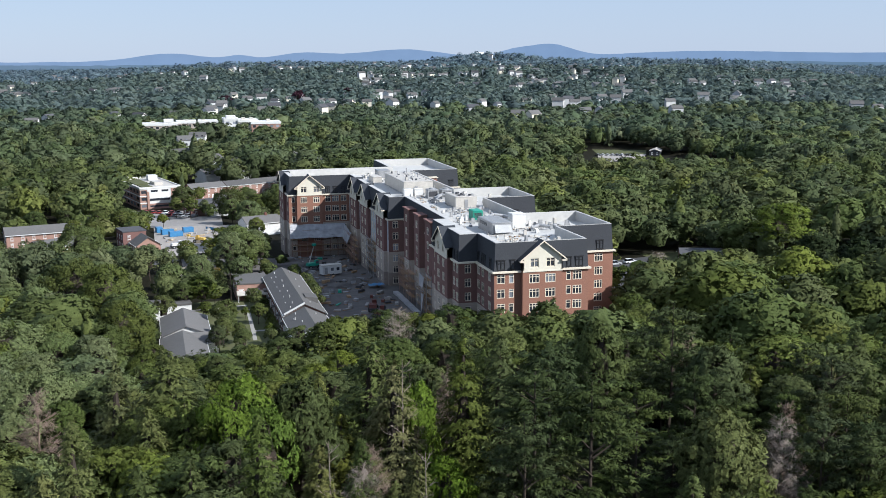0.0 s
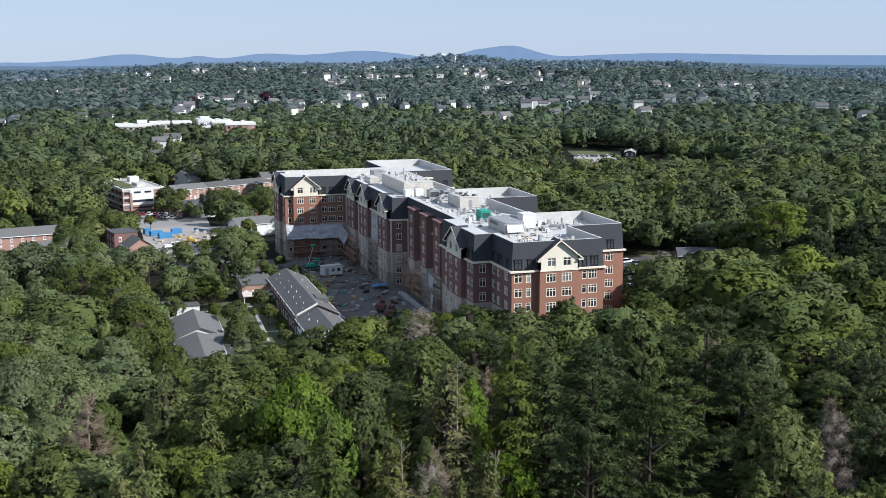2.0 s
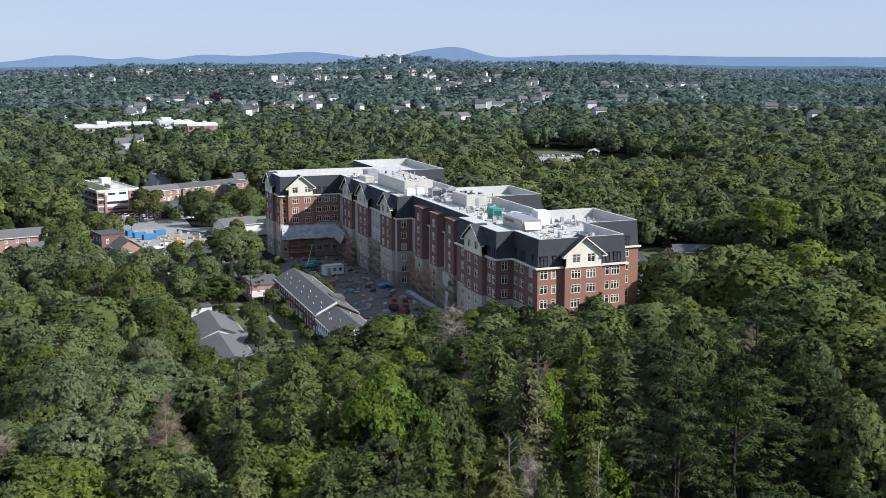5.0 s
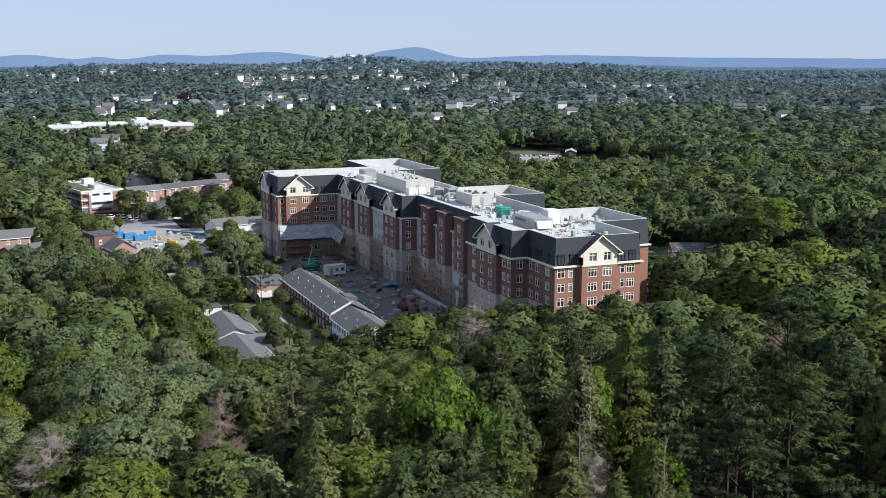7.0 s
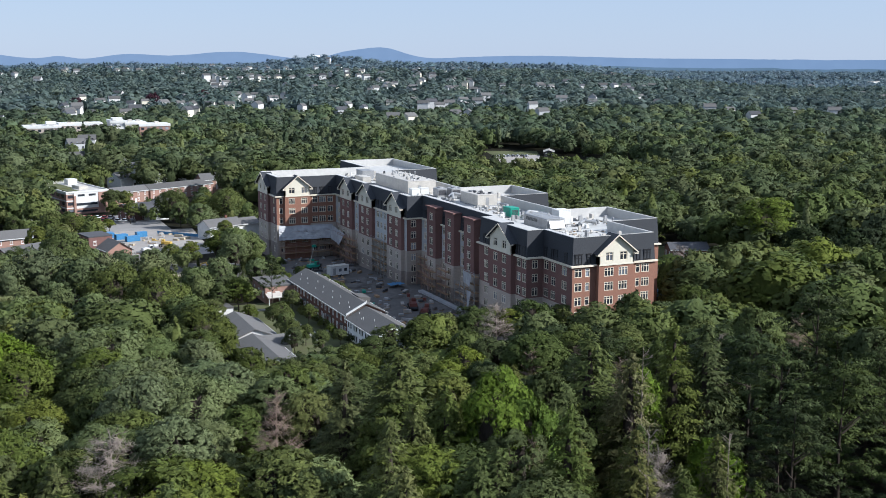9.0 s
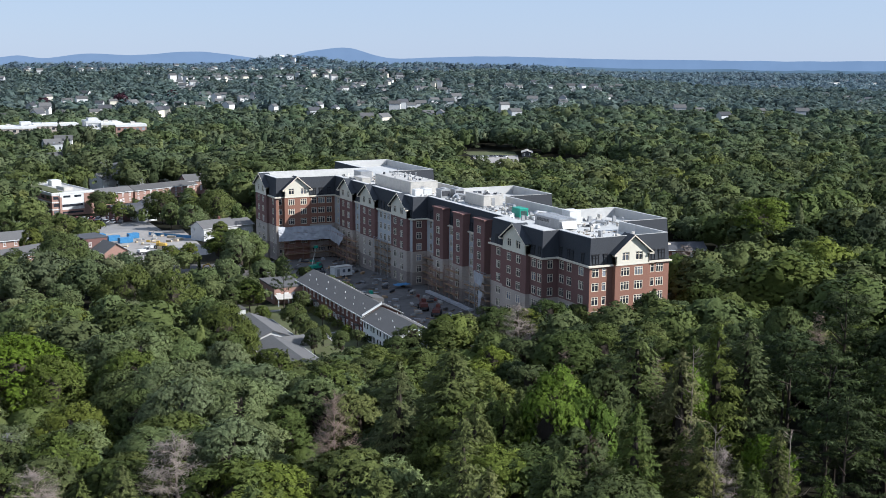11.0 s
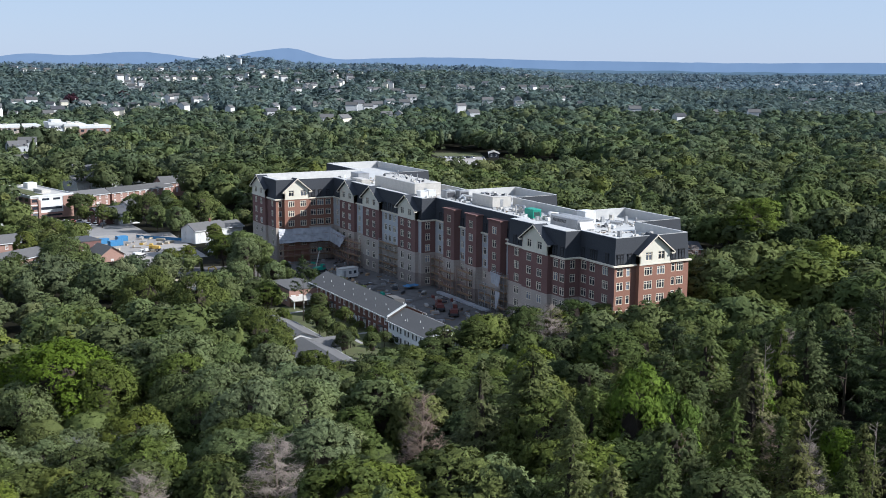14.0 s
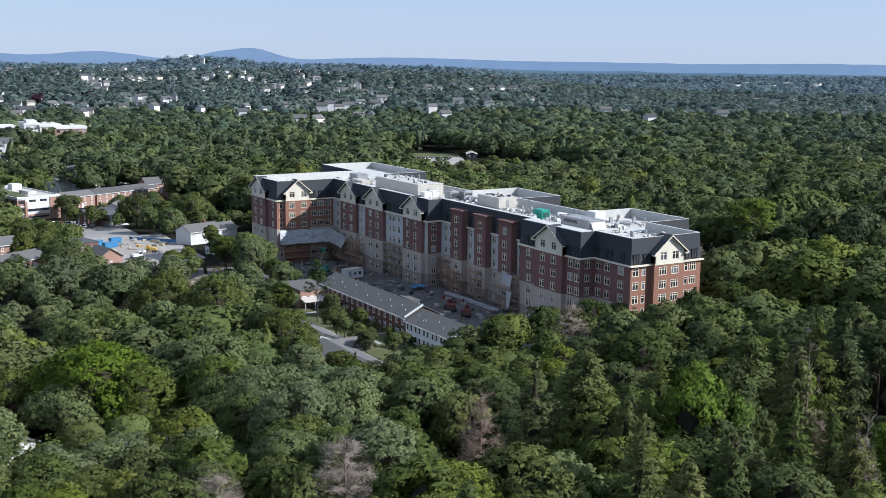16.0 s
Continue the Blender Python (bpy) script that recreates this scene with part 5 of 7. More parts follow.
def sheet(name, label, a, b, c, d, mat, cells=(18, 8), sag=0.35, seed=1):
    """A crumpled plastic sheet hung between four corners."""
    s = Shape()
    a, b, c, d = map(Vector, (a, b, c, d))
    nx, ny = cells
    for j in range(ny + 1):
        for i in range(nx + 1):
            f, g = i / nx, j / ny
            p = a.lerp(b, f).lerp(d.lerp(c, f), g)
            k = noise.noise((f * 7 + seed, g * 4, seed)) * sag + noise.noise((f * 19 + seed, g * 9, 2)) * sag * 0.45
            p += Vector((k * 0.4, k, 0.5 * k - (0.3 * noise.noise((f * 5, seed, 0)) if j == ny else 0)))
            s.v.append(tuple(p))
    for j in range(ny):
        for i in range(nx):
            k = j * (nx + 1) + i
            s.f.append((k, k + 1, k + nx + 2, k + nx + 1))
            s.m.append(0)
    return tagged(part(name, s, mat), label, "sheet", "plastic sheets")


sheet("plastic_sheet", "translucent white plastic sheet hung over the scaffold", (-25.2, 140.2, 9.4), (-7.0, 140.2, 9.2), (-7.4, 138.6, 4.9), (-25.4, 138.8, 5.0), TARP_WHITE, seed=3)
sheet("plastic_sheet", "translucent white plastic sheet hung over the scaffold", (-7.3, 139.8, 9.0), (-7.2, 128.2, 7.6), (-8.4, 130.0, 4.0), (-8.4, 138.6, 4.8), TARP_WHITE, (12, 6), seed=8)
sheet("plastic_sheet", "torn white plastic sheet hanging from a scaffold", (-5.6, 43.0, 11.0), (-5.6, 38.0, 10.6), (-5.9, 38.6, 7.6), (-5.8, 42.2, 8.2), TARP_WHITE, (8, 6), seed=5)
sheet("plastic_sheet", "torn white plastic sheet hanging from a scaffold", (-5.7, 40.6, 6.5), (-5.7, 38.2, 6.3), (-6.1, 38.8, 2.2), (-5.9, 40.0, 1.6), TARP_WHITE, (6, 6), seed=6)
sheet("tarpaulin", "bright blue tarpaulin over stacked material", (-11.5, 77.5, 0.9), (-7.0, 77.8, 1.0), (-7.0, 81.2, 0.9), (-11.2, 81.0, 0.8), TARP_BLUE, (8, 6), 0.5, seed=2)


def pile(name, label, x, y, rx, ry, h, mat, seed):
    s = Shape()
    n, m = 12, 5
    for j in range(m):
        f = j / (m - 1)
        for i in range(n):
            a = 6.2832 * i / n
            k = 1 + 0.3 * noise.noise((math.cos(a) * 1.5 + seed, math.sin(a) * 1.5, f * 2))
            s.v.append((rx * (1 - f) * k * math.cos(a), ry * (1 - f) * k * math.sin(a), h * (1 - (1 - f) ** 2) * k - 0.1))
    for j in range(m - 1):
        for i in range(n):
            a, b = j * n + i, j * n + (i + 1) % n
            s.f.append((a, b, b + n, a + n))
            s.m.append(0)
    ob = part(name, s, mat, at=pose(x, y, ground_z(x, y)))
    return tagged(ob, label, "mound", "mounds of spoil")


for k, (x, y, a, b, h) in enumerate(((-18, 84, 4.5, 3, 1.3), (-13, 92, 3, 4, 1.1), (-21, 92, 3.5, 2.5, 1.2), (-24, 122, 3, 3, 1.4), (-27, 133, 4, 2.5, 1.3), (-10, 111, 2.5, 3, 1.0), (-38, 128, 4, 3, 1.2), (-14, 66, 3, 2, 0.8))):
    pile("dirt_mound", "low mound of spoil on the building site", x, y, a, b, h, DIRT, k * 3.1)
r_site = random.Random(9)
for k in range(150):
    x, y = r_site.uniform(-27, -7.5), r_site.uniform(38, 138)
    L, W, H = r_site.uniform(0.8, 3.0), r_site.uniform(0.4, 1.1), r_site.uniform(0.25, 0.9)
    ob = thing("pallet_stack", "stack of building material on a pallet", "pallet", "stacked building material", at=pose(x, y, ground_z(x, y) + 0.06, 0, 0, r_site.uniform(0, 180)))
    part("pallet", Shape().box(-L / 2, L / 2, -W / 2, W / 2, 0, 0.14), WOOD, ob)
    part("load", Shape().slab([(-L / 2, -W / 2, 0.14), (L / 2, -W / 2, 0.14), (L / 2, W / 2, 0.14), (-L / 2, W / 2, 0.14)],
                              [(-L * 0.47, -W * 0.45, H), (L * 0.48, -W * 0.46, H), (L * 0.47, W * 0.44, H), (-L * 0.46, W * 0.46, H)]), r_site.choice((CONCRETE, DIRT, WOOD, GREY_METAL, DARK_METAL, GREEN_PAINT if k % 9 == 0 else GREY_METAL)), ob)
for y0 in (44, 50.5, 57, 63.5):
    ob = thing("board_stack", "long stack of wrapped boards beside the wall", "boards", "wrapped boards", at=pose(-5.6, y0, ground_z(-5.6, y0) + 0.06, 0, 0, 92))
    part("bearer", Shape().box(0.4, 0.6, -0.6, 0.6, 0, 0.15), WOOD, ob)
    part("bearer", Shape().box(5.2, 5.4, -0.6, 0.6, 0, 0.15), WOOD, ob)
    part("wrapping", Shape().box(0, 6, -0.65, 0.65, 0.15, 0.75), TARP_WHITE, ob)


def trailer(x, y, turn):
    ob = thing("site_trailer", "white office trailer on the building site", "trailer", at=pose(x, y, ground_z(x, y), 0, 0, turn))
    part("body", Shape().box(-3, 3, -1.3, 1.3, 0.6, 3.2), PAINT_WHITE, ob)
    part("roof", Shape().box(-3.1, 3.1, -1.4, 1.4, 3.2, 3.35), PALE_METAL, ob)
    part("door", Shape().box(-2.3, -1.4, -1.36, -1.3, 0.7, 2.7), GREY_METAL, ob)
    for q in (-0.4, 1.4):
        part("window", Shape().box(q, q + 0.9, -1.36, -1.3, 1.6, 2.5), GLASS, ob)
    for q in (-1.2, 1.2):
        part("wheel", Shape().tube((0.3, q - 0.12, 0.35), (0.3, q + 0.12, 0.35), 0.38, 0.38, 12), TYRE, ob)


trailer(-18.2, 102.5, 12)


def wheel_parts(ob, spots, r, w):
    for x, y in spots:
        wh = part("wheel", Shape().tube((x, y - w / 2, r), (x, y + w / 2, r), r, r, 14), TYRE, ob)
        part("rim", Shape().tube((x, y - w / 2 - 0.02, r), (x, y + w / 2 + 0.02, r), r * 0.5, r * 0.5, 10), GREY_METAL, wh)


def lift_machine(x, y, turn, arm_to, mat, arm_mat, name, label):
    ob = thing(name, label, "machine", "site machines", at=pose(x, y, ground_z(x, y) + 0.06, 0, 0, turn))
    part("chassis", Shape().box(-2.2, 2.2, -0.9, 0.9, 0.5, 1.1), DARK_METAL, ob)
    part("engine_cover", Shape().slab([(-2.1, -1.0, 1.1), (0.4, -1.0, 1.1), (0.4, 1.0, 1.1), (-2.1, 1.0, 1.1)], [(-1.9, -0.9, 1.9), (0.3, -0.9, 2.0), (0.3, 0.9, 2.0), (-1.9, 0.9, 1.9)]), mat, ob)
    cab = part("cab", Shape().slab([(0.4, -0.9, 1.1), (1.7, -0.9, 1.1), (1.7, 0.3, 1.1), (0.4, 0.3, 1.1)], [(0.5, -0.8, 2.7), (1.5, -0.8, 2.7), (1.5, 0.2, 2.7), (0.5, 0.2, 2.7)]), mat, ob)
    part("cab_window", Shape().box(0.55, 1.5, -0.93, -0.86, 1.7, 2.5), GLASS, cab)
    wheel_parts(ob, [(-1.4, -1), (-1.4, 1), (1.5, -1), (1.5, 1)], 0.6, 0.4)
    a = Vector((-1.0, 0.6, 1.9))
    part("boom", Shape().tube(a, arm_to, 0.16, 0.1, 6), arm_mat, ob)
    e = Vector(arm_to)
    part("basket", Shape().box(e.x - 0.6, e.x + 0.6, e.y - 0.35, e.y + 0.35, e.z - 0.1, e.z + 0.6), mat, ob)
    return ob


lift_machine(-21.5, 115.5, 20, (0.9, 0.8, 7.0), GREEN_PAINT, PALE_METAL, "boom_lift", "green boom lift with a pale raised boom")
lift_machine(-15.6, 51.5, 75, (4.0, 0.6, 2.6), ORANGE, ORANGE, "telehandler", "red-orange telehandler parked on dirt")
lift_machine(-15.2, 44.4, 60, (4.2, 0.6, 2.9), ORANGE, DARK_METAL, "telehandler", "red-orange telehandler parked on dirt")
lift_machine(-52.0, 191, 150, (4.2, 0.6, 2.4), YELLOW, YELLOW, "excavator", "yellow excavator on the gravel lot")
lift_machine(-60.5, 178, 20, (3.4, 0.6, 2.0), PAINT_WHITE, GREY_METAL, "skid_loader", "small white loader on the gravel lot")

# ---- houses and lots round the building ----
FAR_PANE = Shape().box(-0.55, 0.55, -0.05, 0.04, 0, 1.5).mesh("window", GLASS)


def house(name, label, x, y, turn, long, deep, eave, rise, wall, roof, rows=(1.0,), n_long=4, n_short=2, base=None, over=0.45, chimney=False, door=True, flat=False, trim=None, shutters=False, win=(0.95, 1.3), group="", below=3.0):
    """A house: ridge along local x, its front towards local -y."""
    z = ground_z(x, y) if base is None else base
    ob = thing(name, label, "house" if "house" in name or "bungalow" in name else "building", group, at=pose(x, y, z, 0, 0, turn))
    L, D = long / 2, deep / 2
    s = Shape()
    s.face([(-L, -D, -below), (L, -D, -below), (L, -D, eave), (-L, -D, eave)])
    s.face([(L, D, -below), (-L, D, -below), (-L, D, eave), (L, D, eave)])
    for q in (-1, 1):
        ends = [(q * L, -q * D, -below), (q * L, q * D, -below), (q * L, q * D, eave)]
        if not flat:
            ends.append((q * L, 0, eave + rise - 0.05))
        ends.append((q * L, -q * D, eave))
        s.face(ends)
    part("wall", s, wall, ob)
    s = Shape()
    if flat:
        s.box(-L - 0.15, L + 0.15, -D - 0.15, D + 0.15, eave, eave + 0.35)
    else:
        k = rise / D
        for q in (-1, 1):
            a = [(-L - over, 0, eave + rise), (-L - over, q * (D + over), eave - k * over), (L + over, q * (D + over), eave - k * over), (L + over, 0, eave + rise)]
            if q > 0:
                a = a[::-1]
            s.slab(a, [(p[0], p[1], p[2] + 0.16) for p in a])
    part("roof", s, roof, ob)
    if not flat:
        k = rise / D
        for q in (-1, 1) if "far" not in name else ():
            g = sorted((q * (D + over), q * (D + over + 0.12)))
            part("gutter", Shape().box(-L - over - 0.03, L + over + 0.03, *g, eave - k * over - 0.1, eave - k * over + 0.14), trim or PAINT_WHITE, ob)
    key = (win, (trim or PAINT_WHITE).name)
    if "far" in name:
        for zr in rows:
            for i in range(n_long):
                xc = -L + long * (i + 0.5) / n_long
                part("window", FAR_PANE, None, ob, at=pose(xc, -D - 0.02, zr))
            part("window", FAR_PANE, None, ob, at=pose(-L - 0.02, 0, zr, 0, 0, -90))
    elif n_long or n_short:
        for zr in rows:
            for q in (-1, 1):
                for i in range(n_long):
                    add_window(ob, -L + long * (i + 0.5) / n_long * 1.0 if q < 0 else L - long * (i + 0.5) / n_long, q * (D + 0.02), zr, 0 if q < 0 else 180, win[0], win[1], trim or PAINT_WHITE, bars=1)
                    if shutters and q < 0:
                        xc = -L + long * (i + 0.5) / n_long
                        for e in (-1, 1):
                            part("shutter", Shape().box(xc + e * 0.85 - 0.22, xc + e * 0.85 + 0.22, -D - 0.07, -D, zr, zr + win[1]), BLACK_FRAME, ob)
                for i in range(n_short):
                    add_window(ob, q * (L + 0.02), -D + deep * (i + 0.5) / n_short, zr, 90 * q, win[0], win[1], trim or PAINT_WHITE, bars=1)
    if door:
        part("door", Shape().box(-0.55 + long * 0.12, 0.55 + long * 0.12, -D - 0.07, -D, 0.0, 2.1), PAINT_WHITE, ob)
    if chimney:
        part("chimney", Shape().box(L * 0.3, L * 0.3 + 0.8, -0.4, 0.4, eave, eave + rise + 1.1), BRICK_TOWN, ob)
    return ob


def roof_vents(ob, spots, eave, rise, deep):
    for x, y, h in spots:
        z = eave + rise * (1 - abs(y) / (deep / 2))
        part("vent_pipe", Shape().tube((x, y, z), (x, y, z + h * 0.65), 0.08, 0.08, 7), PAINT_WHITE, ob)


# long townhouse row beside the building site: brick, with a white-painted end house
row = house("townhouse_row", "long two-storey brick townhouse row with grey shingle roof", -35.6, 54, -90, 46, 9.2, 5.3, 2.3, BRICK_TOWN, SHINGLE, rows=(0.9, 3.4), n_long=16, n_short=2, base=-0.1)
roof_vents(row, [(x, y, h) for x, y, h in ((-20, -2.2, 0.9), (-17, -3.4, 0.7), (-14.5, -2.4, 1.0), (-11, -3.3, 0.7), (-8, -1.6, 0.9), (-4.5, -3.3, 0.7), (-2, -2.0, 1.0), (1, -3.2, 0.8), (4.5, -1.8, 0.9), (8, -3.1, 0.8), (11, -2.0, 1.1), (14, -3.4, 0.7), (17, -2.2, 0.9), (20, -3.0, 0.8), (-19, 1.8, 0.8), (-10, 2.2, 0.9), (0, 1.7, 0.8), (9, 2.4, 0.9), (18, 1.9, 0.8))], 5.3, 2.3, 9.2)
part("fire_wall", Shape().slab([(22.7, -4.9, 5.0), (23.2, -4.9, 5.0), (23.2, 0, 7.5), (22.7, 0, 7.5)], [(22.7, -4.9, 5.65), (23.2, -4.9, 5.65), (23.2, 0, 8.1), (22.7, 0, 8.1)]), PAINT_WHITE, row, "white roof fire wall")
part("shed_dormer", Shape().slab([(9, 1.4, 6.4), (14, 1.4, 6.4), (14, 4.2, 5.4), (9, 4.2, 5.4)], [(9, 1.4, 7.35), (14, 1.4, 7.35), (14, 4.4, 6.9), (9, 4.4, 6.9)]), SHINGLE, row, "low shed dormer on the far slope")
for x in (-18.5, -9.5, 0.5, 10, 19):
    part("door", Shape().box(x, x + 1.1, -4.7, -4.6, 0.1, 2.3), PAINT_WHITE, row)
    part("door_hood", Shape().box(x - 0.4, x + 1.5, -5.4, -4.6, 2.5, 2.7), SHINGLE, row)
end_house = house("townhouse_row", "white-painted end townhouse with black shutters", -35.8, 21.3, -90, 18.6, 9.2, 5.0, 2.2, PAINT_BRIGHT, SHINGLE, rows=(0.8, 3.2), n_long=5, n_short=2, base=-0.3, shutters=True)
roof_vents(end_house, [(-7, -2.4, 0.9), (-3.5, -3.2, 0.7), (-2.8, -3.0, 1.1), (1.5, -2.0, 0.9), (5, -3.1, 0.8), (-5, 2, 0.8)], 5.0, 2.2, 9.2)
wing = house("brick_annexe", "flat-roofed brick annexe with a white porch", -43.6, 79.5, 0, 8.6, 13, 4.6, 0, BRICK_PALE, SHINGLE, rows=(1.6,), n_long=4, n_short=3, flat=True, base=-0.3, win=(1.1, 1.5))
part("porch_roof", Shape().slab([(-4.4, -9.6, 2.2), (4.4, -9.6, 2.2), (4.4, -6.5, 2.7), (-4.4, -6.5, 2.7)], [(-4.4, -9.6, 2.4), (4.4, -9.6, 2.4), (4.4, -6.5, 2.95), (-4.4, -6.5, 2.95)]), PALE_METAL, wing)
for x in (-4.1, -1.4, 1.4, 4.1):
    part("porch_post", Shape().box(x - 0.08, x + 0.08, -9.4, -9.24, -1, 2.25), PAINT_WHITE, wing)

patch("lawn", [(-62, 8), (-40, 8), (-40, 74), (-62, 74)], LAWN, "sunlit patchy lawn beside the brick row", "lawn", 0.05)
patch("front_yard", [(-104, -2), (-78, -2), (-76, 26), (-100, 30)], LAWN, "shaded grass between the garden trees", "lawn", 0.03)
patch("footpath", [(-47.7, 30), (-46.8, 30), (-45.6, 62), (-46.6, 62)], CONCRETE, "pale concrete footpath across the lawn", "path", 0.10)
patch("footpath", [(-60, 63.5), (-46, 66), (-46, 67.4), (-60, 65)], CONCRETE, "pale concrete footpath to the annexe", "path", 0.10)
patch("footpath", [(-47, 38), (-40.4, 38), (-40.4, 39.2), (-47, 39.2)], CONCRETE, "short concrete path to a front door", "path", 0.12)

house("bungalow", "low grey-roofed bungalow among the trees", -62.6, 36.5, -90, 18, 10, 3.0, 2.0, PAINT_WHITE, SHINGLE, n_long=4)
house("bungalow", "low grey-roofed bungalow beside the lawn", -63.4, 16.0, -90, 20, 9, 2.7, 1.6, PAINT_WHITE, SHINGLE, n_long=3)
house("garage", "flat-roofed garage behind the bungalow", -65.5, 60, 5, 10, 7, 3.3, 0, PAINT_WHITE, SHINGLE, n_long=2, n_short=1, flat=True)
cross = house("bungalow_wing", "small gabled wing of the low bungalow", -59.5, 24.5, 0, 7, 6, 2.6, 1.5, PAINT_WHITE, SHINGLE, n_long=2, n_short=1)
house("garden_shed_house", "small pale-roofed garden house", -75, -9, 10, 4.5, 4, 2.6, 1.2, WOOD, SHINGLE, n_long=1, n_short=1)
house("bungalow", "long low roof showing between tree crowns", -117.5, -19.0, 0, 14, 7, 3.4, 1.6, BRICK_TOWN, SHINGLE, n_long=4)
house("bungalow", "low grey-blue roof at the edge of the trees", -138, -2, -62, 18, 9, 3.2, 1.8, PAINT_WHITE, SHINGLE, n_long=4)

# brick rows, gable house and the gravel lot towards the street
house("brick_rowhouse", "two-storey brick row house with grey roof", -107, 204, 12, 26, 9, 5.4, 2.2, BRICK_PALE, SHINGLE, rows=(0.9, 3.4), n_long=7)
house("brick_rowhouse", "brick row house with a slate grey roof", -98, 177, 33, 22, 9, 3.8, 2.0, BRICK_PALE, SHINGLE, rows=(1.2,), n_long=6)
house("brick_house", "brick house with a gabled front, grey roof", -71.2, 179.2, 103, 10, 8.2, 3.8, 2.7, BRICK_PALE, SHINGLE, rows=(1.0,), n_long=3, n_short=1, trim=PAINT_WHITE, base=-4.5)
house("brick_block", "dark-roofed flat brick block behind the gable house", -76.0, 191.0, 14, 8.2, 10.5, 6.9, 0, BRICK_DARK, SHINGLE_DARK, rows=(1.4, 4.2), n_long=2, n_short=3, flat=True, base=-4.5)
house("white_house", "white clapboard house with grey hipped roof", -28.5, 209, 18, 14, 9, 5.0, 2.2, PAINT_WHITE, SHINGLE, rows=(0.8, 3.2), n_long=4, chimney=True)
house("white_house", "white clapboard side wing under a low roof", -18.0, 213.5, 18, 8, 8.5, 4.8, 1.8, PAINT_WHITE, SHINGLE, rows=(0.8, 3.1), n_long=2)
house("garage_house", "small white garage with grey roof behind the building", -33, 176, 10, 6.5, 6, 2.7, 1.5, PAINT_WHITE, SHINGLE, n_long=2)
house("dark_house", "dark grey house with hipped roof among trees", -46.5, 287, 20, 14, 9, 5.0, 2.0, BRICK_DARK, SHINGLE_DARK, rows=(0.8, 3.2), n_long=3)
house("dark_house", "small dark-roofed house near the lot", -40, 283, 16, 9, 8, 4.4, 2.0, PAINT_WHITE, SHINGLE_DARK, rows=(1.0,), n_long=3)
for k, (x, y) in enumerate(((-42, 349), (-24, 357), (-7, 365))):
    house("brick_apartments", "two-storey brick apartment row with grey roof", x, y, 24, 18.5, 9, 5.6, 2.0, BRICK_PALE, SHINGLE, rows=(0.9, 3.5), n_long=5, group="brick apartment rows")
house("dark_house", "dark house with chimney between the trees", -92, 286, -5, 12, 8, 4.6, 2.2, PAINT_WHITE, SHINGLE_DARK, rows=(0.9,), n_long=3)
house("white_house", "white house with chimney among trees", -35, 300, 60, 11, 8, 5.2, 2.6, PAINT_WHITE, SHINGLE, rows=(0.9, 3.2), n_long=3)

patch("gravel_lot", [(-68, 156), (-40, 168), (-32, 244), (-68, 250)], GRAVEL, "pale gravel lot with construction stores", "lot", 0.05, cells=14)
patch("street", [(-90, 118), (-60, 148), (-64, 156), (-100, 128)], ASPHALT, "asphalt street beside the brick house", "road", 0.08, cells=12)
patch("car_park", [(-84, 246), (-40, 246), (-38, 300), (-78, 308)], PAVING, "asphalt car park in front of the offices", "lot", 0.05, cells=14)
patch("verge", [(-86, 240), (-80, 240), (-76, 310), (-84, 310)], LAWN, "grass verge beside the car park", "lawn", 0.09)

# three-storey office building with white bands and green roof beds
off = thing("office_building", "three-storey brick and white office building with planted roof", "building", at=pose(-73.2, 313.5, -6.9, 0, 0, 14))
OW, OD, OH = 19, 46, 9.6
part("wall", Shape().box(0, OW, 0, OD, -3, OH), BRICK_PALE, off)
part("entrance_bay", Shape().box(3.4, OW - 1.6, -0.35, 0.2, -1, OH), PAINT_WHITE, off, "white panelled front bay")
part("end_bay", Shape().box(OW - 4.6, OW + 0.1, -0.6, 0.3, -1, OH - 0.3), BRICK_PALE, off, "brick end bay")
part("ground_storey", Shape().box(3.2, OW - 1.4, -0.5, 0.2, -1, 2.5), BRICK_PALE, off, "brick ground storey")
for k in range(3):
    z = 0.9 + 3.2 * k
    if k < 2:
        part("window_band", Shape().box(4.4, OW - 5.2, -0.56, -0.34, z, z + 0.8), GLASS, off)
    part("window_band", Shape().box(4.4, OW - 5.2, -0.62, -0.52, 3.9, 4.6) if k == 0 else Shape().box(5.0 + 5 * (k - 1), 8.2 + 5 * (k - 1), -0.42, -0.34, 7.9, 8.8), GLASS, off)
    part("white_band", Shape().box(-0.12, OW + 0.12, -0.2, OD + 0.1, z + 1.7, z + 2.2), PAINT_WHITE, off)
    part("window_band", Shape().box(0.6, 2.9, -0.09, 0.01, z, z + 1.3), GLASS, off)
    for i in range(7):
        part("window_band", Shape().box(-0.08, 0.02, 2.5 + i * 6.2, 6.2 + i * 6.2, z, z + 1.3), GLASS, off)
part("brick_pier", Shape().box(3.2, 4.2, -0.6, 0.1, -1, OH - 1.4), BRICK_PALE, off)
part("parapet", Shape().box(-0.3, OW + 0.3, -0.5, 0.1, OH, OH + 0.7).box(-0.3, 0.1, 0.1, OD + 0.3, OH, OH + 0.7).box(OW - 0.1, OW + 0.3, 0.1, OD + 0.3, OH, OH + 0.7).box(0.1, OW - 0.1, OD - 0.1, OD + 0.3, OH, OH + 0.7), PAINT_WHITE, off)
part("roof", Shape().box(0.1, OW - 0.1, 0.1, OD - 0.1, OH, OH + 0.15), PALE_METAL, off)
part("planted_bed", Shape().box(2, 9, 16, 38, OH + 0.15, OH + 0.45), LAWN, off, "yellow-green planted roof bed")
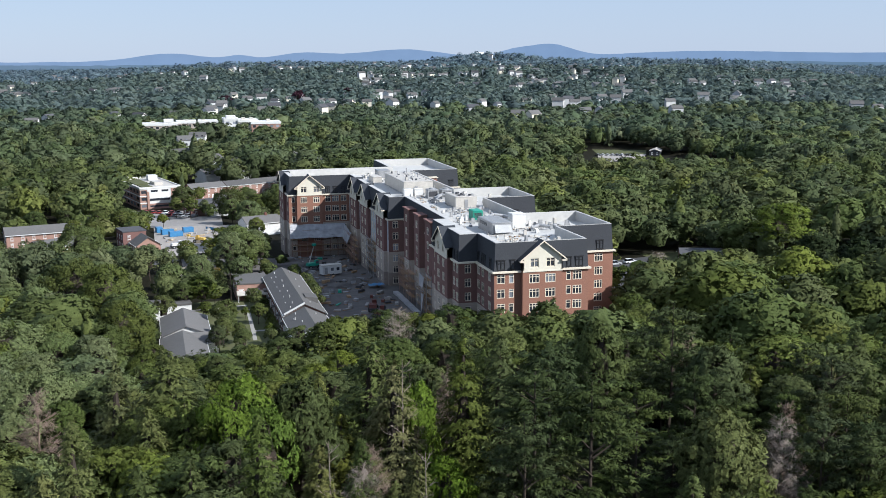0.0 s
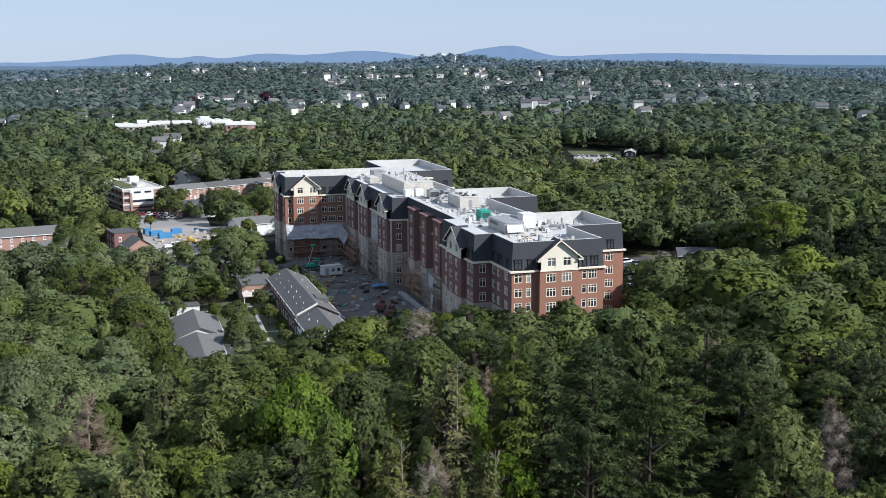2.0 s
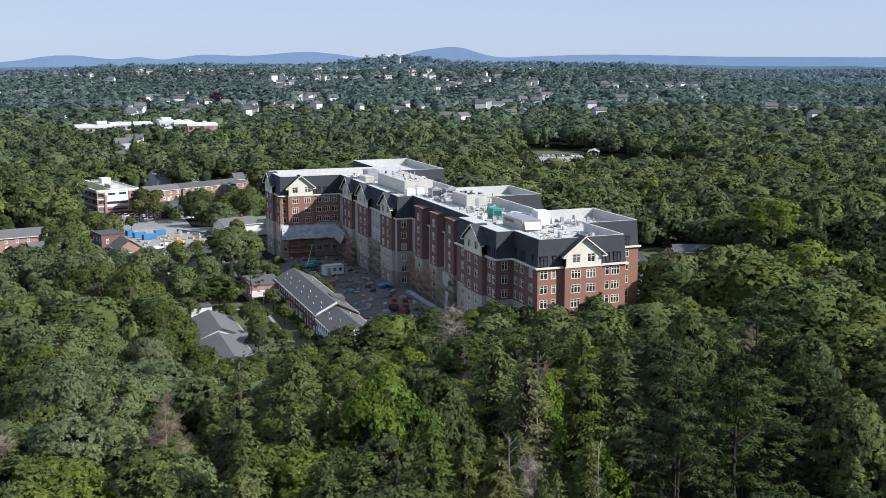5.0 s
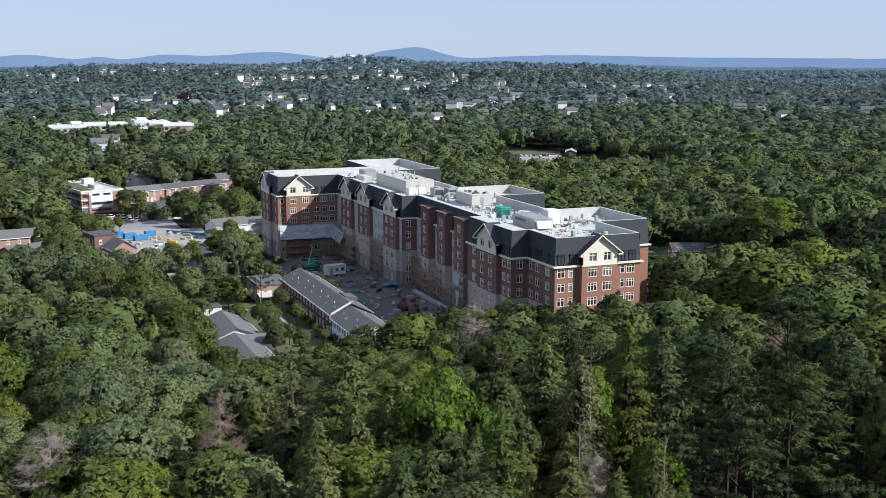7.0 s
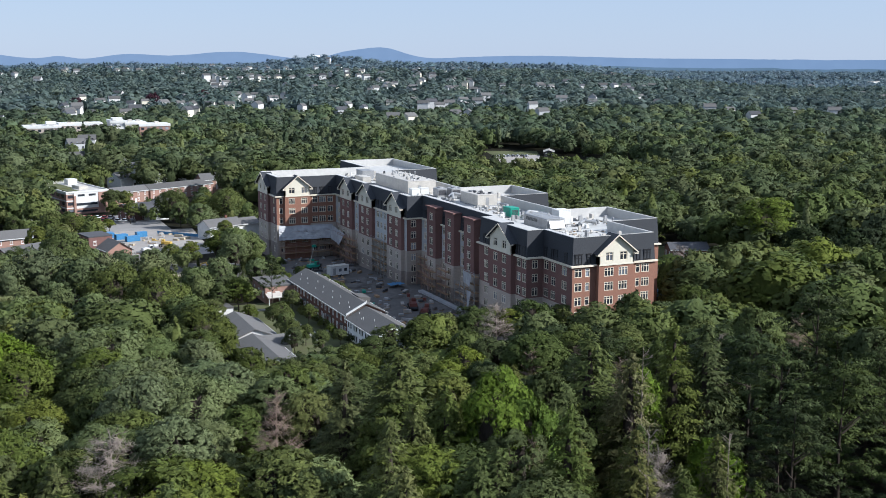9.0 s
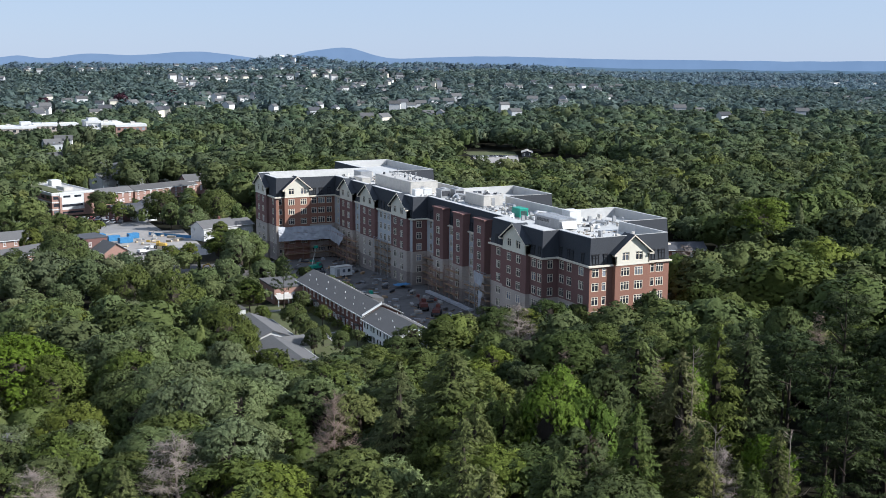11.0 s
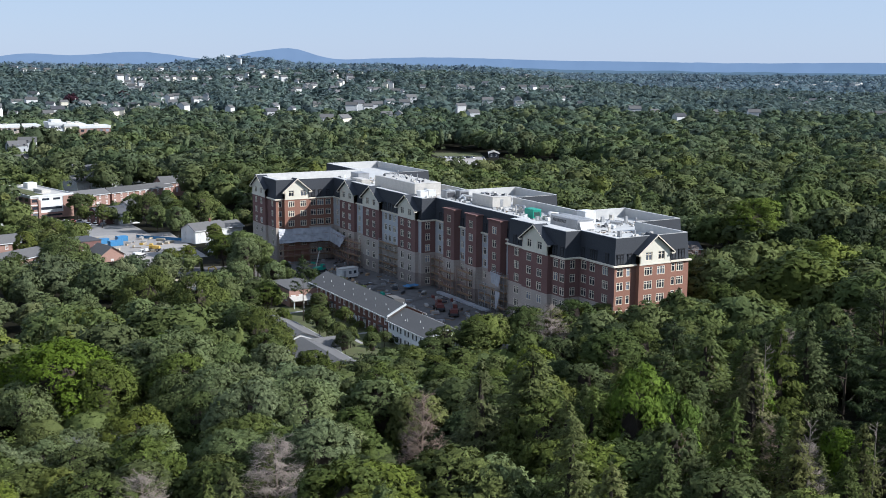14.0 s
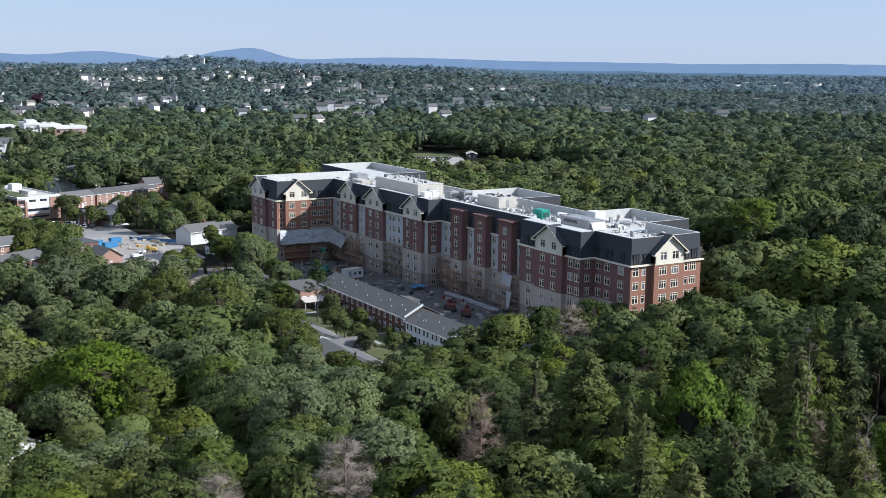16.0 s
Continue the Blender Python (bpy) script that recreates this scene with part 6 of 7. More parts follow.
part("planted_bed", Shape().box(2, 7, 3, 14, OH + 0.15, OH + 0.45), LAWN, off, "yellow-green planted roof bed")
part("lift_tower", Shape().box(12, 16.5, 31, 36, OH, OH + 2.7), PAINT_WHITE, off)
part("plant_room", Shape().box(9.5, 13.5, 10, 19, OH, OH + 1.6), PALE_METAL, off)
part("corner_turret", Shape().slab([(0, 38, OH), (6, 38, OH), (6, 44, OH), (0, 44, OH)], [(2.4, 40.4, OH + 2.6), (3.6, 40.4, OH + 2.6), (3.6, 41.6, OH + 2.6), (2.4, 41.6, OH + 2.6)]), PALE_METAL, off)

# blue containers and site fence
for x, y, a, L in ((-63, 222, 15, 4.5), (-60, 214, 14, 5), (-55, 226, 12, 4), (-66, 230, 100, 4)):
    ob = thing("container", "blue steel site container on gravel", "container", "blue containers", at=pose(x, y, ground_z(x, y) + 0.05, 0, 0, a))
    part("body", Shape().box(-L / 2, L / 2, -1.2, 1.2, 0.1, 2.0), TARP_BLUE, ob)
    part("skid", Shape().box(-L / 2 + 0.2, L / 2 - 0.2, -1.0, 1.0, -0.3, 0.1), DARK_METAL, ob)
    part("door", Shape().box(L / 2, L / 2 + 0.06, -1.1, 1.1, 0.2, 1.9), TARP_BLUE, ob)
fence = thing("site_fence", "blue-screened site fence round the gravel lot", "fence")
for k in range(12):
    x, y = -47 + k * 1.4, 232 - k * 2.2
    part("fence_panel", Shape().box(-1.35, 1.35, -0.03, 0.03, 0.1, 1.15), TARP_BLUE, fence, at=pose(x, y, ground_z(x, y), 0, 0, -57))
    part("fence_post", Shape().tube((0, 0, -0.3), (0, 0, 2.1), 0.05, 0.05, 6), GREY_METAL, fence, at=pose(x - 0.7, y + 1.1, ground_z(x, y)))
for k in range(34):
    x, y = r_site.uniform(-64, -40), r_site.uniform(176, 240)
    L, W, H = r_site.uniform(0.8, 4.2), r_site.uniform(0.5, 1.4), r_site.uniform(0.3, 1.0)
    ob = thing("pallet_stack", "stack of building material on a pallet", "pallet", "stacked building material", at=pose(x, y, ground_z(x, y) + 0.05, 0, 0, r_site.uniform(0, 180)))
    part("pallet", Shape().box(-L / 2, L / 2, -W / 2, W / 2, 0, 0.14), WOOD, ob)
    part("load", Shape().slab([(-L / 2, -W / 2, 0.14), (L / 2, -W / 2, 0.14), (L / 2, W / 2, 0.14), (-L / 2, W / 2, 0.14)],
                              [(-L * 0.47, -W * 0.45, H), (L * 0.48, -W * 0.46, H), (L * 0.47, W * 0.44, H), (-L * 0.46, W * 0.46, H)]), r_site.choice((CONCRETE, DIRT, GREY_METAL, SAND)), ob)


# ---- cars ----
CAR_PAINT = [surface("car_paint_" + n, c, tuple(q * 0.9 for q in c), 0.3, 4, 0.8, 0.1, spec=0.6) for n, c in (("white", (0.7, 0.7, 0.7)), ("silver", (0.4, 0.41, 0.43)), ("black", (0.02, 0.02, 0.022)), ("red", (0.28, 0.03, 0.03)), ("blue", (0.04, 0.08, 0.2)), ("grey", (0.14, 0.14, 0.15)))]
CAR_MODEL = {}


def car(x, y, turn, colour, lift=0.06):
    label = "parked %s car on asphalt" % ("white", "silver", "black", "red", "blue", "grey")[colour]
    m = pose(x, y, ground_z(x, y) + lift, 0, 0, turn)
    if colour in CAR_MODEL:
        return copy_thing(CAR_MODEL[colour], m)
    ob = thing("car", label, "car", "parked cars", at=m)
    body = Shape().slab([(-2.2, -0.86, 0.3), (2.2, -0.86, 0.3), (2.2, 0.86, 0.3), (-2.2, 0.86, 0.3)], [(-2.15, -0.84, 0.85), (2.1, -0.84, 0.78), (2.1, 0.84, 0.78), (-2.15, 0.84, 0.85)])
    part("body", body, CAR_PAINT[colour], ob)
    part("cabin", Shape().slab([(-1.9, -0.8, 0.84), (1.0, -0.8, 0.8), (1.0, 0.8, 0.8), (-1.9, 0.8, 0.84)], [(-1.5, -0.62, 1.42), (0.25, -0.62, 1.42), (0.25, 0.62, 1.42), (-1.5, 0.62, 1.42)]), GLASS_DARK, ob)
    part("roof", Shape().slab([(-1.5, -0.63, 1.42), (0.27, -0.63, 1.42), (0.27, 0.63, 1.42), (-1.5, 0.63, 1.42)], [(-1.35, -0.55, 1.48), (0.15, -0.55, 1.48), (0.15, 0.55, 1.48), (-1.35, 0.55, 1.48)]), CAR_PAINT[colour], ob)
    wheel_parts(ob, [(-1.35, -0.78), (-1.35, 0.78), (1.35, -0.78), (1.35, 0.78)], 0.32, 0.22)
    CAR_MODEL[colour] = ob
    return ob


r_car = random.Random(3)
for k in range(6):
    car(-70 + 2.6 * k, 299.5 - 1.3 * k, 60 + r_car.uniform(-4, 4), r_car.choice((0, 1, 2, 3, 3, 5)))
for k in range(5):
    car(-61 + 2.7 * k, 284.5 - 1.4 * k, 60 + r_car.uniform(-4, 4), r_car.choice((0, 1, 2, 3, 5)))
for x, y, a, c in ((55.5, 49, 20, 0), (54.5, 53, 22, 4), (57.5, 57, 22, 1), (75, 89.5, 30, 5), (68, 92, 5, 1), (74, 94, 14, 0)):
    car(x, y, a, c)

# east side: parking, brick house, blue skips
patch("east_parking", [(40, 28), (60, 34), (86, 104), (58, 96)], ASPHALT, "asphalt parking beside the woods", "lot", 0.06)
patch("east_lawn", [(84, 70), (110, 70), (110, 110), (84, 110)], LAWN, "grass round the low brick house", "lawn", 0.05)
house("brick_house", "low brick house with dark grey roof", 93, 85, -20, 12, 8, 3.4, 1.7, BRICK_TOWN, SHINGLE_DARK, rows=(1.0,), n_long=4)
house("brick_house", "brick house roof among the rear trees", 52, 128, -30, 13, 9, 5.2, 2.2, BRICK_TOWN, SHINGLE_DARK, rows=(0.9, 3.2), n_long=3, chimney=True)
house("brick_house", "grey-roofed brick house behind the building", 66, 168, -35, 14, 9, 5.4, 2.4, BRICK_TOWN, SHINGLE_DARK, rows=(0.9, 3.2), n_long=3)
for x, y in ((47.0, 36.0), (48.5, 40.0)):
    ob = thing("skip", "blue steel rubbish skip on asphalt", "skip", "blue skips", at=pose(x, y, ground_z(x, y) + 0.06, 0, 0, 15))
    part("tub", Shape().slab([(-2, -0.9, 0.1), (2, -0.9, 0.1), (2, 0.9, 0.1), (-2, 0.9, 0.1)], [(-2.6, -1.1, 1.7), (2.6, -1.1, 1.7), (2.6, 1.1, 1.7), (-2.6, 1.1, 1.7)]), TARP_BLUE, ob)
    part("rim", Shape().box(-2.65, 2.65, -1.15, 1.15, 1.68, 1.76), TARP_BLUE, ob)

# ---- far buildings ----
patch("far_car_park", [(215, 454), (240, 446), (270, 500), (238, 512)], GRAVEL, "distant car park with a grass strip", "lot", 0.06)
patch("far_lawn", [(238, 513), (270, 501), (284, 530), (248, 546)], LAWN, "light green grass strip behind the car park", "lawn", 0.1)
for k in range(8):
    car(233 + 4.0 * k * 0.8, 500 - 1.0 * k, 95, r_car.choice((0, 1, 2, 5, 5)))
house("clubhouse", "low building with a pale roof beside the car park", 274, 494, 60, 16, 7, 3.2, 1.2, DARK_METAL, PALE_METAL, rows=(1.0,), n_long=5)
tent = thing("pavilion", "white pointed pavilion roof above the trees", "pavilion", at=pose(148, 601, -8.7))
part("roof", Shape().slab([(-3.6, -3.6, 8), (3.6, -3.6, 8), (3.6, 3.6, 8), (-3.6, 3.6, 8)], [(-0.1, -0.1, 13.5), (0.1, -0.1, 13.5), (0.1, 0.1, 13.5), (-0.1, 0.1, 13.5)]), PAINT_WHITE, tent)
part("wall", Shape().box(-3, 3, -3, 3, -2, 8), PAINT_WHITE, tent)

school = thing("school", "long white and brick school complex with flat roofs", "building", at=pose(-20, 606, 0))
for x0, x1, y0, y1, h, mat in ((-51, -27, -2, 16, 15.0, STONE), (-27, 2, 10, 28, 15.6, STONE), (-36, -30, 2, 10, 17.6, PAINT_WHITE), (6, 16, -1, 18, 17.6, PAINT_WHITE), (8, 14, 0, 9, 19.4, PAINT_WHITE), (16, 30, -2, 20, 16.4, CREAM), (25, 46, -6, 12, 15.0, BRICK_PALE)):
    block = part("block", Shape().box(x0, x1, y0, y1, -9, h), mat, school)
    part("roof_edge", Shape().box(x0 - 0.4, x1 + 0.4, y0 - 0.4, y1 + 0.4, h - 1.2, h + 0.5), PAINT_WHITE, school)
    n = max(1, int((x1 - x0) / 3.6))
    for i in range(n):
        for z in (h - 3.6, h - 7.2):
            part("window", Shape().box(x0 + (i + 0.25) * (x1 - x0) / n, x0 + (i + 0.75) * (x1 - x0) / n, y0 - 0.1, y0 + 0.05, z, z + 1.7), GLASS, school)
for x, y, h in ((20, 4, 1.6), (26, 8, 1.2), (-20, 16, 1.4), (-44, 6, 1.3), (38, 2, 1.5), (-8, 18, 1.2)):
    top = 16.8 if 16 < x < 30 else 15.5
    part("roof_unit", Shape().box(x - 1.4, x + 1.4, y - 1.2, y + 1.2, top, top + h), PALE_METAL, school)

# pale warehouses on the far plain
for k in range(11):
    a, d = radians(44.6 + 0.42 * k + (0.3 if k % 3 == 0 else 0)), 3250 + 130 * (k % 4)
    x, y = -110 + d * math.sin(a), -200 + d * math.cos(a)
    HALL_SIZE = 12 + 6 * (k % 3)
    hall = thing("warehouse", "pale flat-roofed warehouse on the far plain", "warehouse", "far warehouses", at=pose(x, y, ground_z(x, y), 0, 0, 20 + 15 * (k % 5)))
    part("wall", Shape().box(-HALL_SIZE, HALL_SIZE, -9, 9, -4, 13.5), PAINT_WHITE, hall)
    part("roof", Shape().box(-HALL_SIZE - 0.5, HALL_SIZE + 0.5, -9.5, 9.5, 13.5, 14.3), PALE_METAL, hall)

SPOTS_A = [(148, 1124), (167, 1111), (185, 1088), (305, 1980), (439, 2157), (453, 2086), (510, 2189), (450, 1748), (501, 1795), (524, 1782), (513, 2051), (356, 2123), (313, 1042), (324, 1016), (249, 1012),
           (282, 817), (290, 795), (399, 1016), (413, 1000), (377, 878), (400, 895), (535, 1126), (555, 1116), (508, 947), (468, 852), (581, 1006), (628, 1010), (685, 951), (648, 800)]
SPOTS_B = [(653, 772), (1493, 2030), (79, 1263), (87, 1177), (111, 1225), (59, 1244), (120, 2258), (238, 2882), (11, 2092), (40, 1931), (389, 2816), (843, 2856), (793, 2817), (871, 2796), (1077, 853), (1036, 756),
           (1117, 986), (1346, 1285), (1975, 1697), (1604, 1692), (593, 953), (784, 1227), (-286, 2216), (-151, 2437), (-208, 2101), (-35, 562), (15, 457), (5, 438), (-31, 459), (-23, 436), (-44, 548)]
r_far = random.Random(21)
spots = [(x, y, True) for x, y in SPOTS_A + SPOTS_B]
while len(spots) < 320:
    a, d = r_far.uniform(-0.12, 0.86), r_far.triangular(1000, 3300, 1500)
    x, y = -110 + d * math.sin(a), -200 + d * math.cos(a)
    grouped = noise.noise((x / 260, y / 260, 4.0))
    if grouped > 0.12 - (0.12 if a < 0.45 else 0) and all(math.hypot(x - p, y - q) > 22 for p, q, _ in spots) and not clear_at(x, y, 20):
        spots.append((x, y, False))
WALLS = [(PAINT_WHITE, "white"), (PAINT_WHITE, "white"), (PAINT_WHITE, "white"), (CREAM, "cream"), (PAINT_WHITE, "white"), (SIDING, "pale grey")]
for x, y, known in spots:
    HOUSE_SPOTS.append((x, y))
    wall, tone = r_far.choice(WALLS)
    roof = r_far.choice((SHINGLE, SHINGLE, SHINGLE_DARK))
    big = r_far.uniform(0.75, 1.15) if math.hypot(x + 110, y + 200) > 800 else 0.9
    near = math.hypot(x + 110, y + 200) < 1050
    house("far_house", "%s house with a %s roof among far trees" % (tone, "dark" if roof is SHINGLE_DARK else "grey"), x, y, r_far.uniform(-40, 60), 12 * big, 8.5 * big, 5.2 * big, 3.0 * big, wall, roof, rows=(1.0, 4.0) if near else (), n_long=3 if near else 0, n_short=1 if near else 0,
          door=False, base=ground_z(x, y) + (8.0 if known else 6.8) * smooth((math.hypot(x + 110, y + 200) - 450) / 400), win=(1.2, 1.6), group="far houses", below=16)

# ---- garden and single trees ----
rng = np.random.default_rng(77)
plant(DEAD[1], "dead_tree", "bare grey tree at the wood's edge", -22, -7.5, 14.5, group="dead trees", wide=1.2)
plant(DEAD[2], "dead_tree", "bare grey tree at the wood's edge", 8, -9, 12.5, group="dead trees", wide=1.2)
plant(DEAD[0], "dead_tree", "bare grey tree at the wood's edge", 45, 22, 13, group="dead trees", wide=1.4)
plant(DEAD[1], "dead_tree", "bare grey tree at the wood's edge", 56, 38, 14, group="dead trees", wide=1.4)
BRIGHT = broad_model(19, 5.6, LEAF_BRIGHT, 5)
add_spreading([BRIGHT], LEAF_BRIGHT)
PLACED = []
DEAD_SPOTS = ((-84.6, -68.9), (-105.6, -70.5), (-121.5, -69.5))


def stand(model, name, label, x, y, h, group, wide=1.0):
    """A tree that stands out of the wood; the wood leaves room for it."""
    PLACED.append((x, y))
    return plant(model, name, label, x, y, h, group=group, wide=wide)


OLIVE_NEEDLES = [needle_model(h, r, NEEDLE_OLIVE, power=p) for h, r, p in ((21, 5.0, 0.9), (19, 4.8, 0.8))]
for x, y, h, w in ((-78.7, -93.8, 24.6, 1.0), (-71.6, -101.0, 21.3, 1.0), (-67.7, -69.2, 25.2, 1.25), (-58.5, -98.0, 25.0, 0.95), (-28.2, -76.0, 26.4, 0.95), (-23.0, -76.5, 25.8, 0.9), (-81.0, -104.0, 22.6, 1.0), (-41.0, -74.0, 26.2, 1.2), (-66.0, -95.0, 19.5, 1.1), (-48.8, -107.0, 18.6, 1.1), (-46.0, -94.0, 19.5, 1.0)):
    stand(NEEDLES[int(abs(x)) % 4], "hemlock_tree", "tall pointed green hemlock standing out of the wood", x, y, h, "woodland conifers", w)
for x, y, h, w in ((-74.7, -67.1, 24.2, 1.05), (-52.2, -102.4, 22.4, 1.05), (-39.5, -82.0, 25.2, 1.0), (-41.4, -103.0, 20.4, 0.85), (26.8, -80.0, 19.8, 1.1), (-56.0, -75.0, 20.5, 1.0)):
    stand(OLIVE_NEEDLES[int(abs(x)) % 2], "hemlock_tree", "olive green thinning hemlock with bare twigs", x, y, h, "woodland conifers", w)
    if -53 < x < -39:
        plant(TWIGS, "dead_tree", "bare pale twigs of a dying conifer", x + 0.9, y - 1.2, h * 1.01, group="dead trees", wide=0.7)
for x, y, h, w in ((9.5, -63.5, 26.0, 1.1), (-23.9, -93.4, 26.6, 1.15), (-18.4, -99.0, 26.4, 1.1), (-16.4, -78.3, 24.8, 1.1), (-8.5, -90.0, 22.0, 1.1), (3.0, -84.0, 21.5, 1.0), (-27.5, -100.5, 22.5, 1.0), (-12.0, -84.0, 13.5, 1.5), (-4.0, -78.0, 14.0, 1.5), (-18.0, -88.0, 13.0, 1.5), (2.5, -92.5, 12.5, 1.5), (-9.0, -98.0, 12.0, 1.5), (-1.0, -86.0, 12.5, 1.5), (-24.0, -83.0, 13.0, 1.4), (-13.5, -93.5, 12.0, 1.5)):
    stand(PINES[int(abs(x)) % 3], "pine_tree", "tall white pine with open level boughs", x, y, h, "woodland conifers", w)
for x, y, h, w in ((-51.6, -81.0, 26.2, 1.1), (-68.8, -75.0, 21.4, 1.25), (11.8, -73.8, 24.0, 1.1), (-1.9, -61.8, 25.6, 1.05), (-74.0, -84.0, 20.0, 1.25), (-1.5, -101.5, 22.4, 1.05), (-61.0, -89.0, 20.5, 1.15), (-86.5, 32.0, 10.6, 1.6), (-75.5, 23.3, 12.2, 1.75), (-125.0, -60.0, 15.6, 1.3), (-112.0, -62.0, 15.0, 1.35), (-131.0, -50.0, 14.5, 1.4), (-104.5, 40.0, 12.0, 1.7)):
    stand(BROAD[int(abs(x + y)) % 7], "broadleaf_tree", "full-crowned green broadleaf tree above its neighbours", x, y, h, "woodland broadleaf trees", w * min(1.0, 17.0 / h))
PALE_BROAD = [broad_model(h, r, LEAF_PALE, k) for k, (h, r) in enumerate(((17, 5.0), (15, 4.6)))]
add_spreading(PALE_BROAD, LEAF_PALE)
for x, y, h, w in ((-96.7, -63.0, 19.0, 1.15), (-85.0, -86.0, 19.8, 1.05), (-104.2, -50.0, 14.6, 1.3), (-89.5, -94.0, 16.5, 1.1), (-114.5, -48.0, 12.5, 1.3), (-90.0, -52.0, 14.0, 1.2)):
    stand(PALE_BROAD[int(abs(x)) % 2], "broadleaf_tree", "silvery pale green broadleaf tree with upturned leaves", x, y, h, "woodland broadleaf trees", w * min(1.0, 17.0 / h))
for x, y, h, w in ((-60.0, -82.0, 26.4, 0.66), (-56.5, -84.5, 23.5, 0.6), (-118.3, 1.2, 15.6, 1.9), (-97.5, 11.5, 11.8, 1.85), (-36.0, -79.0, 22.5, 0.5), (-36.0, -96.0, 17.5, 0.7)):
    stand(BRIGHT, "broadleaf_tree", "fresh yellow-green maple with a wide crown", x, y, h, "woodland broadleaf trees", w)
stand(DEAD[0], "dead_tree", "tall bare reddish-brown dead conifer", -84.6, -68.9, 21.2, "dead trees", 0.9)
stand(DEAD[1], "dead_tree", "broad bare grey dead tree with fine twigs", -105.6, -70.5, 19.0, "dead trees", 1.3)
stand(DEAD[2], "dead_tree", "broad bare grey dead tree with fine twigs", -121.5, -69.5, 17.2, "dead trees", 1.1)
stand(DEAD[1], "dead_tree", "bare white branching tree inside the wood", 4.6, -103.2, 20.5, "dead trees", 0.8)
plant(BRIGHT, "broadleaf_tree", "bright yellow-green tree standing above the woods", 111, 70, 22, group="single trees", wide=1.3)
for x, y, h, w in ((-75.5, 18, 13.5, 1.55), (-80, 47, 16, 1.5), (-78.5, 8, 12, 1.3), (-88, 60, 15, 1.5)):
    plant(BROAD[int(abs(x)) % 7], "broadleaf_tree", "large spreading garden tree beside the bungalow", x, y, h, group="garden trees", wide=w)
for x, y, h in ((82, 60, 5), (90, 68, 4), (78, 40, 10), (104, 73, 11), (67, 60, 6.5), (73, 68, 5.5), (41, 10, 13), (35, 7, 12), (38.5, 13.5, 11), (42.5, 20, 12.5), (46, 17, 14), (53, 24, 14.5), (59, 30, 12), (66, 38, 11.5), (50, 8, 14), (60, 16, 14), (33, 0, 13)):
    plant(BROAD[int(x) % 7], "broadleaf_tree", "green tree before the low brick house", x, y, h, group="garden trees", wide=1.25)
plant(BROAD[0], "broadleaf_tree", "round green maple above the lawn", -57.5, 63, 10.5, group="garden trees", wide=1.2)
plant(PINES[1], "pine_tree", "thin dark pine beside the brick annexe", -50.5, 57, 16.5, group="single trees", wide=0.62)
plant(NEEDLES[1], "cypress_tree", "small green conifer in the yard", -51, 84, 9, group="single trees", wide=0.8)
for x, y, h, w in ((-44, 121, 15.5, 1.05), (-51, 113, 14, 1.0), (-38, 127, 13, 0.9), (-55, 104, 13.5, 1.0), (-48, 98, 11, 1.0), (-60, 116, 14, 1.0), (-59, 94, 12.5, 1.0), (-46, 134, 11.5, 0.95), (-63, 104, 12, 1.0), (-66, 92, 12.5, 1.0), (-70, 110, 12, 1.1), (-47, 110, 15, 1.0), (-50, 103, 14, 1.0), (-53, 93, 13, 1.05), (-41, 116, 13.5, 0.95), (-57, 86, 12, 1.0), (-45, 92, 10, 0.9), (-61, 82, 6.5, 1.0), (-66, 76, 7, 1.0), (-98, 110, 9.5, 1.5), (-88, 106, 9, 1.5), (-93, 98, 10, 1.4), (-106, 118, 9, 1.5), (-80, 116, 7.5, 1.4), (-84, 98, 9.5, 1.4)):
    if -70 < x < -47 and 86 < y < 127:
        continue
    plant(PALE_BROAD[int(abs(x)) % 2], "broadleaf_tree", "garden tree with a full pale green crown", x, y, h, group="garden trees", wide=w)
for x, y, h in ((-44.5, 61, 6.5), (-45, 45, 6.0), (-53, 37, 6.5), (-57, 54, 5), (-51, 28, 5.5), (-43.5, 33, 3.5), (-44, 25, 4.2), (-58, 44, 4.5), (-54, 68, 6), (-56, 20, 7), (-61, 34, 9), (-64, 44, 10), (-62, 62, 9), (-47.5, 52, 3.2), (-54.5, 27, 7.5), (-53, 41, 8), (-51, 17, 7), (-67, 49, 9), (-27, 10, 9), (-46, 9, 4.5), (-31, 5, 8), (-22, 5, 9.5)):
    if -69 < x < -57 and 4 < y < 47:
        continue
    plant(BROAD[int(abs(x + y)) % 7], "small_tree", "small green garden tree on the lawn", x, y, h, group="garden trees", wide=1.15)
for k in range(16):
    x, y = -28.6 + r_site.uniform(-0.8, 1.6), 62 + 3.1 * k
    plant(BROAD[k % 7], "shrub", "dark green shrub beside the building site", x, y, r_site.uniform(1.8, 4.2), "shrub", "shrubs by the site", wide=1.5)
for k in range(10):
    plant(BROAD[k % 7], "shrub", "round green shrub before the brick row", -42.2 + r_site.uniform(-0.4, 0.6), 14 + 5.6 * k + r_site.uniform(-1, 1), r_site.uniform(1.2, 2.4), "shrub", "shrubs by the row", wide=2.0)
for k, (x, y, h) in enumerate(((-58, 278, 10), (-52, 272, 11), (-77, 236, 9), (-82, 228, 10), (-72, 214, 8), (-64, 246, 6), (-86, 250, 10), (-36, 246, 12), (-30, 238, 12), (-32, 186, 10), (-88, 186, 11), (-95, 186, 12), (-88, 220, 11), (-100, 226, 12), (-112, 222, 12))):
    plant((BROAD + PALE_BROAD)[k % 9], "broadleaf_tree", "garden tree with a full green crown", x, y, h, group="garden trees", wide=1.1)

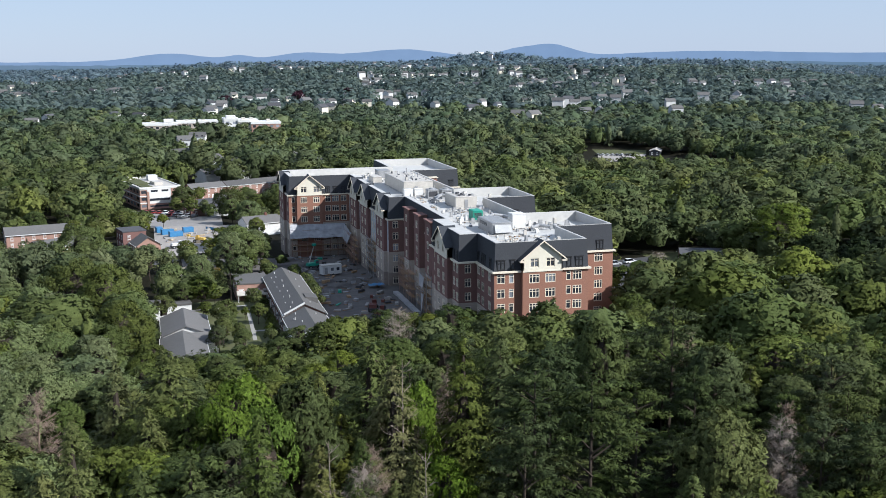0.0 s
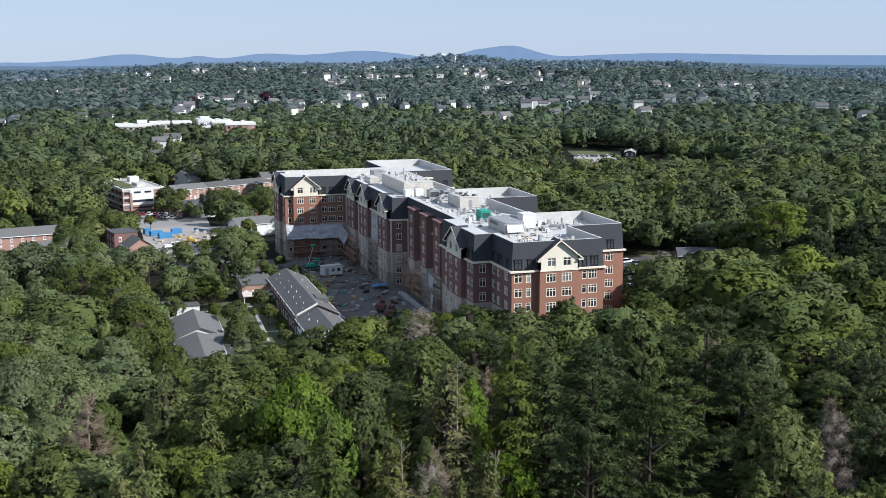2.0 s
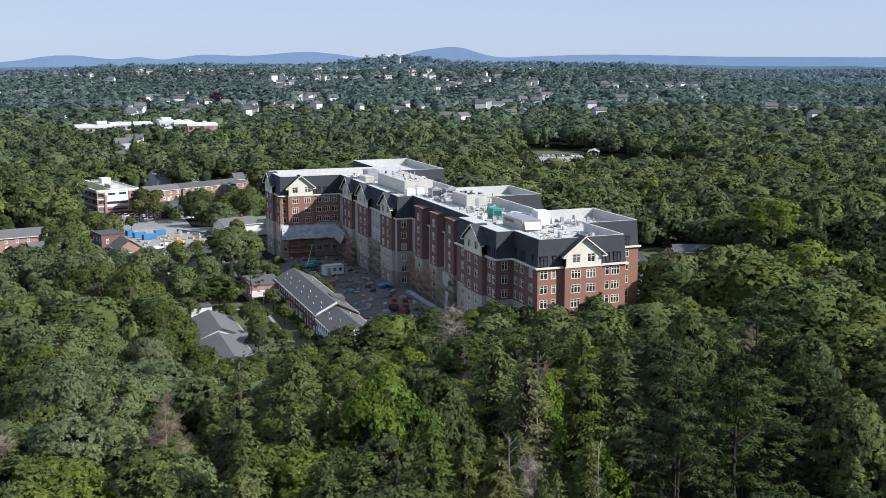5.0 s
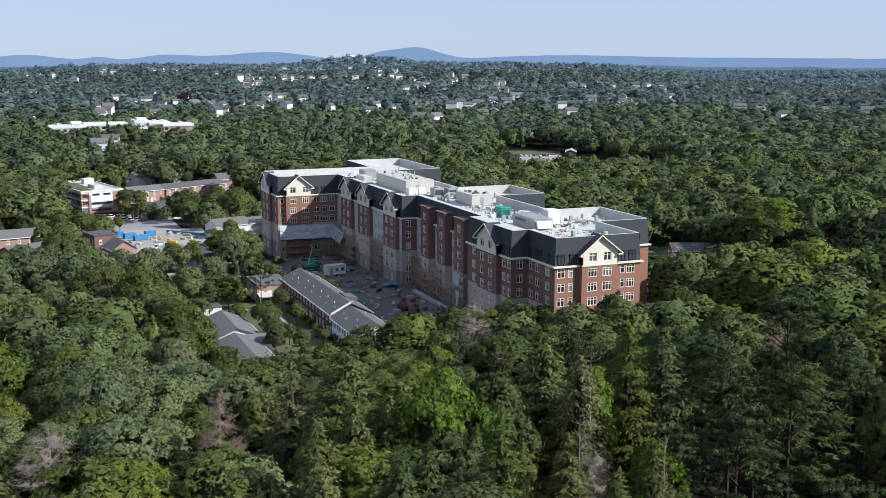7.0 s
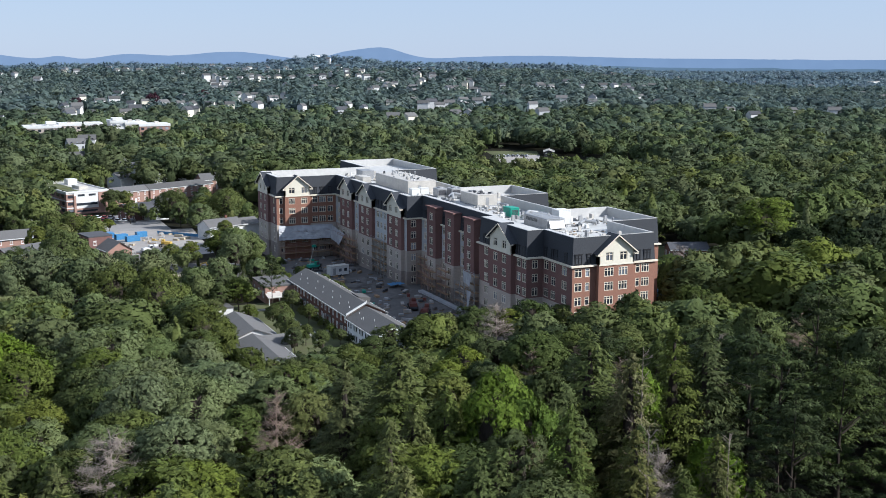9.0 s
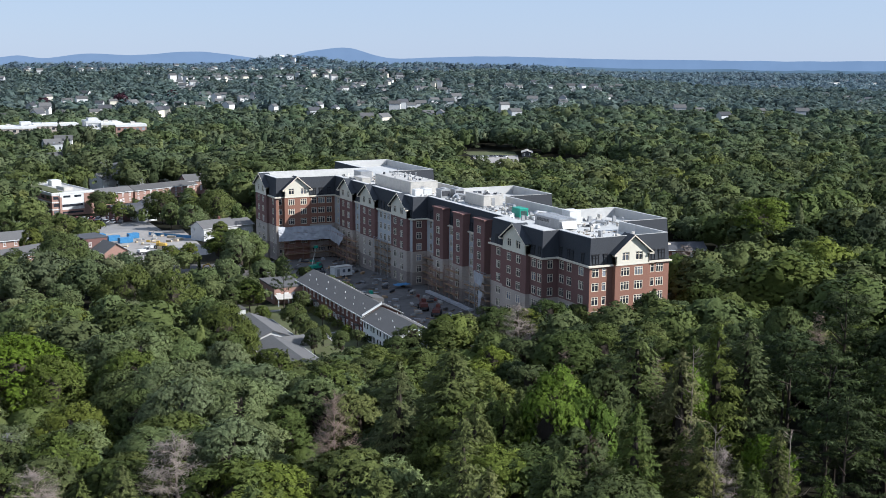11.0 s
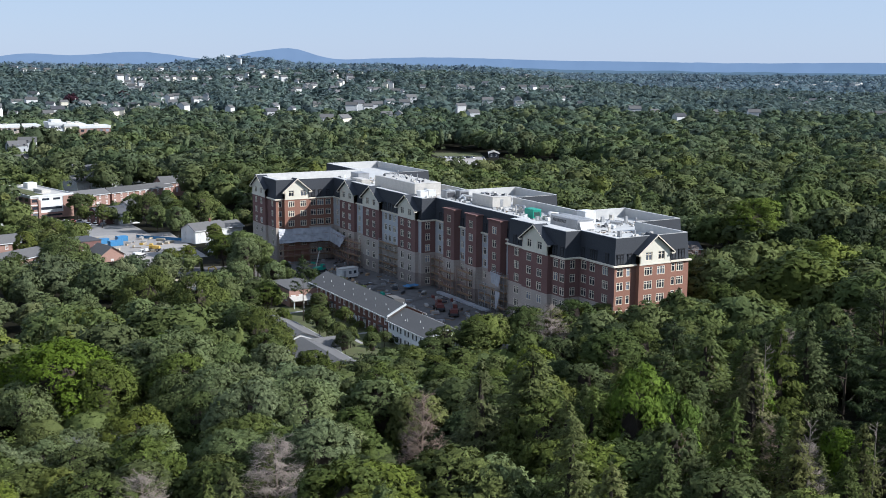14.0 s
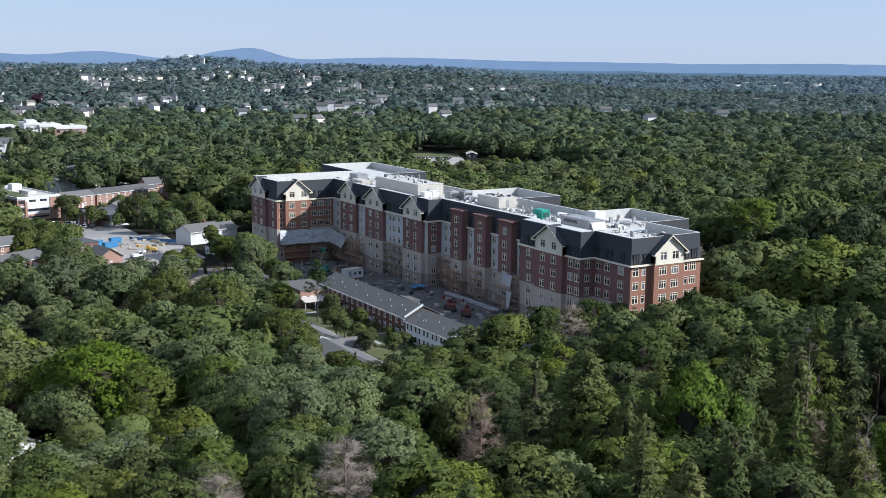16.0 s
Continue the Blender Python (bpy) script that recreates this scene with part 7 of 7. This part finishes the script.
for k in range(11):
    x = -45 + 4.6 * k
    y = (2.0 if x < -30 else 4.5) + 2.2 * math.sin(2.3 * k)
    plant(BROAD[(3 * k) % 7], "broadleaf_tree", "green tree at the wood's edge before the building site", x, y, (8.6 if x < -42 else 11.0 if x < -31 else 11.6) + 1.1 * math.sin(4.1 * k), group="wood edge trees", wide=1.25)
for k, (x, y, h) in enumerate(((21.6, -46, 16.5), (14.5, -88.7, 17), (2.2, -49, 15.5), (-43.8, -90.4, 17), (-25.9, -58.9, 16.5), (-46.8, -99, 18), (-32.6, -42.3, 15), (-56.8, -87.2, 17))):
    plant(DEAD[(0, 0, 1)[k % 3]], "dead_tree", "bare grey-brown dead conifer among green ones", x, y, h, group="dead trees", wide=0.85)
for x, y, h, w in ((-54.5, 309, 12, 1.3), (-35, 268, 13.5, 1.5), (-24, 262, 12, 1.4), (-14, 258, 14, 1.5), (-91, 143, 13, 1.6), (-104, 150, 8, 1.6), (-118, 158, 8, 1.6), (-80, 224, 11, 1.2), (-86, 236, 12, 1.3), (-75, 240, 8, 1.0), (-50, 156, 6.5, 1.4), (-58, 147, 6.5, 1.5)):
    plant(BROAD[int(abs(x)) % 7], "broadleaf_tree", "leafy street tree near the lots", x, y, h, group="street trees", wide=w)
# sand store with an excavator behind the annexe
patch("sand_yard", [(-64, 104), (-50, 106), (-49, 126), (-63, 128)], SAND, "pale sandy ground of a builder's yard", "ground", 0.05)
for k, (x, y, a, b, h) in enumerate(((-58, 119, 5.5, 4, 2.6), (-53, 123, 3.5, 3, 2.0), (-61, 112, 2.5, 2, 1.1), (-54, 112, 2.4, 1.8, 1.0))):
    pile("sand_heap", "pale heap of sand and rubble", x, y, a, b, h, SAND if k < 2 else CONCRETE, 4.4 * k)
digger = thing("excavator", "yellow excavator beside the sand heap", "excavator", at=pose(-51.5, 115.5, ground_z(-51.5, 115.5) + 0.05, 0, 0, 130))
for q in (-1, 1):
    part("track", Shape().slab([(-1.5, q * 1.0 - 0.25, 0.1), (1.5, q * 1.0 - 0.25, 0.1), (1.5, q * 1.0 + 0.25, 0.1), (-1.5, q * 1.0 + 0.25, 0.1)], [(-1.7, q * 1.0 - 0.25, 0.75), (1.7, q * 1.0 - 0.25, 0.75), (1.7, q * 1.0 + 0.25, 0.75), (-1.7, q * 1.0 + 0.25, 0.75)]), TYRE, digger)
part("turntable", Shape().tube((0, 0, 0.7), (0, 0, 1.0), 0.7, 0.7, 12), DARK_METAL, digger)
part("body", Shape().slab([(-2.0, -1.2, 1.0), (1.2, -1.2, 1.0), (1.2, 1.2, 1.0), (-2.0, 1.2, 1.0)], [(-1.9, -1.1, 1.9), (0.2, -1.1, 1.9), (0.2, 1.1, 1.9), (-1.9, 1.1, 1.9)]), YELLOW, digger)
part("cab", Shape().slab([(0, 0.1, 1.0), (1.3, 0.1, 1.0), (1.3, 1.15, 1.0), (0, 1.15, 1.0)], [(0.1, 0.15, 2.7), (1.0, 0.15, 2.7), (1.0, 1.1, 2.7), (0.1, 1.1, 2.7)]), GLASS_DARK, digger)
part("boom", Shape().tube((1.0, -0.3, 1.5), (3.4, -0.3, 4.3), 0.28, 0.22, 6).tube((3.4, -0.3, 4.3), (5.2, -0.3, 3.7), 0.22, 0.18, 6), YELLOW, digger)
part("dipper", Shape().tube((5.2, -0.3, 3.8), (5.8, -0.3, 1.4), 0.18, 0.14, 6), YELLOW, digger)
part("bucket", Shape().slab([(5.4, -0.8, 0.5), (6.3, -0.8, 0.7), (6.3, 0.2, 0.7), (5.4, 0.2, 0.5)], [(5.5, -0.8, 1.4), (6.1, -0.8, 1.4), (6.1, 0.2, 1.4), (5.5, 0.2, 1.4)]), DARK_METAL, digger)
for k in range(9):
    x, y = r_site.uniform(-63, -50), r_site.uniform(105, 113)
    ob = thing("rubble_block", "pale block of building rubble on sand", "rubble", "rubble blocks", at=pose(x, y, ground_z(x, y) + 0.04, 0, 0, r_site.uniform(0, 180)))
    part("block", Shape().slab([(-0.8, -0.5, 0), (0.8, -0.5, 0), (0.7, 0.6, 0), (-0.7, 0.5, 0)], [(-0.6, -0.4, 0.7), (0.7, -0.3, 0.6), (0.5, 0.4, 0.7), (-0.5, 0.4, 0.8)]), r_site.choice((CONCRETE, PAINT_WHITE, WOOD)), ob)
for k in range(8):
    plant(BROAD[(2 * k + 1) % 7], "broadleaf_tree", "green tree before the south front", -2 + 4.6 * k, -11.5 + 1.6 * math.sin(1.9 * k), 12.6 + 0.9 * math.sin(3.3 * k), group="wood edge trees", wide=1.15)
for x, y, h in ((-57, 3, 5.5), (-66, 1, 6), (-61.5, -4, 7.5), (-70, 4, 8.5), (-55, 10, 4), (-12, 0.5, 9.5)):
    plant(BROAD[int(abs(x + 3 * y)) % 7], "broadleaf_tree", "green garden tree at the edge of the wood", x, y, h, group="garden trees", wide=1.3)
for k in range(15):
    x, y = -78 + 7.8 * k + 2.5 * math.sin(4.1 * k), 592 + 4 * math.sin(2.3 * k)
    plant(PALE_BROAD[k % 2], "broadleaf_tree", "green broadleaf tree before the school", x, y, (12.8 if k not in (8, 9, 10) else 13.4) + 1.7 * math.sin(1.7 * k) - ground_z(x, y), group="school trees", wide=1.3)
for x, y, h, w in ((-41, 119, 13, 1.35), (-46, 133, 13.5, 1.4), (-36, 131, 9.5, 1.3), (-42, 104, 9, 1.2)):
    plant(BROAD[int(abs(x)) % 7], "broadleaf_tree", "large oak beside the site track", x, y, h, group="street trees", wide=w)
for x, y, turn, L, wall, tone in ((-45, 476, 20, 20, SIDING, "pale grey"), (-52, 512, 25, 22, PAINT_WHITE, "white"), (-38, 396, 40, 10, PAINT_WHITE, "white"), (16, 448, 30, 15, SIDING, "pale grey"), (28, 440, -50, 12, PAINT_WHITE, "white"), (4, 372, 10, 13, BRICK_PALE, "brick"), (-20, 408, 15, 14, SIDING, "pale grey"), (-70, 440, 10, 13, PAINT_WHITE, "white")):
    HOUSE_SPOTS.append((x, y))
    house("suburban_house", "%s house with a grey roof between large trees" % tone, x, y, turn, L, 9, 5.2, 2.8, wall, SHINGLE, rows=(1.0, 3.6), n_long=4, base=ground_z(x, y) + 2.0, group="suburban houses", below=6)
# copper beeches in the far gardens and the white hall on the hilltop
for x, y in ((31, 1232), (129, 1273), (201, 1304)):
    v, q, m = broad_crown(260, 17, 7.5, 1.9, 1.25, lobes=9)
    plant((mesh_of("crown", v, q, LEAF_PURPLE, m), BROAD[3][1], 17), "copper_beech", "dark purple copper beech among far houses", x, y, 18, group="copper beeches")
house("hilltop_hall", "white hall on top of the wooded hill", 908, 3020, 0, 20, 12, 5, 4, PAINT_WHITE, PAINT_WHITE, rows=(), n_long=0, n_short=0, door=False, base=ground_z(908, 3045) + 9, below=18)
plant_near_woods()
plant_far_woods()
